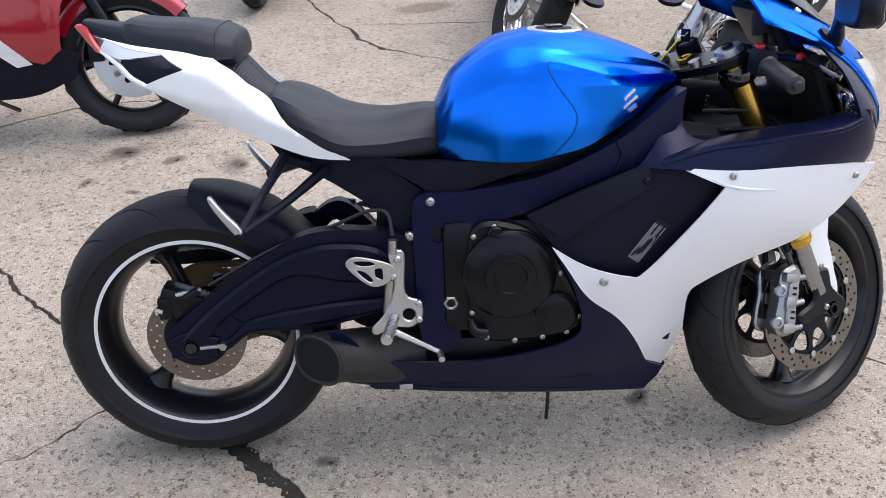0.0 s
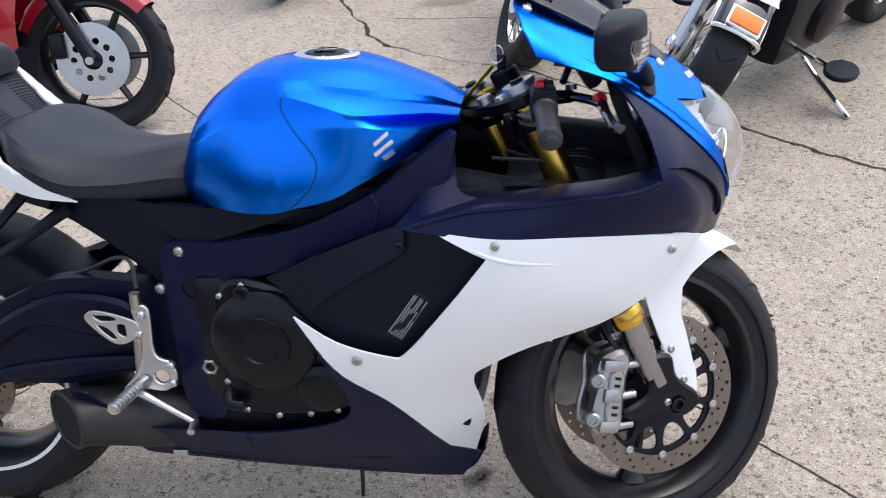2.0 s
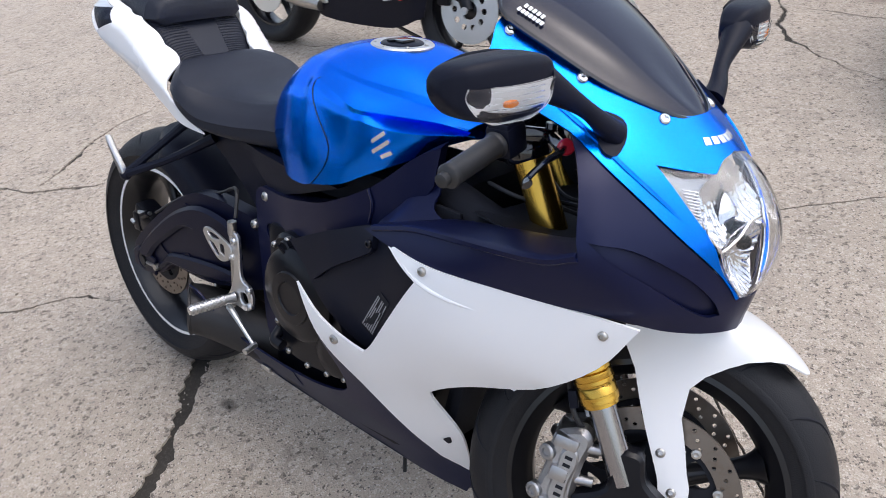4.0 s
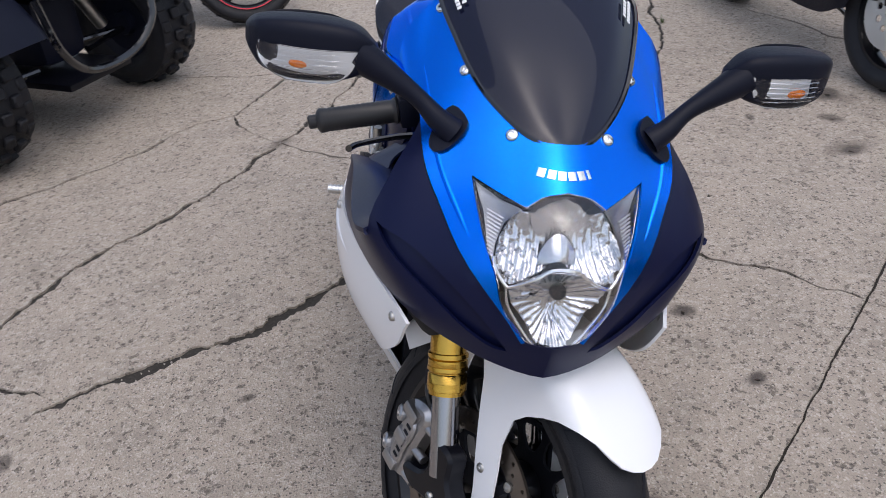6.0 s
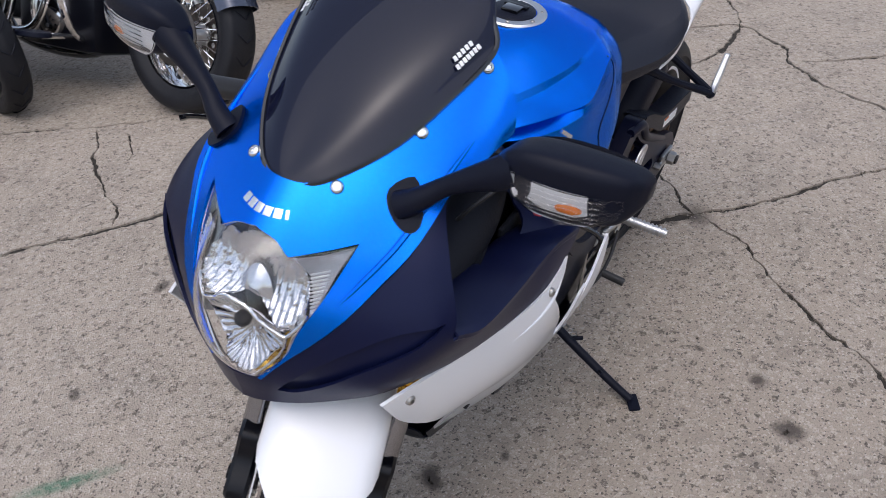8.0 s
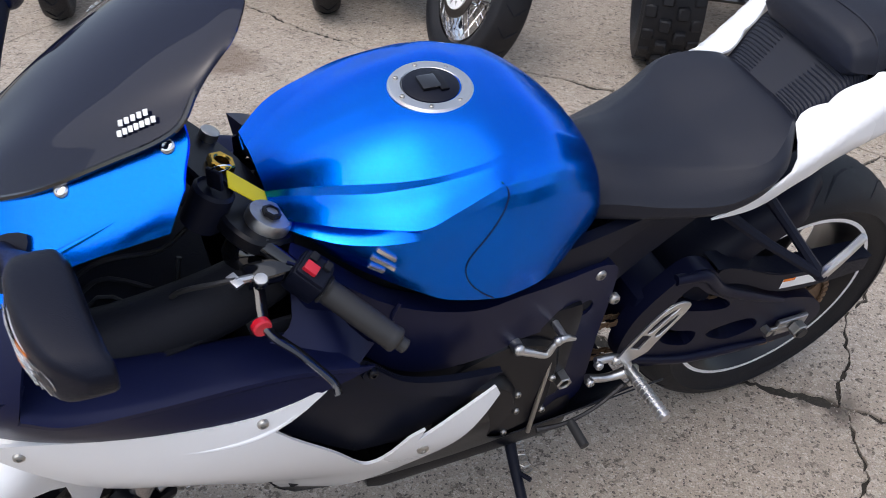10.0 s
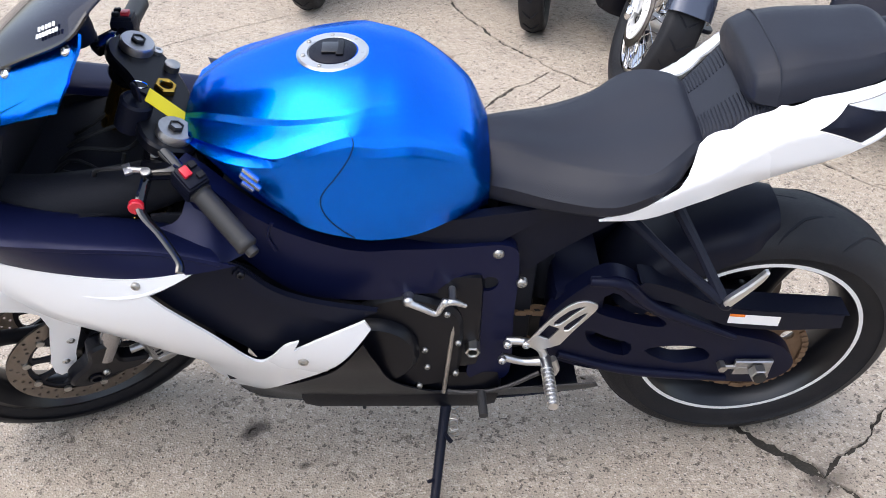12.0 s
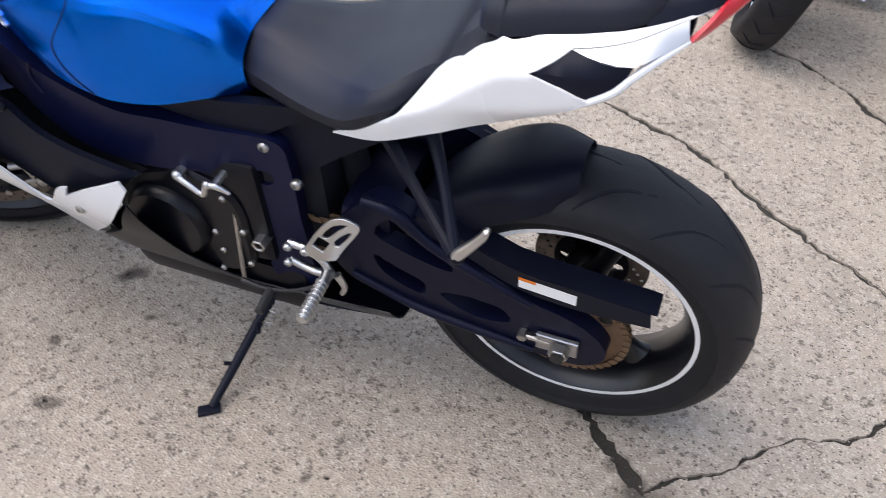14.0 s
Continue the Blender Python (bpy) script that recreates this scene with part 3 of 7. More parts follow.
# weeds in the cracks
def weed(x, y, h, n, seed):
    g, vs, fs = random.Random(seed), [], []
    for k in range(n):
        a, s, L = g.uniform(0, 6.28), g.uniform(0.0, 0.012), h * g.uniform(0.5, 1.0)
        b0 = Vector((x + s * math.cos(a), y + s * math.sin(a), -0.004))
        d = Vector((math.cos(a), math.sin(a), 0))
        side = Vector((-d.y, d.x, 0)) * g.uniform(0.0015, 0.003)
        lean = g.uniform(0.3, 1.1)
        pts = [(b0 + d * (lean * L * f * f) + Vector((0, 0, L * f * (1 - 0.25 * f))), 1 - f) for f in (0, 0.35, 0.7, 1.0)]
        i0 = len(vs)
        for p, w in pts:
            vs += [p - side * max(w, 0.08), p + side * max(w, 0.08)]
        fs += [(i0 + 2 * j, i0 + 2 * j + 1, i0 + 2 * j + 3, i0 + 2 * j + 2) for j in range(3)]
    ob = part("weed", (vs, fs), M["weed"], None, "", 0, False)
    tagged(ob, "small green weed growing in a concrete crack", "weed", "weeds in the cracks")


M["weed"] = mat("weed_leaf", (0.055, 0.085, 0.025), 0.6, 0, 0, 0, 0.4, 60)
for k, (x, y, h, n) in enumerate(((-1.77, 1.43, 0.05, 26), (-1.39, -3.68, 0.07, 30), (-1.71, -3.22, 0.06, 26))):
    weed(x, y, h, n, 40 + k)


# ---- the motorcycle ----
LEAN = 10.92
bike = thing("motorcycle", "blue white and navy sport motorcycle leaning on its side stand", "motorcycle", pose(0, 0, 0, -LEAN, 0, 0))

RAKE = radians(23.75)
STEER = Matrix.Translation((1.487, 0, 0)) @ Matrix.Rotation(radians(28), 4, Vector((-math.sin(RAKE), 0, math.cos(RAKE)))) @ Matrix.Translation((-1.487, 0, 0))


def st(g):
    """Turns a piece of the front end with the steering, to the left."""
    return move(g, STEER)


# half width of the side fairing over x (columns) and z (rows)
FX = [0.30, 0.60, 0.80, 0.95, 1.10, 1.25, 1.42]
FZ = [0.08, 0.18, 0.27, 0.37, 0.47, 0.57, 0.68, 0.77]
FW = [
    [0.05, 0.05, 0.05, 0.05, 0.03, 0.02, 0.02],
    [0.10, 0.11, 0.11, 0.10, 0.055, 0.03, 0.02],
    [0.15, 0.16, 0.165, 0.155, 0.10, 0.06, 0.05],
    [0.19, 0.20, 0.205, 0.20, 0.155, 0.10, 0.10],
    [0.20, 0.215, 0.240, 0.238, 0.220, 0.172, 0.135],
    [0.19, 0.215, 0.238, 0.252, 0.260, 0.232, 0.165],
    [0.15, 0.20, 0.225, 0.24, 0.266, 0.244, 0.188],
    [0.14, 0.17, 0.20, 0.20, 0.225, 0.225, 0.17],
]


def index_of(x, stops):
    for i in range(len(stops) - 1):
        if x < stops[i + 1] or i == len(stops) - 2:
            return i + (x - stops[i]) / (stops[i + 1] - stops[i])


class Num(float):
    def __mul__(self, o):
        return Num(float(self) * o)

    def __add__(self, o):
        return Num(float(self) + o)

    def __sub__(self, o):
        return Num(float(self) - o)


def fair_w(x, z):
    a, b = index_of(x, FX), index_of(z, FZ)
    return float(cr([Num(cr([Num(q) for q in row], a)) for row in FW], b))


def fair(off=0.0):
    return lambda x, z: Vector((x, -(fair_w(x, z) + off), z))


# the nose: rows of half contours (x, y) from the middle back along the side, at rising heights
NZ = [0.64, 0.70, 0.78, 0.86, 0.92, 0.98, 1.04]
NOSE = [
    [(1.49, 0), (1.472, 0.062), (1.436, 0.118), (1.395, 0.158), (1.30, 0.200), (1.15, 0.242), (0.95, 0.235)],
    [(1.505, 0), (1.485, 0.067), (1.45, 0.135), (1.408, 0.190), (1.29, 0.237), (1.12, 0.258), (0.95, 0.24)],
    [(1.50, 0), (1.475, 0.075), (1.43, 0.155), (1.382, 0.228), (1.29, 0.252), (1.12, 0.225), (0.95, 0.19)],
    [(1.465, 0), (1.435, 0.07), (1.392, 0.135), (1.347, 0.200), (1.28, 0.230), (1.15, 0.205), (0.95, 0.18)],
    [(1.40, 0), (1.375, 0.06), (1.34, 0.117), (1.292, 0.168), (1.225, 0.193), (1.10, 0.188), (0.95, 0.17)],
    [(1.315, 0), (1.30, 0.055), (1.26, 0.11), (1.21, 0.155), (1.16, 0.19), (1.05, 0.19), (0.95, 0.18)],
    [(1.22, 0), (1.20, 0.05), (1.175, 0.10), (1.135, 0.14), (1.10, 0.165), (1.0, 0.17), (0.95, 0.17)],
]
NROW = [[Vector((r[1][0], -r[1][1]))] + [Vector(p) for p in r] for r in NOSE]


NU = 0.07


def nose(off=0.0):
    def at(u, z):
        s = index_of(z, NZ)
        p = cr([cr(r, abs(u) + 1) for r in NROW], s)
        return Vector((p.x, p.y if u >= 0 else -p.y, z))

    def surf(u, z):
        p = at(u, z)
        if off:
            e = 1e-3
            n = (at(u + e, z) - at(u - e, z)).cross(at(u, z + e) - at(u, z - e)).normalized()
            p = p + n * off
        return p
    return surf


def nskin(poly, off, thick, holes=(), step=0.014):
    """A sheet of the nose; its outline is given in contour steps and heights."""
    sc = lambda lp: [Vector((p.x * NU, p.y)) for p in lp]
    f = nose(off)
    return skin(sc(poly), lambda a, z: f(a / NU, z), thick, [sc(h) for h in holes], step)


def both(name, g, material, label="", sharp=40, parent=None):
    """The piece given for the right side, and its mirror image on the left."""
    a = part(name, g, material, parent or bike, label, sharp)
    b = part(name, flip_y(g), material, parent or bike, label, sharp)
    return a, b


# wheels
SHOULDERS = {}


def tyre_radius(W, h):
    """Radius of a tyre's surface at a distance h from its middle."""
    pr = [q for q in SHOULDERS[W] if q[1] > 0.26]
    for (a, ra), (b, rb) in zip(pr, pr[1:]):
        if b <= h <= a and a > b:
            return ra + (rb - ra) * (h - a) / (b - a)
    return pr[0][1]


def wheel(name, c, R, W, rim_r, xf, hub_w, spoke_r0, tape):
    c = Vector(c)
    w = W / 2
    hold = part(name, xf(lathe([(0.03, -hub_w), (0.045, -hub_w * 0.9), (0.05, 0), (0.045, hub_w * 0.9), (0.03, hub_w)], c, (0, 1, 0), 32)), "rim", bike)
    prof = [(rim_r - 0.004, -w * 0.70), (rim_r + 0.012, -w * 0.84), (rim_r + 0.04, -w * 0.97), (R - 0.055, -w), (R - 0.032, -w * 0.90), (R - 0.014, -w * 0.66), (R - 0.004, -w * 0.35), (R, 0)]
    prof = spline([(a, b, 0) for a, b in prof], 19)
    SHOULDERS[W] = [(-p.y, p.x) for p in prof]
    prof = [(p.x, p.y) for p in prof] + [(p.x, -p.y) for p in prof[-2::-1]]
    part("tyre", xf(lathe(prof, c, (0, 1, 0), 96, False, False)), "rubber", hold, "black sport tyre")
    q = W * 0.36
    rim = [(rim_r + 0.006, -q - 0.004), (rim_r - 0.004, -q - 0.005), (rim_r - 0.012, -q + 0.004), (rim_r - 0.024, -q * 0.55), (rim_r - 0.032, -q * 0.3), (rim_r - 0.032, q * 0.3), (rim_r - 0.024, q * 0.55), (rim_r - 0.012, q - 0.004), (rim_r - 0.004, q + 0.005), (rim_r + 0.006, q + 0.004), (rim_r - 0.012, q * 0.6), (rim_r - 0.018, 0), (rim_r - 0.012, -q * 0.6)]
    part("rim", xf(lathe(rim, c, (0, 1, 0), 80, True)), "rim", hold, "gloss black wheel rim")
    for k in range(3):
        a = math.pi * (0.5 + 2 * k / 3) + spoke_r0
        d, n = Vector((math.cos(a), 0, math.sin(a))), Vector((-math.sin(a), 0, math.cos(a)))
        rows = []
        for s, ww, tt in ((0.035, 0.030, hub_w * 0.55), (0.07, 0.020, 0.020), (0.12, 0.017, 0.015), (rim_r - 0.055, 0.021, 0.017), (rim_r - 0.028, 0.038, 0.026)):
            o = c + d * s
            rows.append([o + n * ww * math.cos(b) + Vector((0, tt * math.sin(b), 0)) for b in [2 * math.pi * i / 12 for i in range(12)]])
        part("spoke", xf(loft(rows, 14, 16, True)), "rim", hold)
    if tape:
        for sg in (-1, 1):
            part("rim_tape", xf(lathe([(rim_r - 0.0035, sg * (q + 0.0050)), (rim_r - 0.0035, sg * (q + 0.0062)), (rim_r + 0.005, sg * (q + 0.0056)), (rim_r + 0.005, sg * (q + 0.0040))], c, (0, 1, 0), 96, True)), "tape", hold, "white rim stripe")
    return hold


def tread(hold, c, R, W, xf, n, lean_in):
    """Slanted grooves cut into the shoulders of a tyre."""
    c, out = Vector(c), []
    for k in range(n):
        for sg in (-1, 1):
            a0 = 2 * math.pi * (k + (0.5 if sg > 0 else 0)) / n
            pts = []
            for i in range(9):
                f = i / 8
                h = sg * W * (0.05 + 0.42 * f)
                dip = tyre_radius(W, abs(h)) - 0.0026
                a = a0 + lean_in * (1.9 * f if f < 0.3 else 0.57 + 0.61 * (f - 0.3))
                pts.append(c + Vector((math.cos(a) * dip, h, math.sin(a) * dip)))
            part("tread_groove", xf(tube(pts, [0.0016, 0.0036, 0.0044, 0.0046, 0.0046, 0.0044, 0.0040, 0.003, 0.0012], 5)), "dark", hold)


def disc(name, c, r1, r0, y, xf, parent, nh, material="disc"):
    holes = []
    for k in range(nh):
        for j, rr in enumerate((r1 - 0.009, r1 - 0.020, r1 - 0.029)):
            if (k + j) % 2 == 0 or nh < 20:
                a = 2 * math.pi * (k + j * 0.33) / nh
                holes.append(ring(0.0036, 7, (c[0] + rr * math.cos(a), c[2] + rr * math.sin(a))))
    holes.append(ring(r0, 40, (c[0], c[2])))
    return part(name, xf(plate(ring(r1, 72, (c[0], c[2])), y - 0.0025, y + 0.0025, holes)), material, parent, "drilled steel brake disc", 30)


RA, FA = (0, 0, 0.315), (1.372, 0, 0.2945)
same = lambda g: g
rear_wheel = wheel("rear_wheel", RA, 0.315, 0.182, 0.222, same, 0.075, 0.35, True)
tread(rear_wheel, RA, 0.315, 0.182, same, 14, -0.55)
disc("brake_disc", RA, 0.110, 0.070, -0.075, same, rear_wheel, 30)
part("disc_carrier", plate(ring(0.072, 40, (0, 0.315)), -0.078, -0.070, [ring(0.012, 8, (0.05 * math.cos(k * 1.047), 0.315 + 0.05 * math.sin(k * 1.047))) for k in range(6)]), "dark", rear_wheel)
front_wheel = wheel("front_wheel", FA, 0.302, 0.122, 0.222, st, 0.06, 0.9, False)
tread(front_wheel, FA, 0.302, 0.122, st, 16, 0.35)
for sg in (-1, 1):
    disc("brake_disc", FA, 0.155, 0.118, sg * 0.068, st, front_wheel, 44)
    win = []
    for k in range(10):
        a = 2 * math.pi * k / 10
        win.append(outline2([(FA[0] + r * math.cos(a + b), FA[2] + r * math.sin(a + b)) for r, b in ((0.070, -0.16), (0.108, -0.22), (0.108, 0.22), (0.070, 0.16))], (), 4))
    part("disc_carrier", st(plate(ring(0.119, 60, (FA[0], FA[2])), sg * 0.066, sg * 0.060, [*win, ring(0.03, 20, (FA[0], FA[2]))])), "dark", front_wheel)
    for k in range(10):
        a = 2 * math.pi * (k + 0.5) / 10
        part("disc_button", st(lathe([(0.008, 0), (0.008, sg * 0.006), (0.004, sg * 0.007), (1e-6, sg * 0.005)], (FA[0] + 0.118 * math.cos(a), sg * 0.068, FA[2] + 0.118 * math.sin(a)), (0, 1, 0), 10)), "steel", front_wheel)

# tank: half sections from the ridge over the ledge, the shelf, its edge, the pocket and its tongue down the flank
TANK = [
    (0.553, [(0, .800), (.03, .799), (.055, .794), (.066, .789), (.075, .783), (.083, .777), (.088, .772), (.092, .766), (.097, .752), (.096, .725), (.085, .700)]),
    (0.590, [(0, .868), (.04, .866), (.074, .859), (.089, .852), (.102, .843), (.112, .833), (.119, .823), (.124, .812), (.130, .782), (.128, .742), (.115, .705)]),
    (0.670, [(0, .927), (.05, .925), (.100, .915), (.116, .906), (.131, .895), (.143, .884), (.151, .872), (.158, .858), (.166, .815), (.172, .760), (.168, .708)]),
    (0.735, [(0, .944), (.06, .941), (.122, .926), (.136, .917), (.149, .906), (.159, .895), (.168, .882), (.175, .866), (.185, .820), (.192, .765), (.188, .712)]),
    (0.775, [(0, .948), (.075, .943), (.138, .923), (.146, .917), (.158, .909), (.169, .903), (.177, .890), (.183, .872), (.192, .825), (.198, .765), (.195, .722)]),
    (0.840, [(0, .944), (.072, .939), (.139, .913), (.143, .906), (.163, .899), (.182, .888), (.186, .876), (.189, .860), (.190, .815), (.192, .770), (.189, .736)]),
    (0.885, [(0, .934), (.066, .930), (.130, .906), (.134, .897), (.160, .888), (.186, .875), (.184, .867), (.187, .858), (.186, .820), (.184, .785), (.177, .757)]),
    (0.930, [(0, .920), (.058, .916), (.114, .899), (.120, .888), (.142, .881), (.168, .871), (.152, .860), (.172, .848), (.172, .824), (.168, .802), (.160, .779)]),
    (0.975, [(0, .903), (.048, .900), (.092, .889), (.098, .879), (.120, .875), (.147, .868), (.126, .856), (.152, .844), (.150, .828), (.144, .814), (.134, .800)]),
    (1.010, [(0, .886), (.040, .884), (.072, .878), (.078, .870), (.098, .868), (.123, .863), (.104, .852), (.127, .843), (.122, .834), (.112, .827), (.100, .820)]),
    (1.045, [(0, .864), (.028, .863), (.048, .860), (.054, .856), (.070, .855), (.092, .851), (.082, .846), (.092, .842), (.086, .839), (.080, .837), (.072, .834)]),
]
TANK_EDGES = (2, 3, 5, 6, 7)


def creased(P, edges, n):
    """A smooth course through P, broken at the given points."""
    P, out = [Vector(p) for p in P], []
    for i in range(len(P) - 1):
        p1, p2 = P[i], P[i + 1]
        p0 = p1 * 2 - p2 if i == 0 or i in edges else P[i - 1]
        p3 = p2 * 2 - p1 if i + 2 == len(P) or i + 1 in edges else P[i + 2]
        out += [cr([p0, p1, p2, p3], 1 + j / n) for j in range(n)]
    return out + [P[-1]]


def sheet(sections, edges, n, nu):
    """A surface through half sections (x, [(y, z)...]), mirrored, with creases along it."""
    rows = []
    for x, half in sections:
        c = creased([(x, y, z) for y, z in half], edges, n)
        rows.append([Vector((p.x, -p.y, p.z)) for p in reversed(c)] + c[1:])
    cols = [spline([r[k] for r in rows], nu) for k in range(len(rows[0]))]
    return [[c[i] for c in cols] for i in range(nu)]


tank = part("fuel_tank", thicken(grid(sheet(TANK, TANK_EDGES, 6, 90)), -0.003), "blue", bike, "metallic blue fuel tank", 24)


def tank_y(x, z):
    """Half width of the tank's flank at a length and height."""
    xs = [Num(q[0]) for q in TANK]
    lo, hi = 0.0, len(xs) - 1.0
    for _ in range(30):
        s = (lo + hi) / 2
        lo, hi = (s, hi) if float(cr(xs, s)) < x else (lo, s)
    prof = [cr([Vector((*q[1][k], 0)) for q in TANK], s) for k in range(11)]
    pr = list(reversed(creased(prof[4:], (1, 2, 3), 12)))
    for a, b in zip(pr, pr[1:]):
        if (a.y - z) * (b.y - z) <= 0 and a.y != b.y:
            return a.x + (b.x - a.x) * (z - a.y) / (b.y - a.y)
    return pr[0].x if z < pr[0].y else pr[-1].x


SEAM = [(.775, .906), (.768, .896), (.772, .880), (.784, .860), (.799, .839), (.814, .819), (.822, .802), (.821, .782), (.810, .760), (.790, .738), (.773, .723)]
both("tank_seam", tube([Vector((x, -tank_y(x, z) - 0.0004, z)) for x, z in SEAM], 0.0010, 6, 60), "navy", "dark seam of the knee panel", 40, tank)
CAP = Vector((0.807, 0, 0.943))
CAPN = Vector((0.03, 0, 1)).normalized()
cap = part("filler_cap", lathe([(0.058, -0.012), (0.058, 0.001), (0.055, 0.004), (0.041, 0.004), (0.039, 0.002)], CAP, CAPN, 48), "alu", tank, "round aluminium filler cap ring")
part("cap_centre", lathe([(0.0385, -0.006), (0.0385, 0.004), (0.036, 0.006), (1e-6, 0.006)], CAP, CAPN, 40), "plastic", cap)
part("cap_lock", rbox(CAP + Vector((0.004, 0, 0.008)), (0.026, 0.030, 0.006), 0.002), "gloss_black", cap)
part("lock_flap", rbox(CAP + Vector((-0.012, 0, 0.0085)), (0.012, 0.042, 0.004), 0.0015), "engine", cap)
for k in range(7):
    a = 2 * math.pi * k / 7 + 0.3
    part("cap_screw", screw(CAP + Vector((0.048 * math.cos(a), 0.048 * math.sin(a), 0.0035)), CAPN, 0.0035, 0.002), "steel", cap)

# seats and tail
SEAT = [
    (0.565, [(0, .796), (.03, .796), (.045, .792), (.070, .770), (.085, .745), (.080, .712), (.04, .700)]),
    (0.520, [(0, .798), (.035, .798), (.055, .793), (.085, .772), (.105, .750), (.098, .714), (.05, .703)]),
    (0.440, [(0, .788), (.045, .789), (.078, .785), (.112, .768), (.135, .748), (.126, .718), (.06, .708)]),
    (0.360, [(0, .797), (.065, .798), (.116, .793), (.142, .776), (.160, .756), (.150, .730), (.07, .720)]),
    (0.305, [(0, .818), (.080, .820), (.146, .814), (.160, .802), (.169, .786), (.157, .757), (.08, .748)]),
    (0.265, [(0, .836), (.075, .838), (.130, .834), (.147, .820), (.156, .803), (.142, .778), (.08, .770)]),
    (0.232, [(0, .848), (.060, .849), (.102, .845), (.114, .834), (.120, .822), (.108, .804), (.06, .796)]),
    (0.214, [(0, .846), (.055, .846), (.092, .841), (.100, .832), (.102, .822), (.090, .810), (.05, .802)]),
]
part("rider_seat", grid(sheet(SEAT, (2, 4), 6, 44), False, True), "seat", bike, "black vinyl rider seat with a flat top", 28)
PILL = [
    (0.164, [(0, .945), (.040, .949), (.070, .946), (.082, .938), (.086, .928), (.070, .916)]),
    (0.156, [(0, .969), (.050, .968), (.084, .962), (.100, .948), (.108, .926), (.090, .912)]),
    (0.128, [(0, .983), (.055, .982), (.090, .974), (.110, .955), (.120, .926), (.100, .912)]),
    (0.124, [(0, .982), (.055, .981), (.090, .973), (.110, .954), (.120, .927), (.100, .914)]),
    (0.080, [(0, .992), (.055, .991), (.088, .982), (.106, .964), (.116, .936), (.095, .922)]),
    (0.000, [(0, .998), (.050, .997), (.080, .989), (.095, .974), (.103, .950), (.085, .938)]),
    (-0.045, [(0, 1.004), (.045, 1.003), (.070, .996), (.082, .980), (.088, .960), (.070, .950)]),
    (-0.064, [(0, .998), (.038, .997), (.058, .991), (.067, .979), (.070, .966), (.060, .956)]),
]
pill = part("pillion_seat", grid(sheet(PILL, (2, 4), 6, 50), False, True), "seat", bike, "black vinyl pillion seat", 30)
part("seat_piping", tube([Vector((0.126, y, z)) for y, z in [(q[0], q[1] - 0.0046) for q in [(-.119, .928), (-.110, .9555), (-.090, .9795), (-.055, .9878), (0, .9888), (.055, .9878), (.090, .9795), (.110, .9555), (.119, .928)]]], 0.0016, 6, 40), "seat", pill)
DECK = [
    (-0.050, [(0, .990), (.045, .988), (.070, .976), (.090, .958)]),
    (-0.090, [(0, .994), (.038, .992), (.056, .982), (.070, .966)]),
    (-0.125, [(0, .999), (.028, .998), (.042, .990), (.050, .978)]),
    (-0.150, [(0, 1.003), (.018, 1.002), (.026, .998), (.030, .990)]),
]
part("tail_deck", thicken(grid(sheet(DECK, (2,), 4, 16)), 0.004), "plastic", bike, "black tail deck behind the pillion seat", 30)
PAD = [
    (0.125, [(0, .930), (.085, .928), (.108, .920), (.114, .895), (.112, .86)]),
    (0.155, [(0, .905), (.085, .903), (.106, .894), (.112, .870), (.110, .83)]),
    (0.190, [(0, .868), (.075, .866), (.094, .858), (.102, .838), (.100, .80)]),
    (0.222, [(0, .840), (.066, .838), (.082, .831), (.092, .815), (.092, .78)]),
    (0.260, [(0, .815), (.066, .813), (.082, .806), (.092, .795), (.092, .77)]),
]
pad = part("ribbed_pad", grid(sheet(PAD, (), 5, 20), False, True), "seat", bike, "ribbed black pad under the pillion seat", 40)
pad_c = [[Vector((x, y, z)) for y, z in half] for x, half in PAD]
for k in range(22):
    f = 0.10 + 2.85 * k / 21
    run = [cr([r[i] for r in pad_c], f) for i in range(5)]
    both("pad_rib", tube([cr(run, q) + Vector((0, 0, 0.0004)) for q in (0.45, 0.8, 1.2, 1.6, 2.0, 2.5, 3.0, 3.4)], 0.0014, 5, 20), "seat", "", 40, pad)

TAIL_X = [-0.16, -0.128, -0.10, -0.05, 0.0, 0.03, 0.07, 0.121, 0.18, 0.22, 0.30, 0.40]
TAIL_W = [0.030, 0.055, 0.092, 0.148, 0.168, 0.170, 0.170, 0.168, 0.163, 0.162, 0.166, 0.152]
TAIL_Z = [0.970, 0.957, 0.946, 0.933, 0.927, 0.923, 0.913, 0.896, 0.850, 0.815, 0.775, 0.735]
TAIL_E = [0.990, 0.980, 0.970, 0.960, 0.953, 0.949, 0.942, 0.930, 0.876, 0.842, 0.805, 0.765]
TAIL_Y = [0.018, 0.036, 0.064, 0.092, 0.108, 0.114, 0.118, 0.121, 0.108, 0.096, 0.125, 0.120]
TAIL_C = [0.94, 0.93, 0.925, 0.905, 0.886, 0.876, 0.862, 0.848, 0.832, 0.812, 0.770, 0.730]


def tail_w(x, z):
    """Half width of the tail: upright flanks that roll in over the top and draw in below a crease."""
    a = index_of(x, TAIL_X)
    w, zr, ze, ye, zc = (float(cr([Num(v) for v in q], a)) for q in (TAIL_W, TAIL_Z, TAIL_E, TAIL_Y, TAIL_C))
    d, e = z - zr, zc - z
    if d > 0:
        w -= (w - ye) * min(1.25, (d / (ze - zr)) ** 1.7)
    if e > 0:
        w -= (0.75 - 0.55 * min(1, max(0, (x - 0.08) / 0.12))) * e * e / (e + 0.012)
    return max(w, 0.02)


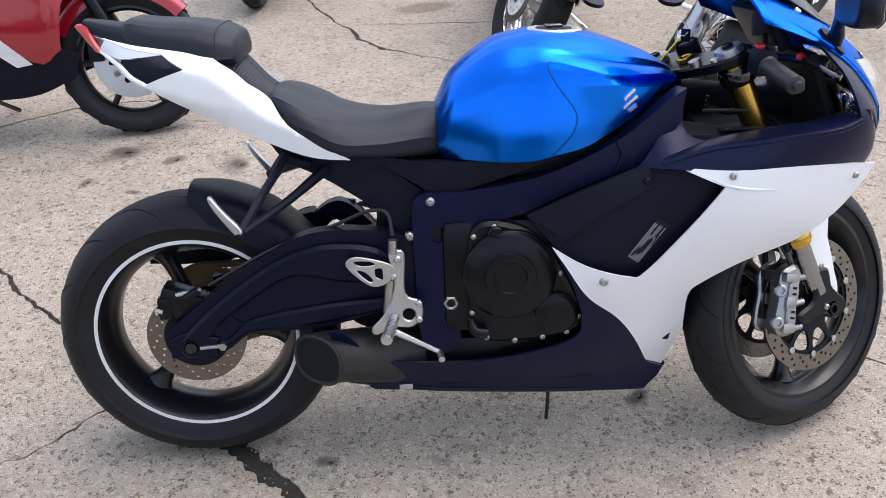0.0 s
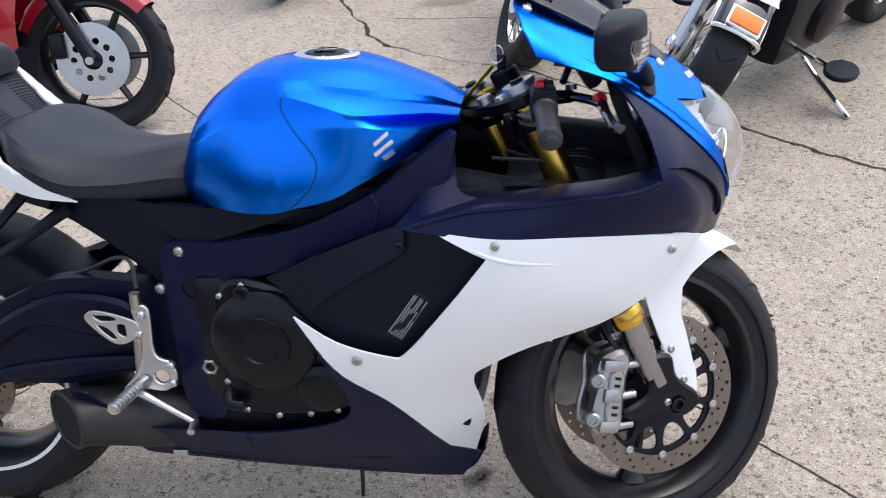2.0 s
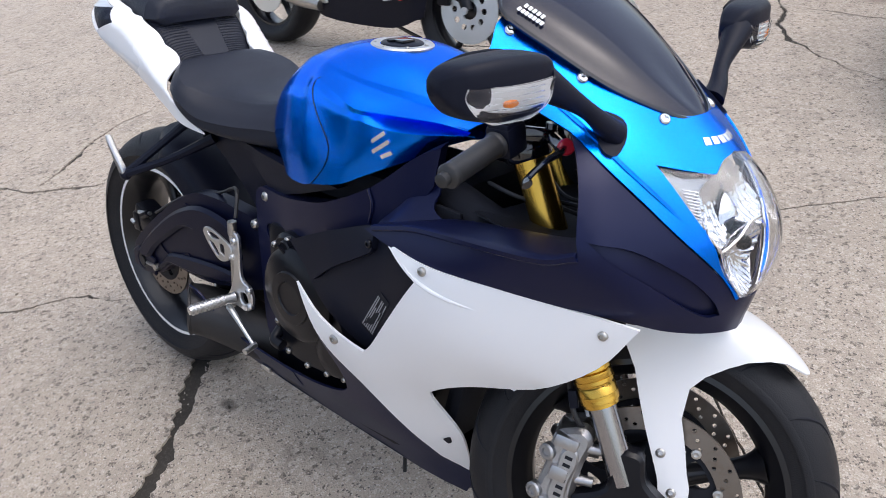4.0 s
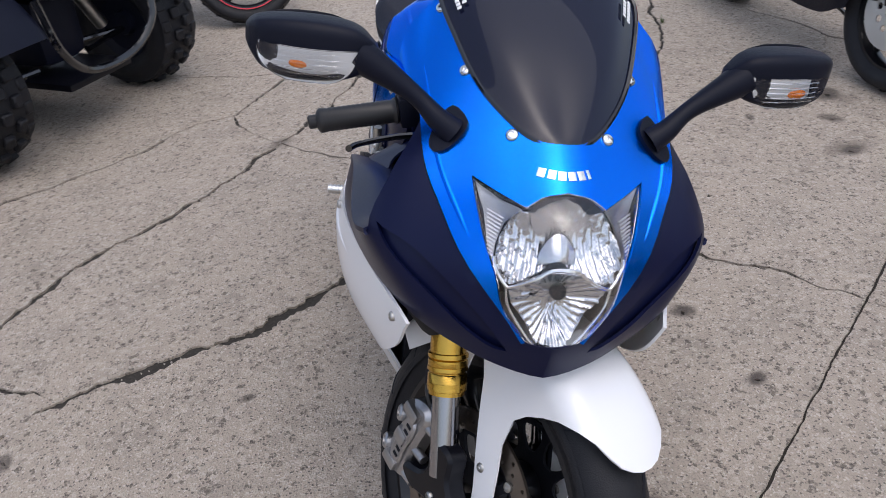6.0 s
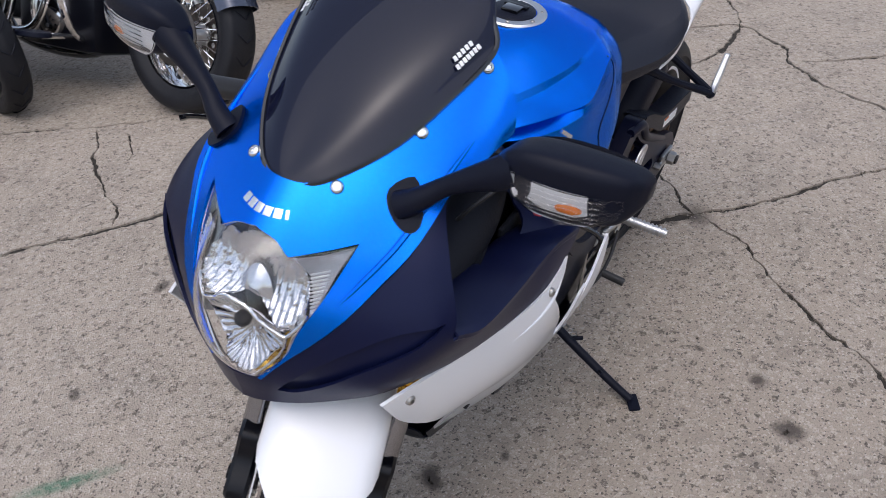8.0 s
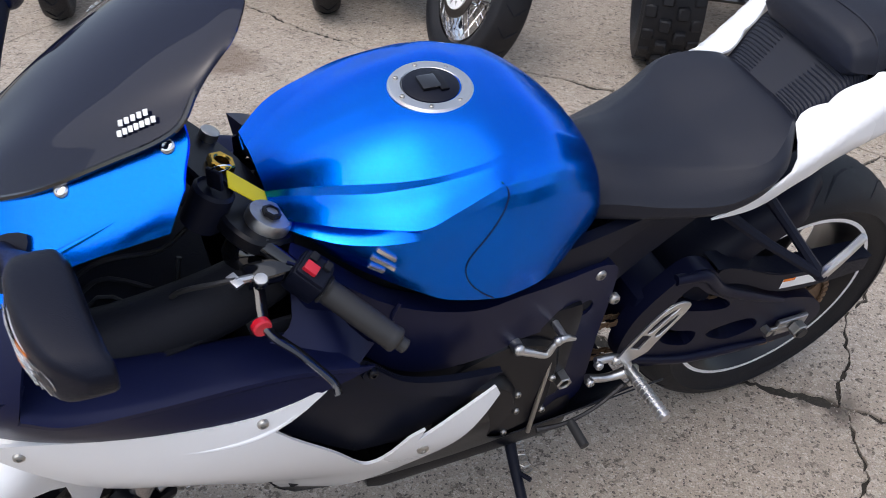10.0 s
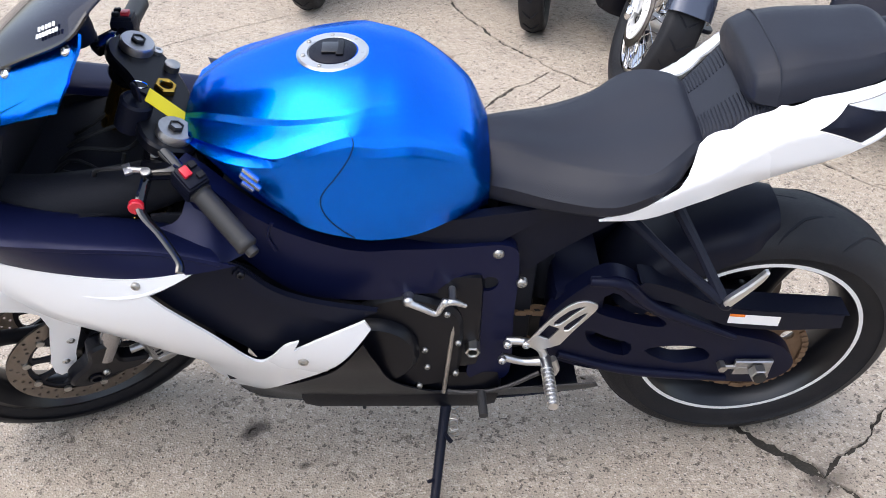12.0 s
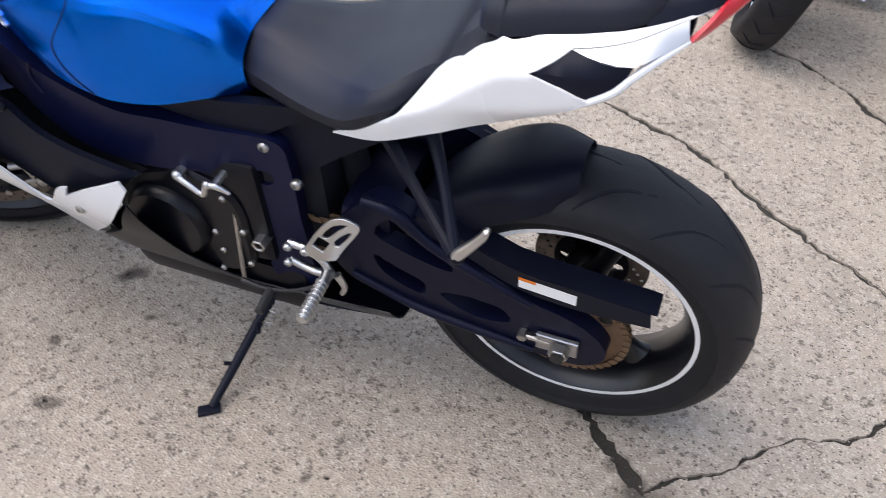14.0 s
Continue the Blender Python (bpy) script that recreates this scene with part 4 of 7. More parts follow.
tail_s = lambda off=0.0: (lambda x, z: Vector((x, -(tail_w(x, z) + off), z)))
TAILW = outline2([(-0.132, .980), (-0.09, .968), (-0.03, .957), (0.0, .953), (0.06, .944), (0.121, .930), (0.15, .906), (0.18, .876), (0.222, .840), (0.276, .785), (0.375, .722), (0.30, .733), (0.223, .762), (0.134, .805), (0.037, .860), (-0.005, .890), (0.03, .903), (0.074, .917), (0.028, .943), (-0.04, .9535), (-0.098, .968), (-0.126, .972)], (0, 5, 10, 15, 17, 18, 21), 4)
both("tail_panel", skin(TAILW, tail_s(), 0.004, (), 0.009), "white", "white painted tail panel", 70)
both("tail_window", skin(outline2([(0.074, .917), (0.03, .942), (-0.05, .938), (-0.034, .908), (-0.005, .890), (0.03, .903)], (0, 1, 2, 4), 4), tail_s(-0.005), 0.004, (), 0.015), "plastic", "dark tail vent insert")
both("tail_indicator", skin(outline2([(0.028, .942), (-0.04, .9525), (-0.097, .967), (-0.104, .948), (-0.05, .938)], (0, 2, 3, 4), 4), tail_s(-0.0015), 0.003, (), 0.015), "silver", "clear rear turn signal")
both("tail_rim", tube([tail_s(-0.004)(x, z) for x, z in ((-0.103, .946), (-0.075, .936), (-0.050, .923), (-0.032, .905), (-0.006, .890), (0.02, .876))], [0.003, 0.005, 0.0055, 0.0055, 0.005, 0.003], 8, 30), "white", "white rim below the tail vent")
low = [[Vector((x, y, z - 0.03 * (1 - (y / w) ** 2))) for y in (-w, -w * 0.5, 0, w * 0.5, w)] for x, z, w in ((-0.10, 0.935, 0.06), (-0.03, 0.905, 0.11), (0.05, 0.87, 0.125), (0.15, 0.82, 0.12), (0.26, 0.765, 0.105), (0.35, 0.74, 0.09))]
part("tail_underside", thicken(loft(low, 20, 12), 0.003), "plastic", bike, "black undertray of the tail")
tl = [[Vector((x, y, z)) for y, x, z in ((-w, xs, z0), (-w * 0.6, xs - 0.022, z0 + 0.002), (0, xs - 0.032, z0 + 0.003), (w * 0.6, xs - 0.022, z0 + 0.002), (w, xs, z0))] for z0, xs, w in ((0.944, -0.097, 0.084), (0.958, -0.110, 0.073), (0.975, -0.125, 0.056), (0.990, -0.138, 0.036))]
part("tail_light", thicken(loft(tl, 10, 16), 0.006), "red", bike, "red tail light lens")

# white side fairing, lower fairing, inner panels
WHITE = outline2([(1.012, .702), (1.119, .695), (1.232, .693), (1.328, .687), (1.434, .675), (1.378, .596), (1.281, .525), (1.16, .481), (1.089, .442), (1.065, .407), (1.077, .299), (1.053, .183), (1.007, .212), (.958, .306), (.911, .371), (.845, .43), (.795, .507), (.769, .546), (.84, .503), (.928, .474), (.957, .481), (1.019, .558), (1.099, .664)], (0, 4, 11, 12, 17, 22), 4)
part("side_fairing", skin(WHITE, fair(), 0.005, (), 0.025), "white", bike, "white painted side fairing")
WHITEL = outline2([(1.012, .702), (1.119, .695), (1.232, .693), (1.328, .687), (1.434, .675), (1.378, .596), (1.281, .525), (1.16, .481), (1.089, .442), (1.065, .407), (1.077, .299), (1.053, .183), (1.0, .225), (.958, .295), (.911, .352), (.851, .412), (.811, .458), (.776, .509), (.753, .546), (.762, .566), (.80, .549), (.841, .530), (.887, .503), (.876, .528), (.902, .516), (.929, .479), (.950, .460), (.972, .475), (1.019, .558), (1.099, .664)], (0, 4, 11, 18, 19, 22, 23, 29), 4)
part("side_fairing", flip_y(skin(WHITEL, fair(), 0.005, (), 0.025)), "white", bike, "white painted side fairing")
BELLY = outline2([(.337, .345), (.391, .268), (.514, .250), (.664, .261), (.809, .303), (.841, .358), (.808, .47), (.77, .541), (.796, .505), (.847, .427), (.913, .368), (.96, .302), (1.01, .207), (1.061, .168), (1.022, .105), (.827, .130), (.629, .150), (.41, .165), (.378, .178), (.365, .247)], (0, 7, 13, 14, 18), 4)
part("belly_fairing", skin(BELLY, fair(-0.004), 0.005, (), 0.025), "navy", bike, "dark navy lower fairing")
BELLYL = outline2([(1.061, .168), (1.0, .222), (.94, .300), (.879, .352), (.83, .400), (.79, .470), (.768, .505), (.748, .44), (.725, .35), (.67, .285), (.60, .252), (.42, .275), (.320, .288), (.310, .262), (.362, .225), (.55, .175), (.72, .15), (.90, .125), (1.02, .105)], (0, 1, 6, 12, 13, 18), 4)
# black in place of navy: takes the sky's reflection off the upper rim
part("belly_fairing", flip_y(skin(BELLYL, fair(-0.006), 0.003, (), 0.025)), "engine", bike, "left lower fairing, darkened from the navy of the right")
rows = [[Vector((x, y, z)) for y, z in ((-w, z1), (-w * 0.7, z0 + 0.01), (0, z0), (w * 0.7, z0 + 0.01), (w, z1))] for x, z0, z1, w in ((0.33, 0.165, 0.20, 0.10), (0.5, 0.135, 0.17, 0.10), (0.7, 0.115, 0.15, 0.09), (0.9, 0.10, 0.13, 0.075), (1.03, 0.10, 0.125, 0.05), (1.07, 0.16, 0.17, 0.045))]
part("belly_pan", thicken(loft(rows, 24, 14), 0.004), "plastic", bike, "black belly pan")
INNER = outline2([(.721, .604), (.833, .654), (.956, .699), (1.025, .696), (1.112, .655), (.968, .458), (.906, .462), (.800, .520)], (0, 3, 4, 5), 4)
INNERL = outline2([(.740, .565), (.833, .592), (.907, .628), (.965, .684), (1.025, .696), (1.112, .655), (.968, .458), (.906, .462), (.800, .520)], (0, 4, 5, 6), 4)
part("inner_panel", skin(INNER, fair(-0.028), 0.004, (), 0.025), "plastic", bike, "black plastic inner fairing panel")
part("inner_panel", flip_y(skin(INNERL, fair(-0.028), 0.004, (), 0.025)), "plastic", bike, "black plastic inner fairing panel")
RIDGE = outline2([(.722, .606), (.833, .655), (.95, .698), (.965, .675), (.955, .655), (.86, .600), (.80, .555)], (0, 3, 6), 4)
part("panel_ridge", skin(RIDGE, fair(-0.016), 0.012, (), 0.025), "plastic", bike)
RIDGEL = outline2([(.742, .568), (.833, .594), (.907, .630), (.960, .682), (.970, .665), (.930, .618), (.86, .575), (.80, .545)], (0, 3, 7), 4)
part("panel_ridge", flip_y(skin(RIDGEL, fair(-0.018), 0.010, (), 0.025)), "plastic", bike)
part("warning_label", skin([Vector(p) for p in ((.922, .508), (.982, .594), (1.005, .581), (.946, .491))], fair(-0.0265), 0.001, (), 0.03), "dark", bike, "black warning label")
for k in range(7):
    f = k / 7 + 0.05
    a, b = Vector((.922, .508)).lerp(Vector((.946, .491)), f), Vector((.982, .594)).lerp(Vector((1.005, .581)), f)
    d = (b - a)
    L0, L1 = (0.06, 0.9 - 0.25 * (k % 3 == 2)) 
    n2 = Vector((-d.y, d.x)).normalized() * 0.0011
    part("label_line", skin([a + d * L0 - n2, a + d * L1 - n2, a + d * L1 + n2, a + d * L0 + n2], fair(-0.0262), 0.0005), "print", bike)

# dark inside behind the panels
both("inner_wall", skin(outline2([(0.62, .20), (0.88, .20), (0.97, .31), (1.02, .42), (1.30, .56), (1.36, .66), (1.06, .68), (0.86, .56), (0.66, .45)], (), 4), lambda x, z: Vector((x, -max(0.03, fair_w(x, z) - 0.085), z)), 0.004, (), 0.04), "dark")
part("radiator", rbox((1.075, 0, 0.44), (0.03, 0.26, 0.34), 0.006, (0, 14, 0)), "dark", bike)
part("engine_block", rbox((0.72, 0, 0.45), (0.34, 0.29, 0.26), 0.03), "engine", bike, "black engine")
part("cylinder_head", rbox((0.87, 0, 0.56), (0.20, 0.27, 0.20), 0.02, (0, 30, 0)), "engine", bike)
part("oil_pan", rbox((0.78, 0, 0.28), (0.36, 0.18, 0.14), 0.03), "engine", bike)

# nose: blue cowl, navy sides, headlight
BLUE_R = [(0.0, .925), (0.0, .883), (0.40, .876), (0.70, .861), (1.72, .877), (1.40, .828), (1.10, .778), (0.98, .738), (0.55, .694), (0.62, .692), (1.10, .742), (1.85, .815), (2.50, .868), (3.05, .915), (4.05, .960), (3.75, 1.0), (3.2, 1.028), (2.65, 1.046), (2.45, 1.028), (1.95, .983), (1.25, .943), (0.6, .926)]
poly = outline2(BLUE_R, (0, 1, 3, 4, 8, 9, 13, 14, 15, 17), 4)
half = poly[4:] + [poly[0]]
cowl = part("nose_cowl", nskin(half + [Vector((-p.x, p.y)) for p in reversed(half[1:-1])], 0.003, 0.005), "blue", bike, "metallic blue nose cowl")
for sg in (-1, 1):
    part("cowl_ridge", tube([nose(0.0015)(sg * u, z) for u, z in ((1.35, .792), (1.75, .832), (2.3, .876), (2.75, .918), (3.15, .962))], [0.001, 0.0035, 0.0045, 0.0045, 0.002], 8, 30), "blue", cowl)
NAVY = outline2([(0.0, .688), (0.50, .692), (1.10, .740), (1.85, .813), (2.50, .866), (3.03, .916), (3.18, .85), (3.25, .777), (4.4, .752), (5.25, .735), (5.6, .722), (5.95, .704), (5.65, .698), (4.9, .690), (4.2, .690), (3.2, .680), (2.15, .655), (1.2, .640), (0.0, .628)], (0, 1, 5, 7, 11, 18), 4)
DUCT = outline2([(3.05, .797), (2.4, .785), (1.75, .748), (1.2, .702), (0.85, .668), (1.25, .671), (1.85, .700), (2.5, .748)], (0, 4), 4)
both("upper_cowl", nskin(NAVY, 0.0, 0.005, (DUCT,)), "navy", "dark navy upper fairing")
both("air_duct", nskin(outline2([(3.2, .815), (2.4, .806), (1.75, .772), (1.2, .727), (0.70, .680), (0.75, .655), (1.25, .652), (1.85, .680), (2.6, .730), (3.15, .775)], (0, 4, 5, 9), 4), -0.009, 0.003), "navy", "dark air intake")
shelf = [[nose(-0.001)(u, z - 0.004), nose(-0.003)(u, z + 0.002), Vector((xi, yi, zi)), Vector((xi, yi - 0.02, zi - 0.012))] for u, z, xi, yi, zi in ((3.25, .777, 1.362, .172, .778), (3.8, .762, 1.295, .180, .764), (4.4, .752, 1.22, .185, .756), (4.9, .743, 1.15, .185, .747), (5.3, .734, 1.09, .182, .735), (5.8, .712, 1.03, .178, .716))]
both("cowl_shelf", flip_y(thicken(loft(shelf, 26, 14), 0.004)), "navy", "dark navy top of the side fairing")
HL = [(0.0, .883), (0.40, .876), (0.70, .861), (1.70, .875), (1.38, .828), (1.08, .778), (0.96, .738), (0.53, .694), (0.0, .682)]
hlf = outline2(HL, (0, 2, 3, 8), 4)
hl_l = [Vector((p.x, p.y)) for p in hlf]
k0 = [i for i, p in enumerate(hl_l) if abs(p.x) < 1e-6 and p.y < 0.7][0]
run = hl_l[:k0 + 1]
full = [Vector((p.x, p.y)) for p in run] + [Vector((-p.x, p.y)) for p in reversed(run[1:-1])]
def lens_at(p, z):
    u = p / NU
    return nose(-0.001 + 0.025 * max(0, 1 - (u / 1.2) ** 2) * max(0, 1 - ((z - .788) / .098) ** 2))(u, z)


light = part("headlight", skin([Vector((p.x * NU, p.y)) for p in full], lens_at, 0.003, (), 0.008), "lens", bike, "clear headlight lens with chrome reflectors")
light.visible_shadow = False
part("lamp_housing", nskin(full, -0.064, 0.003), "engine", light)
def bowl(name, poly, c, a, b, dep0, dep1, flutes, amp, material="reflector", step=0.0042):
    """A fluted reflector sunk behind the lens; the outline is in contour steps and heights."""
    def surf(p, z):
        u = p / NU
        q = ((u - c[0]) / a) ** 2 + ((z - c[1]) / b) ** 2
        f = (u - c[0]) * flutes if flutes > 0 else math.atan2(z - c[1], (u - c[0]) * 0.07) * -flutes
        tri = 0.5 - 0.5 * math.cos(2 * math.pi * f)
        cu, cz = f * 1.5, (z - c[1]) / b * 2.2 + 0.31 * math.floor(f * 1.5)
        tilt = noise.noise(Vector((math.floor(cu) * 3.7, math.floor(cz) * 5.3, dep1 * 99)))
        cell = amp * 0.7 * ((cu % 1 - 0.5) * tilt + (cz % 1 - 0.5) * (0.8 + tilt))
        return nose(-(dep0 + (dep1 - dep0) * max(0.0, 1 - q) + amp * tri * (0.4 + 0.6 * min(1, q)) + cell * min(1, 0.3 + q)))(u, z)
    return part(name, skin([Vector((p.x * NU, p.y)) for p in poly], surf, 0.0015, (), step), material, light, "chrome reflector", 75 if amp > 0.001 else 40)
UP = [(0.0, .880), (0.36, .874), (0.72, .858), (0.86, .858), (1.02, .842), (1.15, .815), (1.13, .790), (0.98, .772), (0.86, .770), (0.50, .786), (0.28, .800), (0.0, .803)]
upper = outline2(UP + [(-x, z) for x, z in UP[-2:0:-1]], (0, 2, 3, 6, 8, 10, 12, 14, 16, 19, 20), 3)
bowl("upper_reflector", upper, (0, .822), 1.20, .062, 0.006, 0.050, 9.0, 0.0065, "reflector", 0.0026)
DOME = [(0.0, .842), (0.22, .839), (0.40, .828), (0.52, .812), (0.54, .797), (0.28, .802), (0.0, .806)]
bowl("lamp_dome", outline2(DOME + [(-x, z) for x, z in DOME[-2:0:-1]], (4, 8), 4), (0, .806), 0.62, .042, 0.041, 0.031, 4.0, 0.0007, "reflector", 0.004)
part("dome_edge", tube([nose(-0.040)(u, z) for u, z in ((-.54, .798), (-.52, .813), (-.40, .829), (-.22, .840), (0, .843), (.22, .840), (.40, .829), (.52, .813), (.54, .798))], 0.0014, 6, 40), "engine", light)
for sg in (1, -1):
    bowl("marker_reflector", [Vector((sg * x, z)) for x, z in ((0.80, .859), (1.2, .865), (1.66, .873), (1.47, .845), (1.33, .815), (1.18, .790), (1.19, .815), (1.10, .840))], (sg * 1.3, .84), 0.5, .05, 0.005, 0.018, 14.0, 0.002, "cast")
    for k in range(12):
        f = k / 11
        part("lens_rib", tube([nose(-0.005)(sg * (1.20 - 0.12 * f), .800 + .044 * f), nose(-0.005)(sg * (1.27 + 0.10 * f), .803 + .046 * f)], 0.0014, 5), "silver", light)
LOW = [(0.0, .794), (0.40, .788), (0.92, .764), (0.88, .738), (0.52, .700), (0.30, .687), (0.0, .683)]
lower = outline2(LOW + [(-x, z) for x, z in LOW[-2:0:-1]], (0, 2, 3, 5, 7, 9, 10), 3)
bowl("lower_reflector", lower, (0, .742), 0.98, .058, 0.006, 0.048, -5.0, 0.0045, "reflector", 0.0026)
part("lamp_brow", tube([nose(-0.004)(u, z) for u, z in ((-1.15, .800), (-1.12, .788), (-0.97, .770), (-0.86, .767), (-0.50, .783), (-0.26, .797), (0, .800), (0.26, .797), (0.50, .783), (0.86, .767), (0.97, .770), (1.12, .788), (1.15, .800))], 0.0026, 8, 60), "chrome", light)
part("lamp_rim", tube([nose(-0.004)(u, z) for u, z in ((-0.94, .764), (-0.89, .738), (-0.53, .699), (-0.30, .686), (0, .682), (0.30, .686), (0.53, .699), (0.89, .738), (0.94, .764))], 0.0018, 8, 40), "chrome", light)
part("bulb", ball(nose(-0.026)(0, .764), (0.012, 0.011, 0.011), 10), "dark", light)

# screen
WS = [
    [(1.400, 0.004, .916), (1.400, 0.002, .917), (1.400, 0, .918)],
    [(1.372, 0.050, .930), (1.360, 0.030, .950), (1.352, 0, .956)],
    [(1.305, 0.098, .963), (1.285, 0.065, 1.005), (1.270, 0, 1.022)],
    [(1.225, 0.128, 1.008), (1.195, 0.090, 1.057), (1.175, 0, 1.080)],
    [(1.155, 0.143, 1.046), (1.115, 0.100, 1.095), (1.090, 0, 1.118)],
    [(1.125, 0.120, 1.075), (1.075, 0.085, 1.112), (1.045, 0, 1.130)],
]
rows = [[Vector(p) * 1 for p in r] + [Vector((p[0], -p[1], p[2])) for p in r[-2::-1]] for r in WS]
screen = part("windscreen", thicken(loft(rows, 30, 25), -0.003), "smoke", bike, "dark smoked windscreen with white lettering", 60)
edge = [rows[i][0] for i in range(6)]
for e in (edge, [Vector((p.x, -p.y, p.z)) for p in edge]):
    part("screen_edge", tube([p + Vector((0, 0, 0.001)) for p in e], 0.0035, 6, 30), "gloss_black", screen)
for u, z in ((1.05, .924), (2.05, .972), (2.83, 1.025)):
    p = nose(0.003)(u, z)
    both("screen_screw", screw(p, (nose(0.02)(u, z) - nose(0)(u, z)), 0.0085, 0.005), "chrome")

both("fairing_pleat", tube([fair(-0.0012)(x, z) for x, z in ((1.045, .694), (1.10, .668), (1.16, .655), (1.235, .650))], [0.001, 0.0034, 0.0034, 0.0008], 8, 24), "white")

INFILL = outline2([(.945, .694), (.985, .738), (1.030, .806), (1.044, .800), (1.047, .752), (1.085, .738), (1.14, .735), (1.21, .742), (1.17, .722), (1.10, .704), (1.02, .698)], (0, 2, 3, 7), 4)
both("cockpit_infill", skin(INFILL, lambda x, z: Vector((x, -max(0.150, 0.246 - 1.5 * max(0, z - .70) - 0.9 * max(0, 1.0 - x)), z)), 0.004, (), 0.02), "navy", "dark navy panel between the frame and the fairing")

# side fairing screws
for x, z, r in ((0.874, 0.469, 0.009), (1.113, 0.685, 0.007), (1.388, 0.656, 0.007)):
    p = fair(0.001)(x, z)
    both("fairing_screw", join(screw(p, (0.1, -1, 0.05), r, 0.004)), "steel", parent=None)
p = fair(-0.014)(0.957, 0.672)
both("panel_screw", screw(p, (0, -1, 0), 0.007, 0.004), "engine")

# frame
def frame_s(off=0.0):
    ys = [Num(q) for q in (0.118, 0.125, 0.150, 0.172, 0.178, 0.165, 0.120)]
    return lambda x, z: Vector((x, -(float(cr(ys, index_of(x, [0.46, 0.54, 0.66, 0.80, 0.92, 1.02, 1.12]))) + off), z))
FR = outline2([(.492, .576), (.508, .632), (.599, .640), (.70, .660), (.785, .685), (.91, .745), (1.005, .815), (1.048, .838), (1.036, .772), (.985, .700), (.907, .677), (.80, .635), (.727, .598), (.645, .569), (.590, .522), (.572, .42), (.585, .298), (.535, .270), (.499, .310), (.494, .45)], (7, 8), 4)
part("frame_spar", skin(FR, frame_s(), 0.035, (ring(0.018, 16, (.545, .545)),), 0.03), "navy", bike, "dark navy aluminium frame spar")
FRL = outline2([(.492, .576), (.508, .632), (.599, .645), (.70, .660), (.785, .672), (.91, .735), (1.005, .815), (1.048, .838), (1.036, .772), (.985, .690), (.907, .600), (.833, .562), (.734, .545), (.675, .548), (.612, .530), (.574, .47), (.568, .385), (.575, .29), (.535, .262), (.490, .285), (.493, .45)], (7, 8), 4)
part("frame_spar", flip_y(skin(FRL, frame_s(), 0.035, (ring(0.018, 16, (.545, .545)),), 0.03)), "navy", bike, "dark navy aluminium frame spar")
both("frame_hole", lathe([(0.019, 0), (0.019, -0.02), (1e-6, -0.022)], (.545, -.119, .545), (0, -1, 0), 16), "dark")
both("frame_seam", tube([frame_s(0.001)(.905, .742), frame_s(0.002)(.915, .715), frame_s(0.001)(.905, .680)], 0.003, 6, 10), "navy")
for x, z in ((.532, .618), (.485, .544)):
    both("frame_bolt", join(screw((x, -.122, z), (0, -1, 0), 0.010, 0.007)), "steel")
part("pivot_nut", plate(ring(0.017, 6, (.567, .394)), -.126, -.146, [ring(0.009, 16, (.567, .394))], 0.002), "steel", bike, "hexagonal steel pivot nut")
part("pivot_nut", plate(ring(0.015, 6, (.5695, .395)), .126, .164, [ring(0.008, 16, (.5695, .395))], 0.002), "steel", bike, "hexagonal steel pivot nut")

# under the tank and seat
SIDE = [Vector(p) for p in ((.40, .722), (.50, .703), (.60, .701), (.70, .705), (.80, .710), (.745, .690), (.671, .663), (.60, .640), (.545, .630), (.48, .668), (.43, .700))]
both("side_cover", skin(SIDE, lambda x, z: Vector((x, -(0.105 + 0.16 * max(0, x - 0.47)), z)), 0.02, (), 0.03), "plastic", "black plastic side cover")
SUB = outline2([(.205, .752), (.30, .742), (.40, .722), (.48, .662), (.53, .622), (.533, .605), (.488, .537), (.474, .548), (.413, .600), (.315, .667), (.239, .708)], (0, 2, 5, 6), 4)
both("subframe_cover", skin(SUB, lambda x, z: Vector((x, -(0.085 + 0.05 * max(0, x - 0.3)), z)), 0.03, (), 0.03), "plastic", "black plastic subframe cover")
part("under_seat", plate(outline2([(.24, .745), (.36, .728), (.50, .712), (.525, .640), (.52, .61), (.486, .548), (.41, .610), (.31, .675), (.25, .715)], (0, 2, 4), 4), -0.075, 0.075), "dark", bike)
part("rear_bulkhead", rbox((0.500, 0, 0.47), (0.10, 0.18, 0.32), 0.03), "dark", bike)
part("oil_sump", rbox((0.71, 0.01, 0.235), (0.42, 0.25, 0.13), 0.04), "engine", bike, "black oil sump")
part("air_box", rbox((0.84, 0, 0.70), (0.34, 0.24, 0.08), 0.03), "dark", bike)

# swingarm
def swing_s(off=0.0):
    return lambda x, z: Vector((x, -(0.128 + off - 0.010 * max(0, (x - 0.30) / 0.1)), z))
SW = outline2([(-.045, .343), (-.012, .381), (.068, .443), (.15, .500), (.219, .540), (.291, .565), (.396, .560), (.485, .53), (.495, .40), (.385, .365), (.274, .345), (.18, .343), (.128, .340), (.074, .302), (-.013, .280), (-.045, .30)], (11,), 4)
arm = part("swingarm", skin(SW, swing_s(), 0.036, (), 0.03), "arm", bike, "dark navy cast swingarm")
part("swingarm_ridge", skin(outline2([(.235, .505), (.40, .480), (.40, .497), (.225, .525)], (0, 1, 2, 3), 3), swing_s(0.003), 0.004), "arm", arm)
part("swingarm_ridge", skin(outline2([(.074, .382), (.125, .352), (.23, .385), (.215, .397), (.125, .367), (.085, .392)], (0, 2, 3), 3), swing_s(0.003), 0.004), "arm", arm)
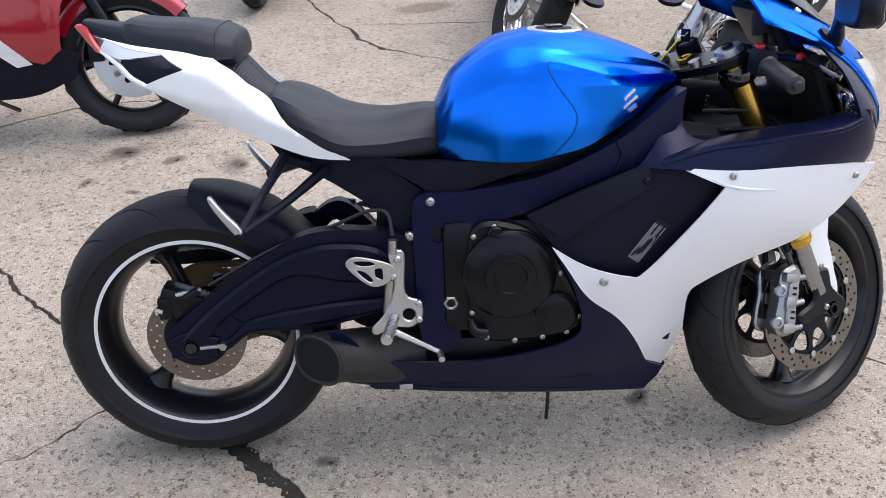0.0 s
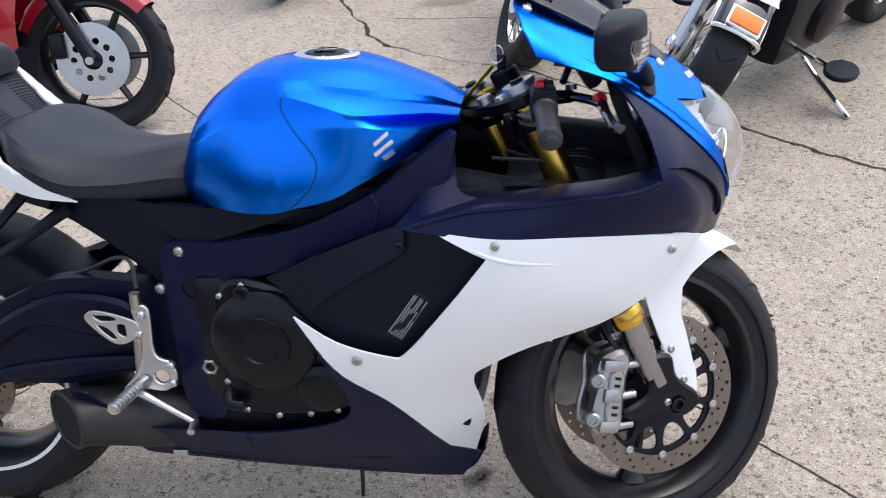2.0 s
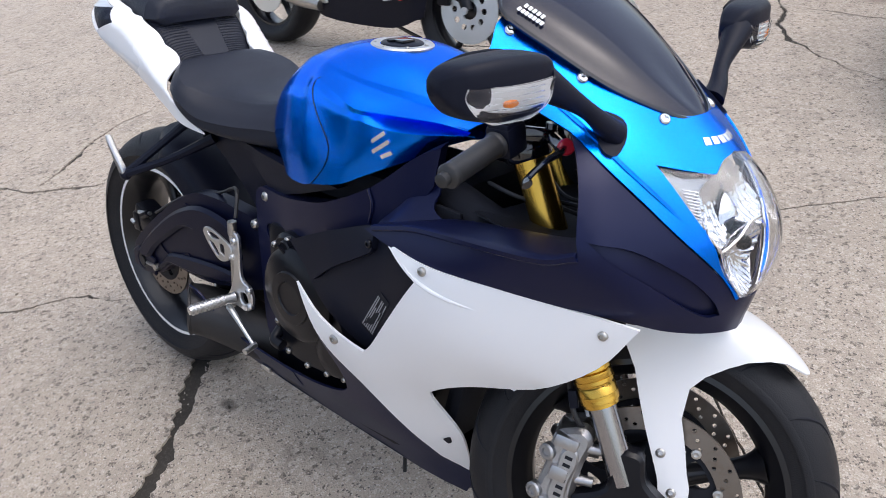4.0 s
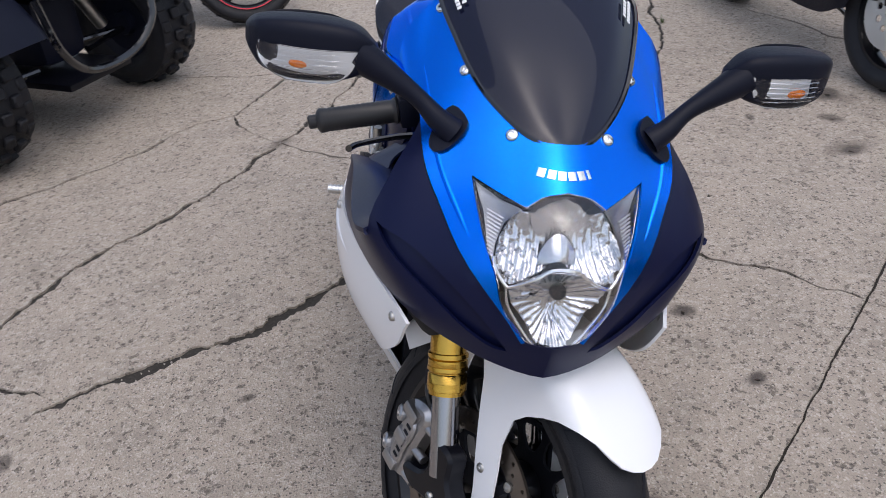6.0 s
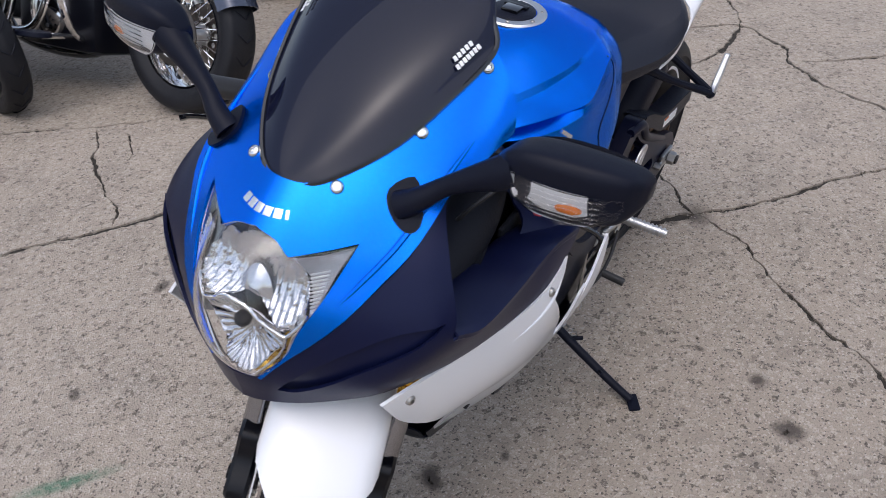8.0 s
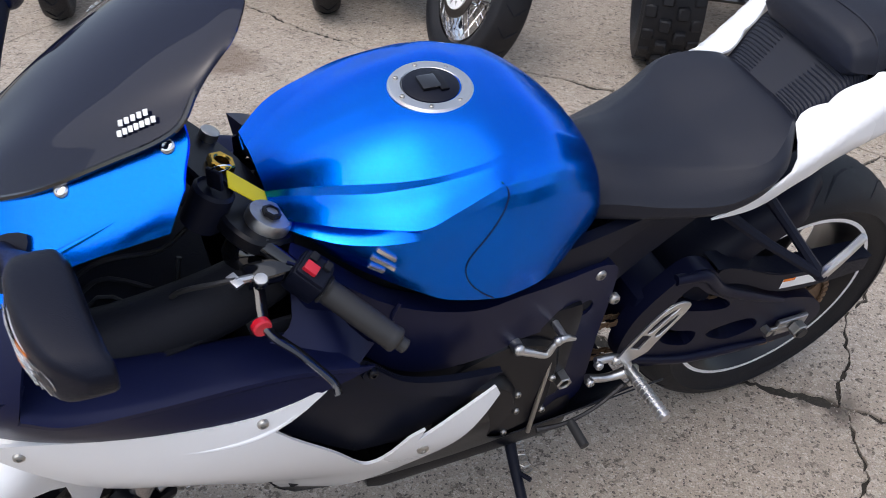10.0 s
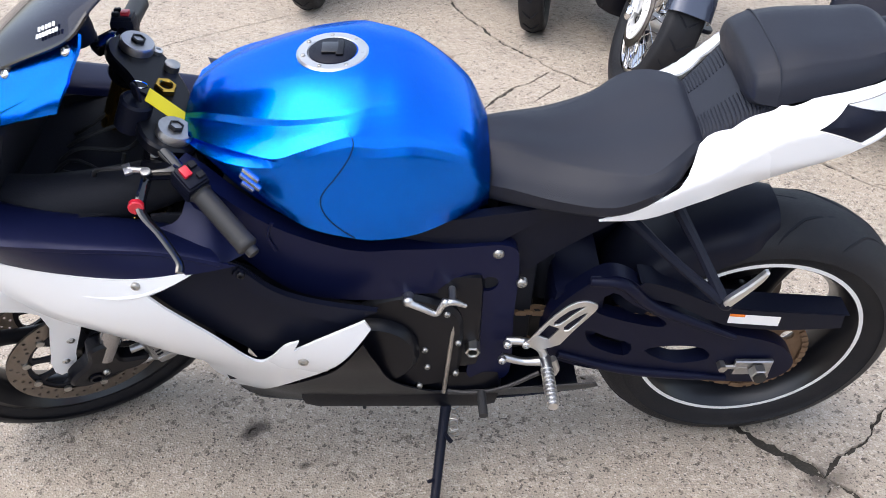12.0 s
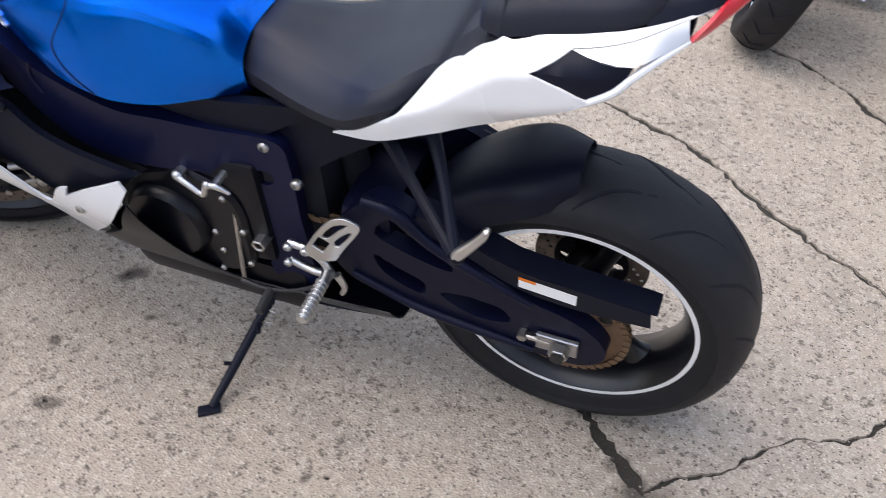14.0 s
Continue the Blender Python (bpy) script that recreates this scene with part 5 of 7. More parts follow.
part("swingarm_face", plate(outline2([(-.020, .335), (.045, .398), (.135, .466), (.215, .512), (.300, .538), (.400, .530), (.440, .500), (.440, .445), (.34, .452), (.235, .470), (.150, .425), (.075, .372), (.03, .330)], (0, 7), 4), -.126, -.142, (), 0.008), "arm", arm)
part("swingarm_face", plate(outline2([(.055, .312), (.095, .342), (.135, .374), (.225, .392), (.32, .404), (.42, .410), (.44, .388), (.36, .372), (.26, .356), (.175, .350), (.128, .346), (.085, .318)], (0, 5, 6), 4), -.126, -.139, (), 0.006), "arm", arm)
part("swingarm_boss", plate(outline2([(-.044, .292), (.055, .288), (.062, .335), (-.010, .350), (-.044, .332)], (0, 1, 2, 4), 3), -.128, -.136, [ring(0.020, 20, (0, .315))], 0.003), "arm", arm)
SWL = outline2([(-.076, .322), (-.045, .362), (.0, .385), (.074, .408), (.168, .457), (.237, .499), (.270, .540), (.305, .562), (.340, .560), (.385, .520), (.425, .46), (.435, .38), (.393, .325), (.28, .288), (.161, .268), (.05, .258), (-.029, .258), (-.07, .285)], (), 4)
SWH = outline2([(.352, .418), (.308, .397), (.258, .374), (.268, .340), (.335, .372)], (), 3)
SWH3 = outline2([(.315, .520), (.275, .490), (.205, .442), (.215, .425), (.290, .445), (.345, .475)], (), 3)
SWH2 = outline2([(.230, .356), (.175, .370), (.115, .362), (.098, .330), (.165, .318)], (), 3)
part("swingarm", flip_y(skin(SWL, lambda x, z: Vector((x, -0.125, z)), 0.034, (SWH, SWH2, SWH3), 0.03)), "arm", bike, "dark navy swingarm with three cutouts")
part("swingarm_brace", tube([(.36, .122, .548), (.30, .127, .545), (.245, .127, .492), (.165, .127, .448), (.06, .127, .398)], [0.010, 0.012, 0.011, 0.010, 0.006], 10, 24), "arm", bike)
part("swingarm_brace", tube([(.40, .127, .350), (.28, .128, .305), (.16, .128, .285), (.05, .128, .272)], [0.008, 0.010, 0.010, 0.006], 10, 20), "arm", bike)
part("swingarm_bridge", rbox((0.37, 0, 0.44), (0.10, 0.22, 0.13), 0.02), "arm", bike)
part("axle", lathe([(0.0125, -0.138), (0.0125, 0.165)], RA, (0, 1, 0), 20), "exhaust", bike)
part("axle_nut", plate(ring(0.018, 6, (0, .315)), .140, .160, [ring(0.009, 16, (0, .315))], 0.002), "steel", bike, "steel axle nut")
part("axle_washer", plate(outline2([(-.03, .295), (.045, .295), (.045, .335), (-.03, .335)], (0, 1, 2, 3), 2), .128, .138, (), 0.002), "cast", bike)
both("chain_adjuster", join(tube([(.02, -.135, .315), (.075, -.135, .318)], 0.005, 8), plate(ring(0.009, 6, (.07, .318)), -.126, -.144)), "steel")
part("axle_plate", plate(outline2([(-.035, .29), (.03, .29), (.03, .34), (-.035, .34)], (0, 1, 2, 3), 2), -.125, -.134, [ring(0.014, 16, RA[::2])], 0.002), "engine", bike)
# rear brake
cal = part("rear_caliper", join(rbox((-0.015, -.085, .405), (0.10, 0.055, 0.065), 0.012, (0, 20, 0)), rbox((-0.05, -.10, .40), (0.03, 0.03, 0.05), 0.006), tube([(0.0, -.12, .43), (0.03, -.12, .445)], 0.009, 8)), "engine", bike, "black rear brake caliper")
part("caliper_pins", join(tube([(-.02, -.118, .435), (.035, -.118, .445)], 0.005, 8), tube([(-.07, -.115, .40), (-.055, -.115, .395)], 0.005, 8)), "alu", cal)
# chain, sprocket, guard
teeth = []
for k in range(45 * 4):
    a = 2 * math.pi * k / 180
    teeth.append(Vector((0.105 + (0.005 if k % 4 < 2 else 0), 0)) .x * Vector((math.cos(a), math.sin(a))) + Vector((0, .315)))
part("rear_sprocket", plate(teeth, .085, .091, [ring(0.055, 30, (0, .315))] + [ring(0.014, 10, (0.078 * math.cos(k * 1.2566), .315 + 0.078 * math.sin(k * 1.2566))) for k in range(5)]), "chain", rear_wheel, "rusty rear sprocket", 30)
links, n0 = [], 0
loop = []
for k in range(40):
    a = math.pi / 2 + math.pi * k / 40 * 1.02
    loop.append((0.107 * math.cos(a), .315 + .107 * math.sin(a)))
x1, z1, r1 = 0.50, .395, .04
for k in range(31):
    f = k / 31
    loop.append((0.107 * math.cos(math.pi * 1.5) + f * (x1 - 0.0), .315 - .107 + f * (z1 - r1 - .208)))
for k in range(14):
    a = -math.pi / 2 + math.pi * k / 14
    loop.append((x1 + r1 * math.cos(a), z1 + r1 * math.sin(a)))
for k in range(31):
    f = k / 31
    loop.append((x1 - f * x1, z1 + r1 + f * (.422 - z1 - r1)))
for i, p in enumerate(loop):
    q = loop[(i + 1) % len(loop)]
    d = Vector((q[0] - p[0], 0, q[1] - p[1]))
    if d.length < 1e-4:
        continue
    m = Vector((p[0], 0, p[1])) + d * 0.5
    ang = -math.degrees(math.atan2(d.z, d.x))
    for yy in ((.082, .094) if i % 2 else (.079, .097)):
        links.append(rbox((m.x, yy, m.z), (d.length * 1.25, 0.002, 0.012), 0.0, (0, ang, 0)))
part("drive_chain", join(*links), "chain", bike, "rusty drive chain")
GU = outline2([(.26, .545), (.197, .525), (.096, .478), (-.05, .462), (-.136, .455), (-.14, .42), (-.02, .415), (.088, .430), (.192, .486), (.26, .51)], (4, 5), 3)
guard = part("chain_guard", join(plate(GU, .120, .124), plate(outline2([(.26, .545), (.197, .527), (.096, .480), (-.05, .464), (-.136, .457), (-.136, .453), (-.05, .460), (.096, .475), (.197, .521), (.26, .539)], (), 2), .075, .122)), "plastic", bike, "black chain guard")
part("guard_sticker", plate(outline2([(.085, .462), (-.015, .452), (-.015, .427), (.085, .437)], (0, 1, 2, 3), 2), .1242, .1248), "letter", guard, "white warning sticker")
part("sticker_mark", plate(outline2([(.085, .463), (.055, .460), (.055, .453), (.085, .456)], (0, 1, 2, 3), 2), .1249, .1253), "orange", guard)
# hugger
rows = []
for a in range(0, 13):
    w = radians(87 - a * 5.2)
    r = 0.336
    hw = 0.088 if a > 2 else 0.050 + 0.016 * a
    rows.append([Vector((RA[0] + (r - d) * math.cos(w), y, RA[2] + (r - d) * math.sin(w))) for y, d in ((-hw - 0.008, 0.050 + 0.004 * min(a, 5)), (-hw, 0.022), (-hw * 0.6, 0.004), (0, 0), (hw * 0.6, 0.004), (hw, 0.022), (hw + 0.008, 0.050 + 0.004 * min(a, 5)))])
part("rear_hugger", thicken(loft(rows, 30, 20), 0.003), "plastic", bike, "black plastic rear tyre hugger", 50)
part("shock", join(tube([(0.42, 0.0, .40), (0.45, 0.0, .62)], 0.028, 12), tube([(0.40, 0, .36), (0.42, 0, .41)], 0.016, 10)), "dark", bike)

# pillion footrest hangers
for sg in (-1, 1):
    f1 = join(tube([(.240, sg * .092, .722), (.20, sg * .150, .668), (.158, sg * .222, .606)], [0.012, 0.009, 0.010], 8, 8), tube([(.320, sg * .095, .692), (.240, sg * .158, .642), (.160, sg * .224, .604)], [0.013, 0.009, 0.010], 8, 8), tube([(.240, sg * .092, .715), (.290, sg * .094, .700)], 0.012, 8),
              ball((.153, sg * .225, .600), (0.013, 0.013, 0.013), 6))
    hang = part("footrest_hanger", f1, "plastic", bike, "black pillion footrest bracket")
    g = plate(outline2([(.152, .598), (.138, .612), (.108, .658), (.101, .680), (.108, .682), (.128, .652), (.160, .612)], (4,), 3), 0, 0.014, (), 0.003)
    part("folding_peg", ([Vector((v.x, sg * (.222 + v.y), v.z)) for v in g[0]], g[1]), "alu", hang, "folded aluminium pillion peg")

# exhaust on the right
SIL = [((.62, -.03, .225), (-1, 0, 0), .045, .045), ((.50, -.055, .238), (-1, -.15, .05), .052, .058), ((.42, -.085, .252), (-.9, -.35, .08), .060, .062), ((.350, -.120, .270), (-.75, -.6, .08), .064, .058), ((.300, -.150, .284), (-.64, -.76, .06), .066, .056), ((.276, -.172, .290), (-.60, -.80, .05), .066, .054)]


def oval(c, n, a, b, seg=24):
    n = Vector(n).normalized()
    e1 = n.cross(Vector((0, 0, 1))).normalized()
    e2 = e1.cross(n)
    return [Vector(c) + e1 * a * math.copysign(abs(math.cos(t)) ** 0.85, math.cos(t)) + e2 * b * math.copysign(abs(math.sin(t)) ** 0.85, math.sin(t)) for t in [2 * math.pi * k / seg for k in range(seg)]]


exh = part("silencer", loft([oval(*q) for q in SIL], 30, 40, True), "exhaust", bike, "short grey metal silencer", 60)
c0, n0_, a0_, b0_ = SIL[-1]
part("silencer_lip", tube([*oval(c0, n0_, a0_ - 0.002, b0_ - 0.002, 36), oval(c0, n0_, a0_ - 0.002, b0_ - 0.002, 36)[0]], 0.005, 6), "exhaust", exh)
nd = Vector(n0_).normalized()
part("silencer_bore", loft([oval(Vector(c0) - nd * d, n0_, a0_ * k, b0_ * k) for d, k in ((-0.001, 0.93), (0.012, 0.86), (0.035, 0.82), (0.08, 0.70))], 12, 36, True, True), "dark", exh)
part("heat_shield", skin(outline2([(.30, .362), (.34, .352), (.391, .275), (.42, .262), (.62, .255), (.62, .21), (.42, .20), (.36, .24)], (0, 4, 5), 3), fair(-0.002), 0.004, (), 0.03), "navy", exh)
part("exhaust_clamp", rbox((.46, -.105, .178), (0.03, 0.01, 0.014), 0.002), "alu", exh)

# rear sets
def rear_set(sg):
    yy = sg * 0.150
    HEEL = outline2([(.350, .507), (.375, .518), (.44, .500), (.452, .478), (.43, .455), (.398, .452), (.36, .485)], (), 4)
    hh = [outline2([(.367, .508), (.40, .507), (.41, .499), (.38, .497)], (), 2), outline2([(.37, .488), (.39, .483), (.405, .464), (.395, .462)], (), 2), outline2([(.41, .49), (.425, .49), (.425, .465), (.41, .472)], (0, 2), 2)]
    PL = outline2([(.440, .520), (.472, .520), (.470, .43), (.50, .41), (.505, .375), (.480, .350), (.44, .352), (.405, .335), (.395, .35), (.425, .385), (.447, .44), (.446, .48)], (), 4)
    ph = [ring(0.014, 14, (.476, .380))]
    hang = part("rearset", plate(PL, yy, yy + sg * 0.010, ph, 0.0025), "alu", bike, "machined aluminium footrest hanger")
    part("heel_guard", plate(HEEL, yy + sg * 0.010, yy + sg * 0.015, hh, 0.001), "alu", hang, "slotted aluminium heel guard")
    for x, z in ((.498, .405), (.497, .368), (.458, .508), (.447, .470)):
        part("rearset_bolt", screw((x, yy + sg * 0.010, z), (0, sg, 0), 0.008, 0.006), "alu", hang)
    peg = part("foot_peg", tube([(.445, yy + sg * 0.012, .375), (.428, yy + sg * 0.115, .372)], [0.011, 0.0095], 12), "alu", hang, "knurled aluminium foot peg")
    for k in range(9):
        p = Vector((.445, yy + sg * 0.012, .375)).lerp(Vector((.428, yy + sg * 0.115, .372)), 0.25 + k * 0.085)
        part("peg_ring", lathe([(0.0125, -0.002), (0.0125, 0.002)], p, (-0.16, sg, -0.03), 12), "alu", peg)
    return hang
rs = rear_set(-1)
part("brake_pedal", join(tube([(.435, -.172, .352), (.48, -.178, .330), (.535, -.185, .302)], [0.008, 0.006, 0.005], 8), tube([(.537, -.180, .300), (.541, -.212, .296)], 0.007, 10)), "alu", rs, "aluminium brake pedal")
part("master_cylinder", tube([(.44, -.148, .46), (.43, -.145, .38)], 0.011, 10), "steel", rs)
part("hose_union", tube([(.45, -.155, .55), (.448, -.155, .52)], 0.010, 10), "steel", rs)
part("push_rod", tube([(.43, -.145, .38), (.42, -.15, .34)], 0.005, 8), "steel", rs)
part("brake_hose", tube([(.45, -.145, .555), (.44, -.13, .60), (.40, -.11, .60), (.33, -.10, .57), (.2, -.115, .53), (.05, -.11, .45)], 0.004, 6, 30), "hose", rs)
ls = part("rearset", join(tube([(.512, .152, .372), (.470, .154, .360), (.430, .158, .366)], [0.009, 0.008, 0.011], 10, 10), tube([(.507, .152, .420), (.470, .154, .418), (.440, .156, .398), (.428, .158, .366)], [0.008, 0.008, 0.008, 0.010], 10, 14), tube([(.415, .158, .372), (.404, .158, .340), (.412, .158, .318)], [0.008, 0.006, 0.005], 8, 8)), "alu", bike, "machined aluminium footrest hanger")
LHG = [(.362, .537), (.350, .520), (.384, .463), (.407, .421), (.440, .408), (.475, .417), (.441, .478), (.410, .520), (.385, .538)]
part("heel_guard", plate(outline2(LHG, (3, 5), 4), .160, .165, [outline2([(.372, .526), (.400, .514), (.425, .482), (.414, .478), (.392, .505)], (), 2), outline2([(.365, .510), (.385, .495), (.405, .470), (.396, .462)], (), 2), outline2([(.433, .476), (.450, .447), (.430, .436), (.412, .466)], (0, 1, 2, 3), 2)], 0.001), "alu", ls, "slotted aluminium heel guard")
for x, z in ((.505, .418), (.512, .372), (.470, .418), (.430, .366)):
    part("rearset_bolt", screw((x, .162, z), (0, 1, 0), 0.008, 0.006), "alu", ls)
peg = part("foot_peg", tube([(.430, .160, .376), (.427, .275, .378)], [0.011, 0.0095], 12), "alu", ls, "knurled aluminium foot peg")
for k in range(9):
    part("peg_ring", lathe([(0.0125, -0.002), (0.0125, 0.002)], Vector((.430, .160, .376)).lerp(Vector((.427, .275, .378)), 0.25 + k * 0.085), (0, 1, 0), 12), "alu", peg)
lever = part("shift_lever", tube([(.44, .170, .345), (.50, .182, .318), (.56, .186, .304), (.615, .180, .300)], [0.005, 0.004, 0.004, 0.006], 8, 14), "exhaust", ls, "dark steel gear lever")
part("lever_rubber", tube([(.550, .186, .304), (.548, .238, .300)], 0.009, 12), "hose", lever, "black rubber toe peg")
part("shift_rod", tube([(.605, .152, .490), (.622, .166, .280)], 0.0045, 8), "steel", ls)

# engine covers
COV = outline2([(.615, .565), (.664, .582), (.745, .550), (.804, .462), (.848, .356), (.818, .322), (.721, .308), (.632, .316), (.603, .384), (.600, .487)], (), 5)
clutch = part("clutch_cover", plate(COV, -.120, -.170, (), 0.008), "engine", bike, "black clutch cover")
part("cover_dome", lathe([(0.098, -0.01), (0.098, 0.012), (0.088, 0.022), (0.055, 0.026), (0.053, 0.030), (0.035, 0.031), (0.033, 0.028), (1e-6, 0.027)], (.690, -.168, .468), (0, -1, 0), 56), "engine", clutch)
part("cover_dome", lathe([(0.046, -0.01), (0.046, 0.012), (0.038, 0.018), (0.018, 0.019), (1e-6, 0.017)], (.79, -.168, .375), (0, -1, 0), 36), "engine", clutch)
part("oil_cap", join(lathe([(0.016, 0), (0.016, 0.010), (0.013, 0.013), (1e-6, 0.013)], (.662, -.170, .560), (0, -1, 0), 18), rbox((.662, -.186, .560), (0.022, 0.008, 0.005), 0.001, (0, 30, 0))), "engine", clutch)
for x, z in ((.617, .553), (.66, .574), (.737, .546), (.797, .463), (.836, .362), (.812, .327), (.76, .318), (.70, .313), (.640, .323), (.610, .382), (.608, .486), (.613, .43)):
    part("cover_bolt", screw((x, -.170, z), (0, -1, 0), 0.0065, 0.006), "steel", clutch)
part("water_pipe", tube([(.61, -.165, .36), (.615, -.185, .345), (.64, -.185, .34)], 0.012, 10, 8), "engine", clutch)
COVL = outline2([(.744, .535), (.68, .545), (.60, .50), (.588, .40), (.600, .32), (.66, .285), (.77, .30), (.85, .345), (.86, .42), (.81, .50)], (), 5)
gen = part("alternator_cover", plate(COVL, .110, .158, (), 0.008), "engine", bike, "black alternator cover")
part("cover_dome", lathe([(0.085, -0.01), (0.085, 0.012), (0.075, 0.024), (0.03, 0.026), (1e-6, 0.024)], (.755, .156, .405), (0, 1, 0), 48), "engine", gen)
part("sprocket_cover", plate(outline2([(.50, .46), (.59, .475), (.61, .36), (.57, .30), (.505, .33)], (), 4), .08, .112, (), 0.006), "engine", bike, "black sprocket cover")
for x, z in ((.86, .42), (.85, .345), (.77, .30), (.67, .292), (.60, .33), (.597, .42), (.62, .50), (.69, .535), (.80, .505), (.655, .35), (.66, .40)):
    part("cover_bolt", screw((x, .158, z), (0, 1, 0), 0.0065, 0.006), "steel", gen)
part("clutch_arm", join(tube([(.690, .172, .547), (.664, .176, .535), (.640, .178, .524), (.629, .178, .546), (.612, .176, .552), (.588, .172, .537)], [0.008, 0.007, 0.006, 0.006, 0.007, 0.004], 10, 24), ball((.690, .170, .547), (0.011, 0.010, 0.011), 8), ball((.625, .178, .552), (0.008, 0.008, 0.009), 8), tube([(.690, .12, .547), (.690, .172, .547)], 0.010, 10), tube([(.612, .10, .552), (.612, .176, .552)], 0.007, 8)), "alu", gen, "bare aluminium clutch release arm")

# side stand
stand = part("side_stand", tube([(.605, .080, .185), (.618, .140, .155), (.636, .270, .102), (.645, .345, .076)], [0.014, 0.011, 0.010, 0.009], 10, 14), "plastic", bike, "black side stand, folded out")
part("stand_foot", rbox((.648, .352, .0735), (0.046, 0.026, 0.007), 0.003, (LEAN, 0, 35)), "plastic", stand)
part("stand_tang", tube([(.622, .165, .145), (.605, .195, .150)], 0.005, 8), "plastic", stand)
part("stand_stop", tube([(.634, .255, .108), (.652, .268, .118)], 0.004, 8), "plastic", stand)
part("stand_spring", tube([(.60 + .012 * math.cos(k * 1.3), .09 + k * 0.0022 + .010 * math.sin(k * 1.3), .175 - k * 0.0009) for k in range(40)], 0.0016, 5), "steel", stand)
part("stand_bracket", rbox((.60, .075, .185), (0.06, 0.06, 0.05), 0.008), "engine", bike)
part("drain_hose", tube([(.80, 0.0, .13), (.80, 0.002, .06), (.797, .004, .006)], 0.0045, 8, 8), "hose", bike, "black drain hose hanging to the ground")

# front fork, brakes, mudguard
FD = Vector((-0.415, 0, 0.91)).normalized()
def fork_p(z):
    return 1.328 + (0.365 - z) * 0.445
for sg in (-1, 1):
    y = sg * 0.108
    P = lambda z: Vector((fork_p(z), y, z))
    leg = part("fork_leg", st(join(tube([P(.875), P(.60)], 0.0265, 20))), "gold", bike, "gold anodised fork tube")
    part("fork_seal", st(lathe([(0.027, -0.03), (0.031, -0.028), (0.031, -0.004), (0.028, 0.0), (0.031, 0.004), (0.031, 0.02), (0.027, 0.024)], P(.487), FD, 24)), "gold", leg)
    part("fork_collar", st(tube([P(.60), P(.455)], 0.0285, 20)), "gold", leg)
    for z in (.512, .493, .470):
        part("collar_ring", st(lathe([(0.0282, -0.004), (0.0318, -0.003), (0.0318, 0.003), (0.0282, 0.004)], P(z), FD, 24)), "gold", leg)
    part("fork_slider", st(tube([P(.47), P(.335)], 0.0225, 24)), "slider", leg, "bare steel fork slider")
    foot = outline2([(1.318, .385), (1.362, .388), (1.375, .345), (1.415, .310), (1.418, .285), (1.385, .268), (1.35, .285), (1.30, .275), (1.270, .285), (1.268, .300), (1.315, .325)], (), 4)
    part("fork_foot", st(plate(foot, sg * 0.090, sg * 0.128, [ring(0.011, 14, (FA[0], FA[2]))], 0.006)), "engine", leg, "black cast fork foot")
    part("axle_end", st(lathe([(0.013, 0), (0.013, sg * 0.132), (0.009, sg * 0.133), (0.009, sg * 0.125), (1e-6, sg * 0.125)], FA, (0, 1, 0), 20)), "engine", leg)
    part("pinch_bolt", st(screw((1.350, sg * 0.128, .303), (0, sg, 0), 0.007, 0.006)), "steel", leg)
    CALP = outline2([(1.234, .402), (1.270, .410), (1.286, .390), (1.276, .352), (1.270, .318), (1.266, .280), (1.256, .258), (1.226, .256), (1.206, .272), (1.208, .304), (1.220, .345), (1.222, .382)], (), 4)
    c2 = part("brake_caliper", st(plate(CALP, sg * 0.082, sg * 0.122, (), 0.008)), "cast", leg, "grey cast brake caliper with raised bars")
    part("caliper_inner", st(plate(CALP, sg * 0.046, sg * 0.060, (), 0.004)), "cast", c2)
    for x, z, w, h in ((1.246, .386, .040, .022), (1.240, .332, .030, .026), (1.232, .276, .038, .022)):
        part("caliper_bridge", st(rbox((x, sg * 0.092, z), (w, 0.078, h), 0.006, (0, 12, 0))), "cast", c2)
    part("caliper_face", st(plate(outline2([(1.242, .372), (1.262, .376), (1.268, .355), (1.258, .318), (1.254, .285), (1.236, .280), (1.226, .296), (1.234, .335)], (), 3), sg * 0.120, sg * 0.128, (), 0.003)), "cast", c2)
    for x, z in ((1.222, .362), (1.209, .292)):
        part("caliper_piston", st(lathe([(0.014, 0), (0.014, 0.012), (0.011, 0.015), (0.007, 0.015), (0.006, 0.011), (1e-6, 0.011)], (x, sg * 0.112, z), (-0.5, sg, 0), 18)), "cast", c2)
    for x, z in ((1.292, .378), (1.276, .268), (1.284, .322)):
        part("caliper_bolt", st(tube([(x - 0.022, sg * 0.110, z), (x + 0.010, sg * 0.110, z)], 0.0085, 12)), "cast", c2)
    for k in range(6):
        part("mark_bar", st(rbox((1.2530 - 0.0020 * k, sg * 0.1285, .362 - k * 0.0130), (0.012, 0.0014, 0.0055), 0.0005, (0, 14, 0))), "dark", c2)
    part("brake_hose", st(tube([(1.275, sg * 0.10, .395), (1.25, sg * 0.112, .43), (1.235, sg * 0.10, .47), (1.21, sg * 0.07, .55)], 0.0045, 6, 16)), "hose", leg)
    part("hose_clip", st(rbox((1.245, sg * 0.112, .455), (0.014, 0.012, 0.03), 0.003, (0, -15, 0))), "plastic", leg)
GR = 0.320


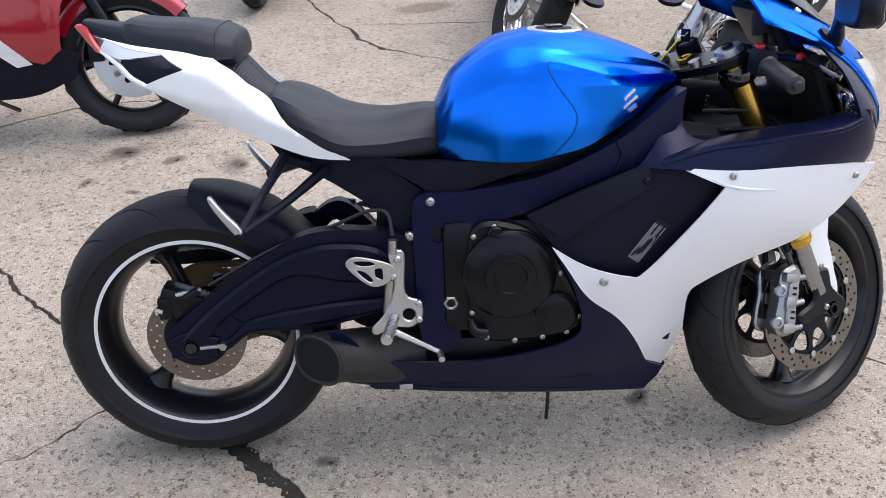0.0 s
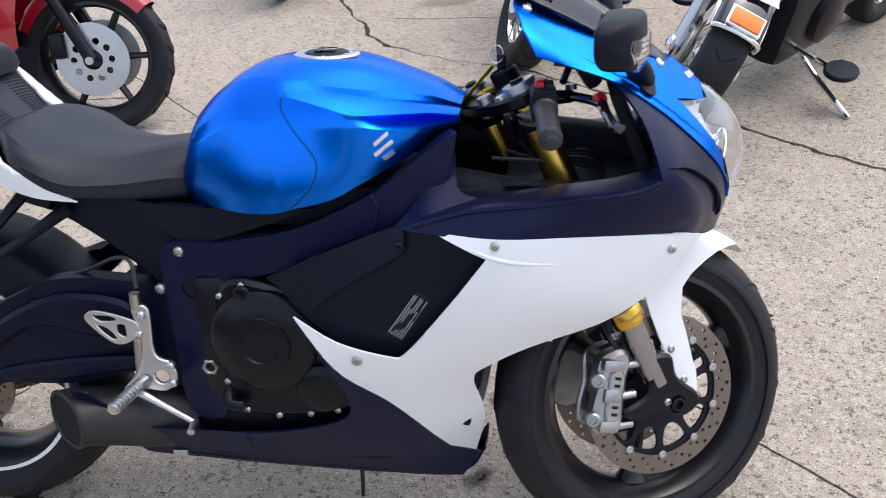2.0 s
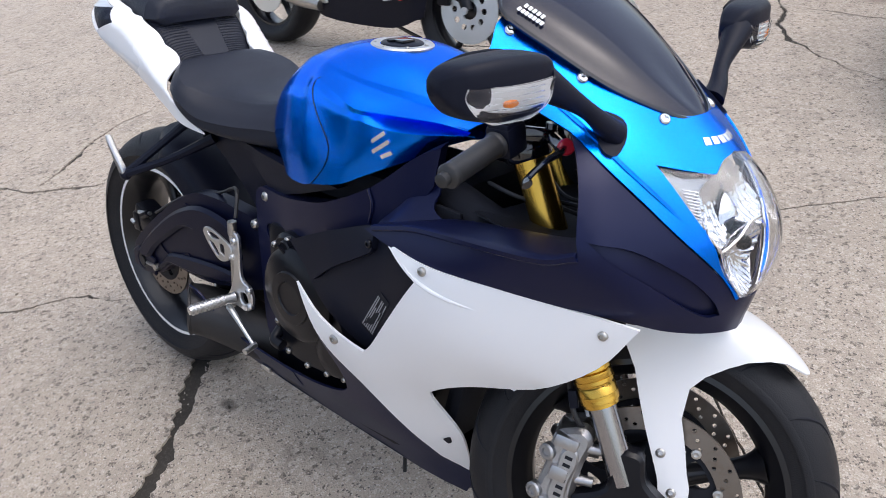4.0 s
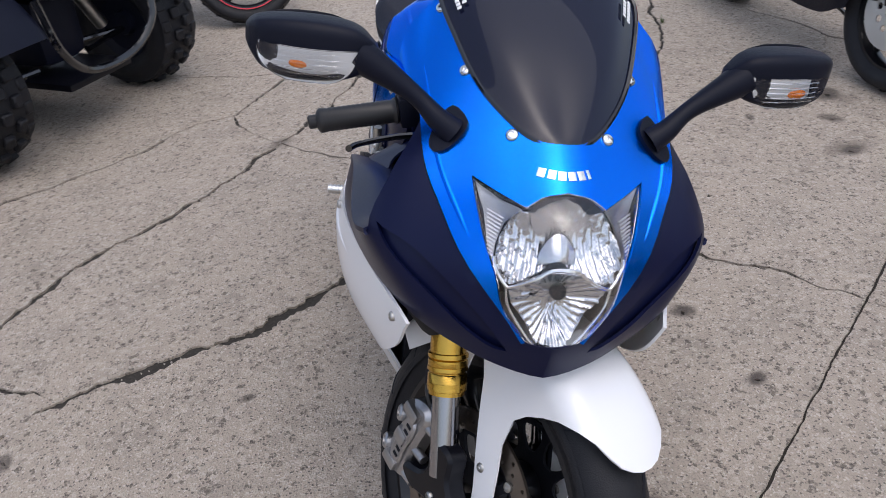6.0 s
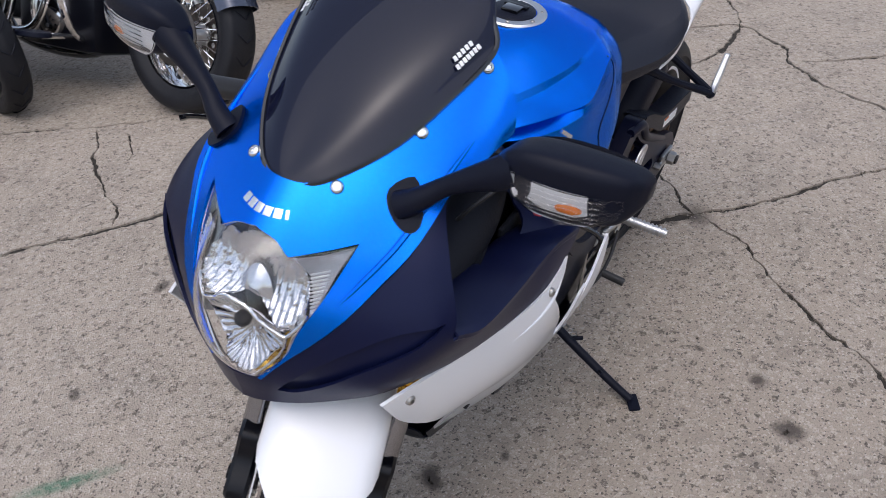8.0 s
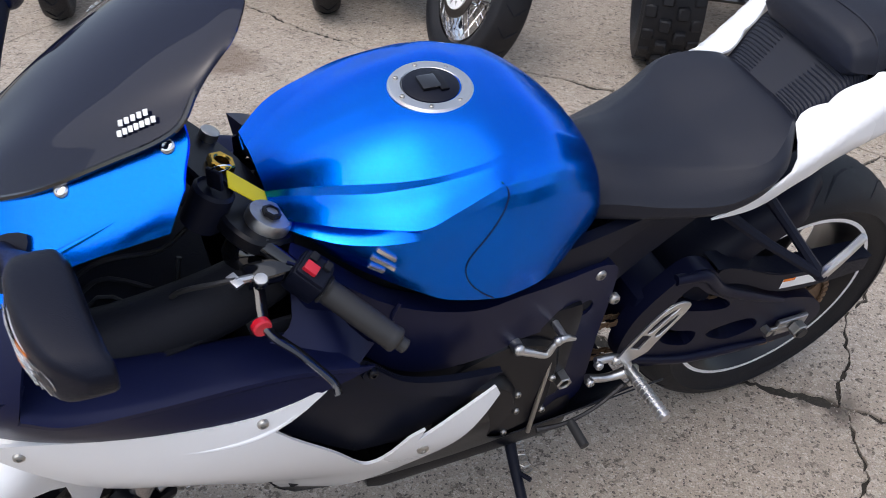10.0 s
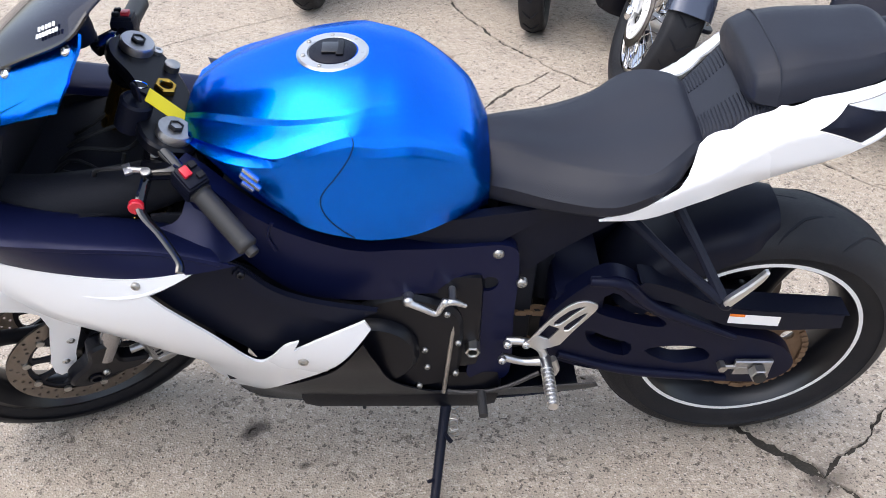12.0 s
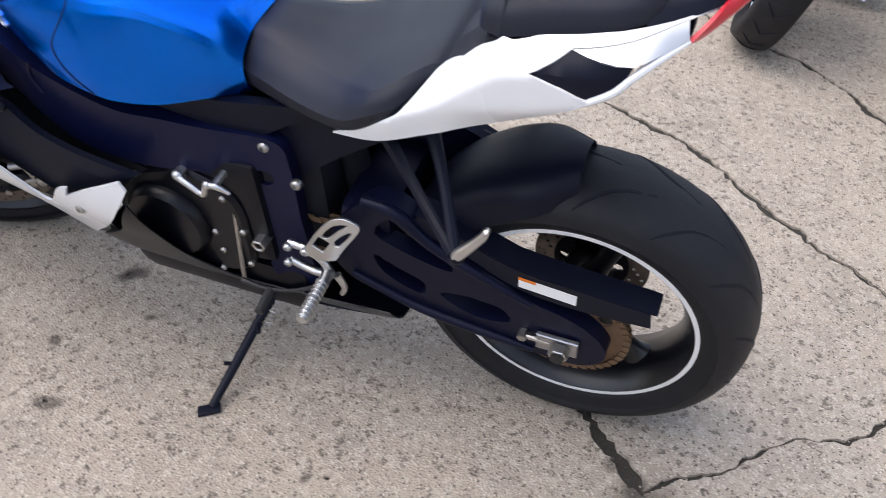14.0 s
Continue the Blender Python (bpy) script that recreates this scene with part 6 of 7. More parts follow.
def guard_at(u, v):
    """The mudguard: u along its arc, v across it from the middle and down its sides."""
    a, q, sg = u / GR, abs(v), (1 if v >= 0 else -1)
    if q < 0.052:
        y, d = q, 1.5 * q * q
    elif q < 0.099:
        t = (q - 0.052) / 0.03
        y, d = 0.052 + 0.03 * math.sin(t), 0.004 + 0.03 * (1 - math.cos(t))
    else:
        y, d = 0.082 + 0.06 * max(0, 0.14 - q) * (q - 0.099) / 0.04, 0.034 + q - 0.099
    r = GR + 0.010 * math.sin(max(0, min(1, (a - 0.85) / 1.7)) * math.pi) - d
    return Vector((FA[0] + r * math.cos(a), sg * y, FA[2] + r * math.sin(a)))


def guard_uv(x, z):
    a, r = math.atan2(z - FA[2], x - FA[0]), math.hypot(x - FA[0], z - FA[2])
    return Vector((a * GR, GR - r + 0.065))


edge_run = [Vector((radians(a) * GR, v)) for a, v in ((48, 0.0), (48.5, .018), (50, .036), (53, .052), (57, .066), (61, .082), (66, .104), (70, .128), (75, .158))]
ARM = [(1.412, .490), (1.408, .440), (1.424, .385), (1.440, .335), (1.442, .296), (1.434, .280), (1.418, .282), (1.398, .308), (1.380, .355), (1.362, .405), (1.345, .455), (1.330, .505), (1.312, .540), (1.295, .535), (1.292, .490), (1.291, .445), (1.284, .415), (1.270, .415), (1.256, .450), (1.238, .485), (1.215, .510)]
for p, q in zip(ARM, ARM[1:]):
    edge_run += [guard_uv(p[0] + (q[0] - p[0]) * f / 4, p[1] + (q[1] - p[1]) * f / 4) for f in range(4)]
edge_run += [Vector((radians(a) * GR, v)) for a, v in ((148, .120), (151, .07), (153, .03), (154, 0.0))]
guard_line = edge_run + [Vector((p.x, -p.y)) for p in reversed(edge_run[1:-1])]
fend = part("front_mudguard", st(skin(guard_line, guard_at, 0.003, (), 0.013)), "white", bike, "white front mudguard with fork arms", 40)
for sg in (-1, 1):
    for x, z in ((1.388, .385), (1.414, .322), (1.277, .430)):
        part("mudguard_screw", st(screw((x, sg * 0.083, z), (0, sg, 0), 0.008, 0.005)), "steel", fend)

# yokes, bars, controls
part("lower_yoke", st(rbox((1.225, 0, .655), (0.07, 0.27, 0.045), 0.012, (0, -23, 0))), "engine", bike, "black lower yoke")
TY = outline2([(-.020, -.142), (.035, -.135), (.050, -.09), (.030, -.03), (.030, .03), (.050, .09), (.035, .135), (-.020, .142), (-.045, .10), (-.060, .03), (-.060, -.03), (-.045, -.10)], (), 4)
g = plate(TY, 0, 0.022, (), 0.004)
YK = Matrix.Translation((1.112, 0, .852)) @ Matrix.Rotation(-RAKE, 4, "Y")
g = ([YK @ Vector((v.x, v.z, v.y)) for v in g[0]], g[1])
yoke = part("top_yoke", st(g), "engine", bike, "black top yoke")
for sg in (-1, 1):
    c = Vector((fork_p(.878), sg * .108, .878))
    part("fork_cap", st(lathe([(0.029, -0.012), (0.029, 0.004), (0.027, 0.008), (0.010, 0.008), (0.009, 0.012), (1e-6, 0.012)], c, FD, 24)), "cast", yoke, "grey aluminium fork top cap")
    part("cap_socket", st(lathe([(0.0125, 0.0075), (0.0125, 0.0135), (0.009, 0.0145), (0.0085, 0.009), (1e-6, 0.009)], c, FD, 6)), "engine", yoke)
    part("yoke_bolt", st(move(lathe([(0.0085, 0), (0.0085, 0.006), (0.006, 0.008), (0.004, 0.008), (0.0035, 0.004), (1e-6, 0.004)], (0, 0, 0), (0, 0, 1), 14), YK @ Matrix.Translation((-0.034, sg * 0.098, 0.022)))), "alu", yoke)
part("stem_nut", st(move(plate(ring(0.019, 6), 0, 0.012, [ring(0.010, 16)], 0.002), YK @ Matrix.Translation((-0.018, 0, 0.022)) @ Matrix.Rotation(radians(90), 4, "X"))), "gold", yoke, "pale gold stem nut")
ign = part("ignition_lock", st(move(lathe([(0.026, -0.02), (0.026, 0.030), (0.022, 0.034), (0.020, 0.030), (1e-6, 0.030)], (0.035, 0.0, 0.0), (0, 0, 1), 28), YK @ Matrix.Translation((0.010, 0.052, 0.01)))), "plastic", bike, "black ignition lock with key")
kp = STEER @ YK @ Vector((0.045, 0.052, 0.045))
part("key_head", rbox(kp + Vector((0, 0, 0.012)), (0.006, 0.022, 0.028), 0.004, (0, 0, 40)), "plastic", ign)
part("key_ring", tube([kp + Vector((0.012 * math.cos(t) - 0.008, 0.016 * math.sin(t) * 0.7, 0.026 + 0.014 * math.sin(t))) for t in [2 * math.pi * k / 20 for k in range(21)]], 0.0011, 5), "chrome", ign)
tag = rbox((0, 0, 0), (0.080, 0.026, 0.002), 0.0008)
TAGX = Vector((-0.056, -0.007, -0.062)).normalized()
TAGZ = TAGX.cross(Vector((0.45, 1, 0.10))).normalized()
TAGM = Matrix.Translation((1.066, 0.060, 0.876)) @ Matrix((TAGX, TAGZ.cross(TAGX), TAGZ)).transposed().to_4x4()
part("key_tag", move(tag, TAGM), "yellow", ign, "yellow paper key tag")
part("yoke_button", st(move(lathe([(0.013, 0), (0.013, 0.014), (0.010, 0.016), (1e-6, 0.015)], (0, 0, 0), (0, 0, 1), 18), YK @ Matrix.Translation((-0.045, -0.055, 0.02)))), "steel", yoke)

for sg in (-1, 1):
    a, b = Vector((1.128, sg * .130, .872)), Vector((1.055, sg * .318, .797))
    d = (b - a).normalized()
    bar = part("handlebar", st(join(tube([a, b - d * 0.01], 0.011, 14), lathe([(0.034, -0.018), (0.037, -0.012), (0.037, 0.012), (0.034, 0.018)], Vector((fork_p(.83), sg * .108, .83)), FD, 24))), "gloss_black", bike, "black clip-on handlebar")
    gp = [(0.018, 0), (0.020, 0.003), (0.017, 0.006)] + [(0.0165 + 0.0008 * (k % 2), 0.010 + k * 0.0035) for k in range(28)] + [(0.018, 0.112), (0.016, 0.115), (0.010, 0.118), (0.010, 0.128), (0.007, 0.130), (1e-6, 0.130)]
    part("grip", st(lathe(gp, b - d * 0.125, d, 24)), "hose", bar, "black rubber grip")
    sw = b - d * 0.148
    box_m = Matrix.Translation(sw) @ d.to_track_quat("Y", "Z").to_matrix().to_4x4()
    part("switch_box", st(move(join(rbox((0, 0, 0.0), (0.042, 0.046, 0.046), 0.008), rbox((0.0, 0.0, 0.018), (0.036, 0.04, 0.02), 0.005)), box_m)), "plastic", bar, "black switch box with a red switch")
    part("red_switch", st(move(rbox((0.006, -0.006, 0.030), (0.014, 0.018, 0.010), 0.002), box_m)), "red", bar)
    for k in range(2):
        part("switch_key", st(move(rbox((-0.010, 0.010 - 0.02 * k, 0.030), (0.012, 0.010, 0.008), 0.002), box_m)), "dark", bar)
    lev0 = a + d * 0.03 + Vector((0.035, 0, -0.004))
    perch = part("lever_perch", st(join(rbox(lev0 + Vector((-0.01, 0, 0)), (0.055, 0.028, 0.022), 0.006, (0, 0, -sg * 20)), lathe([(0.009, 0), (0.009, 0.008), (1e-6, 0.008)], lev0 + Vector((0.01, sg * 0.012, 0.010)), (0, 0, 1), 12))), "gloss_black", bar)
    part("pivot_bolt", st(lathe([(0.008, 0), (0.008, 0.004), (1e-6, 0.005)], lev0 + Vector((0.010, sg * 0.012, 0.016)), (0, 0, 1), 12)), "alu", perch)
    part("lever", st(tube([lev0 + Vector((0.012, sg * 0.012, 0)), lev0 + Vector((0.035, sg * 0.055, -0.012)), lev0 + Vector((0.022, sg * 0.10, -0.026)), lev0 + Vector((0.010, sg * 0.145, -0.044)), lev0 + Vector((0.014, sg * 0.162, -0.050))], [0.009, 0.009, 0.0075, 0.007, 0.008], 8, 24, 0.6)), "gloss_black", bar, "black control lever")
    part("lever_adjuster", st(lathe([(0.010, -0.006), (0.012, -0.004), (0.012, 0.004), (0.010, 0.006)], lev0 + Vector((0.040, sg * 0.05, -0.008)), (0.3, sg, 0.3), 12)), "red", bar, "red lever adjuster")
part("brake_reservoir", st(join(lathe([(0.026, -0.02), (0.028, 0), (0.028, 0.018), (0.024, 0.022), (1e-6, 0.022)], (1.185, -0.125, .925), (0.1, 0, 1), 24), tube([(1.185, -.125, .91), (1.16, -.145, .88)], 0.006, 8))), "plastic", bike, "black brake fluid reservoir")
part("clutch_cable", st(tube([(1.165, .155, .868), (1.20, .14, .87), (1.235, .10, .83), (1.22, .07, .72)], 0.0035, 6, 20)), "hose", bike)
part("cable_adjuster", st(join(tube([(1.165, .157, .868), (1.185, .150, .871)], 0.005, 8), rbox((1.186, .150, .872), (0.012, 0.02, 0.006), 0.001))), "alu", bike)
for k in range(5):
    y0 = -0.10 + 0.05 * k
    part("wiring", tube([(1.10 + 0.02 * k, y0, .78), (1.18, y0 * 1.2, .78 - 0.015 * k), (1.26, y0 * 0.6, .75), (1.32, y0, .70)], 0.0035, 6, 14), "hose", bike)
for sg, dz in ((-1, -0.055), (1, 0.0)):
    part("ram_air_duct", tube([(1.39, sg * .105, .735 + dz), (1.27, sg * .130, .742 + dz), (1.14, sg * .125, .762 + dz), (1.02, sg * .095, .785 + dz)], [0.040, 0.046, 0.044, 0.036], 14, 20), "dark", bike, "black ram air duct")
part("front_bulkhead", rbox((1.335, 0, .80), (0.02, 0.30, 0.20), 0.008, (0, -22, 0)), "dark", bike)
both("inner_liner", rbox((1.03, -.158, .690), (0.14, 0.008, 0.11), 0.003, (0, 0, -4)), "dark")
part("instrument_panel", join(rbox((1.245, 0, .935), (0.03, 0.19, 0.10), 0.015, (0, -32, 0))), "plastic", bike, "black instrument panel")
part("cockpit_tray", thicken(loft([[Vector((x, y, z + 0.02 * (y / w) ** 2)) for y in (-w, -w / 2, 0, w / 2, w)] for x, z, w in ((1.12, .73, .16), (1.22, .735, .19), (1.32, .72, .19), (1.40, .72, .15))], 12, 10), 0.003), "dark", bike, "dark inner cockpit tray")
both("scoop_tray", skin(outline2([(1.03, .700), (1.10, .690), (1.25, .705), (1.36, .725), (1.34, .760), (1.20, .738), (1.10, .722)], (), 4), lambda x, z: Vector((x, -(fair_w(x, min(z, 0.76)) - 0.055), z)), 0.004, (), 0.03), "dark")

# mirrors
for sg in (-1, 1):
    base = nose(0.003)(sg * 2.25, .912)
    stalk = [base, base + Vector((-0.004, sg * 0.022, 0.016)), Vector((1.322, sg * .19, .958)), Vector((1.306, sg * .262, 1.000))]
    mir = part("mirror", tube(stalk, [0.019, 0.015, 0.0125, 0.024], 14, 22), "plastic", bike, "black fairing mirror with built-in turn signal")
    part("mirror_base", nskin(outline2([(sg * 1.95, .925), (sg * 2.1, .905), (sg * 2.4, .888), (sg * 2.62, .893), (sg * 2.6, .915), (sg * 2.3, .935)], (), 3), 0.008, 0.007), "plastic", mir)
    SH = ((.236, 1.310, 1.288, 1.010, .988), (.258, 1.324, 1.276, 1.030, .974), (.29, 1.328, 1.268, 1.038, .965), (.34, 1.321, 1.262, 1.039, .963), (.378, 1.306, 1.255, 1.034, .970), (.394, 1.290, 1.252, 1.027, .984), (.402, 1.276, 1.254, 1.018, .998))
    rows = []
    for y, xf_, xb, zt, zb in SH:
        rows.append([Vector(((xf_ + xb) / 2 + (xf_ - xb) / 2 * math.copysign(abs(math.cos(t)) ** 0.45, math.cos(t)), sg * y, (zt + zb) / 2 + (zt - zb) / 2 * math.copysign(abs(math.sin(t)) ** 0.45, math.sin(t)))) for t in [2 * math.pi * k / 20 for k in range(20)]])
    part("mirror_shell", loft(rows, 30, 40, True, True), "plastic", mir, "black mirror housing", 60)
    fx = lambda y: cr([Num(q[1]) for q in SH], index_of(y, [q[0] for q in SH]))
    LN = []
    for f in (0, 0.33, 0.66, 1):
        row = []
        for y0, y1, z in ((.262, .384, 1.008), (.264, .386, .996), (.270, .380, .982), (.282, .366, .970), (.296, .350, .963)):
            y = y0 + (y1 - y0) * f
            row.append(Vector((float(fx(y)) + 0.003 - 1.6 * max(0, .985 - z) ** 1.3, sg * y, z)))
        LN.append(row)
    ln = part("signal_lens", thicken(loft(LN, 14, 14), 0.002), "lens", mir, "clear turn signal lens")
    ln.visible_shadow = False
    part("signal_reflector", move(thicken(loft(LN, 14, 14), 0.001), Matrix.Translation((-0.0022, 0, 0))), "silver", mir)
    part("signal_bulb", ball((1.3195, sg * .322, .988), (0.007, 0.026, 0.0085), 8), "orange", mir, "orange bulb")
    for k in range(5):
        z = .975 + .007 * k
        part("signal_rib", tube([Vector((float(fx(yy)) + 0.0045 - 1.6 * max(0, .985 - z) ** 1.3, sg * yy, z)) for yy in (.285, .31, .34, .365)], 0.0010, 5), "lens", mir)
    mg = part("mirror_glass", loft([[Vector((1.269 - 0.12 * (y - .3), sg * y, 1.010 + dz)) for dz in (-h, 0, h)] for y, h in ((.27, .020), (.30, .028), (.35, .028), (.385, .020))], 8, 6), "chrome", mir)

# lettering and emblems
def on_surface(surf, u, v, du, dv, lift=0.0006):
    """A pose lying on a surface: x along du, y along dv, z outwards."""
    c = surf(u, v)
    x = (surf(u + du[0], v + du[1]) - c).normalized()
    y = (surf(u + dv[0], v + dv[1]) - c).normalized()
    z = x.cross(y).normalized()
    y = z.cross(x)
    return Matrix.Translation(c + z * lift) @ Matrix((x, y, z)).transposed().to_4x4()


for k, w in enumerate((-0.0315, -0.0190, -0.0065, 0.0060, 0.0185, 0.0290)):
    part("nose_mark", move(rbox((0, 0, 0), (0.0105 if k < 5 else 0.0045, 0.0125, 0.0012), 0.0004), on_surface(nose(0.003), w / 0.066, .897, (0.02, 0), (0, 0.004), 0.0004)), "mark", bike, "silver badge bar on the nose")


def screen_at(u, v):
    m = 5 * u
    return cr([cr(r, v) for r in rows_ws], m)


rows_ws = [[Vector(p) for p in r] + [Vector((p[0], -p[1], p[2])) for p in r[-2::-1]] for r in WS]
for v0, sg in ((0.50, 1), (3.50, -1)):
    m1 = on_surface(screen_at, 0.66, v0, (-0.02 * sg, 0), (0, 0.02 * sg), 0.0)
    if m1.to_3x3().col[2].z < 0:
        m1 = m1 @ Matrix.Rotation(math.pi, 4, "Y")
    for j, ww in enumerate((0.040, 0.052)):
        for k in range(5 + j * 2):
            part("screen_mark", move(rbox((-ww * 0.4 + ww * 0.8 * k / (4.5 + 2 * j), 0.005 - 0.0095 * j, 0.0045), (0.0050, 0.0066, 0.0008), 0.0003, (0, 0, -12)), m1), "letter", screen, "white maker's mark on the screen")

# tank emblems: three slanting bars in a lozenge
tank_s = lambda x, z: Vector((x, -tank_y(x, z) - 0.0042, z))
for cx, cz, dx, dz in ((.9285, .8345, .0110, .0088), (.9315, .8185, .0145, .0108), (.9380, .8045, .0090, .0050)):
    c = Vector((cx, cz))
    bar = [c + Vector((a * dx - b * 0.0012, a * dz + b * 0.0030)) for a, b in ((-1, -1), (1, -1), (1, 1), (-1, 1))]
    both("tank_emblem", skin(bar, tank_s, 0.004, (), 0.006), "mark", "chrome slanted emblem bar", 40, tank)


# ---- the other vehicles in the yard ----
def tyre_prof(R, rim, W, flat=0.35):
    w = W / 2
    pr = spline([(rim, -w * 0.7, 0), (rim + (R - rim) * 0.4, -w, 0), (R - (R - rim) * 0.22, -w * 0.93, 0), (R - 0.008, -w * (0.35 + flat), 0), (R, 0, 0)], 14)
    return [(p.x, p.y) for p in pr] + [(p.x, -p.y) for p in pr[-2::-1]]


def plain_wheel(name, parent, c, R, W, rim, cast=0, wires=0, disc_col="disc", rim_col="rim", stripe="", flat=0.35, tread_n=0, turn=None, disc_r=0.145):
    """A wheel with tyre, rim, hub, cast or wire spokes and a brake disc."""
    xf = (lambda g: move(g, turn)) if turn is not None else (lambda g: g)
    c = Vector(c)
    hub = part(name, xf(lathe([(0.028, -0.07), (0.05, -0.055), (0.035, -0.02), (0.035, 0.02), (0.05, 0.055), (0.028, 0.07)], c, (0, 1, 0), 24)), "alu" if wires else "rim", parent)
    part("tyre", xf(lathe(tyre_prof(R, rim, W, flat), c, (0, 1, 0), 64, False, False)), "rubber", hub, "black rubber tyre")
    q = W * 0.34
    part("rim", xf(lathe([(rim + 0.004, -q), (rim - 0.01, -q), (rim - 0.022, -q * 0.5), (rim - 0.022, q * 0.5), (rim - 0.01, q), (rim + 0.004, q)], c, (0, 1, 0), 56, True)), rim_col, hub)
    for k in range(cast):
        a = 2 * math.pi * k / cast
        d = Vector((math.cos(a), 0, math.sin(a)))
        part("spoke", xf(tube([c + d * 0.03, c + d * (rim - 0.012)], [0.020, 0.014], 8, 0, 0.7)), rim_col, hub)
    for k in range(wires):
        a = 2 * math.pi * k / wires
        b = a + (0.55 if k % 2 else -0.55)
        sg = 1 if (k // 2) % 2 else -1
        part("wire_spoke", xf(tube([c + Vector((0.045 * math.cos(b), sg * 0.05, 0.045 * math.sin(b))), c + Vector(((rim - 0.015) * math.cos(a), 0, (rim - 0.015) * math.sin(a)))], 0.0022, 5)), "chrome", hub)
    if disc_col:
        hl = [ring(0.014, 8, (c.x + 0.075 * math.cos(k * 0.628), c.z + 0.075 * math.sin(k * 0.628))) for k in range(10)]
        hl = [[c.xz + (p - c.xz) * (disc_r / 0.145) for p in h] for h in hl]
        dd = plate(ring(disc_r, 48, (c.x, c.z)), -0.082, -0.077, [*hl, ring(0.04, 16, (c.x, c.z))])
        part("brake_disc", xf(dd), disc_col, hub, "round steel brake disc")
        part("brake_disc", xf(flip_y(dd)), disc_col, hub, "round steel brake disc")
    if stripe:
        for sg in (-1, 1):
            part("rim_stripe", xf(lathe([(rim - 0.002, sg * (q + 0.012)), (rim + 0.004, sg * (q + 0.012)), (rim + 0.004, sg * (q + 0.010)), (rim - 0.002, sg * (q + 0.010))], c, (0, 1, 0), 56, True)), stripe, hub)
    for k in range(tread_n):
        a = 2 * math.pi * k / tread_n
        for sg in (-1, 1):
            pts = [c + Vector((math.cos(a + 0.16 * f) * (R - 0.0005 - 0.035 * (0.78 * f) ** 2.4), sg * W * 0.39 * f, math.sin(a + 0.16 * f) * (R - 0.0005 - 0.035 * (0.78 * f) ** 2.4))) for f in (0.05, 0.3, 0.55, 0.8, 1.0)]
            part("tread_groove", xf(tube(pts, 0.004, 5)), "dark", hub)
    return hub


def arc_guard(c, R, a0, a1, w, drop, turn=None, n=12):
    rows = []
    for k in range(n):
        a = radians(a0 + (a1 - a0) * k / (n - 1))
        rows.append([Vector((c[0] + (R - d) * math.cos(a), y, c[2] + (R - d) * math.sin(a))) for y, d in ((-w, drop), (-w * 0.9, drop * 0.3), (-w * 0.5, 0.004), (0, 0), (w * 0.5, 0.004), (w * 0.9, drop * 0.3), (w, drop))])
    g = thicken(loft(rows, 24, 18), 0.003)
    return move(g, turn) if turn is not None else g


def steer_about(x0, rake, deg):
    return Matrix.Translation((x0, 0, 0)) @ Matrix.Rotation(radians(deg), 4, Vector((-math.sin(radians(rake)), 0, math.cos(radians(rake))))) @ Matrix.Translation((-x0, 0, 0))


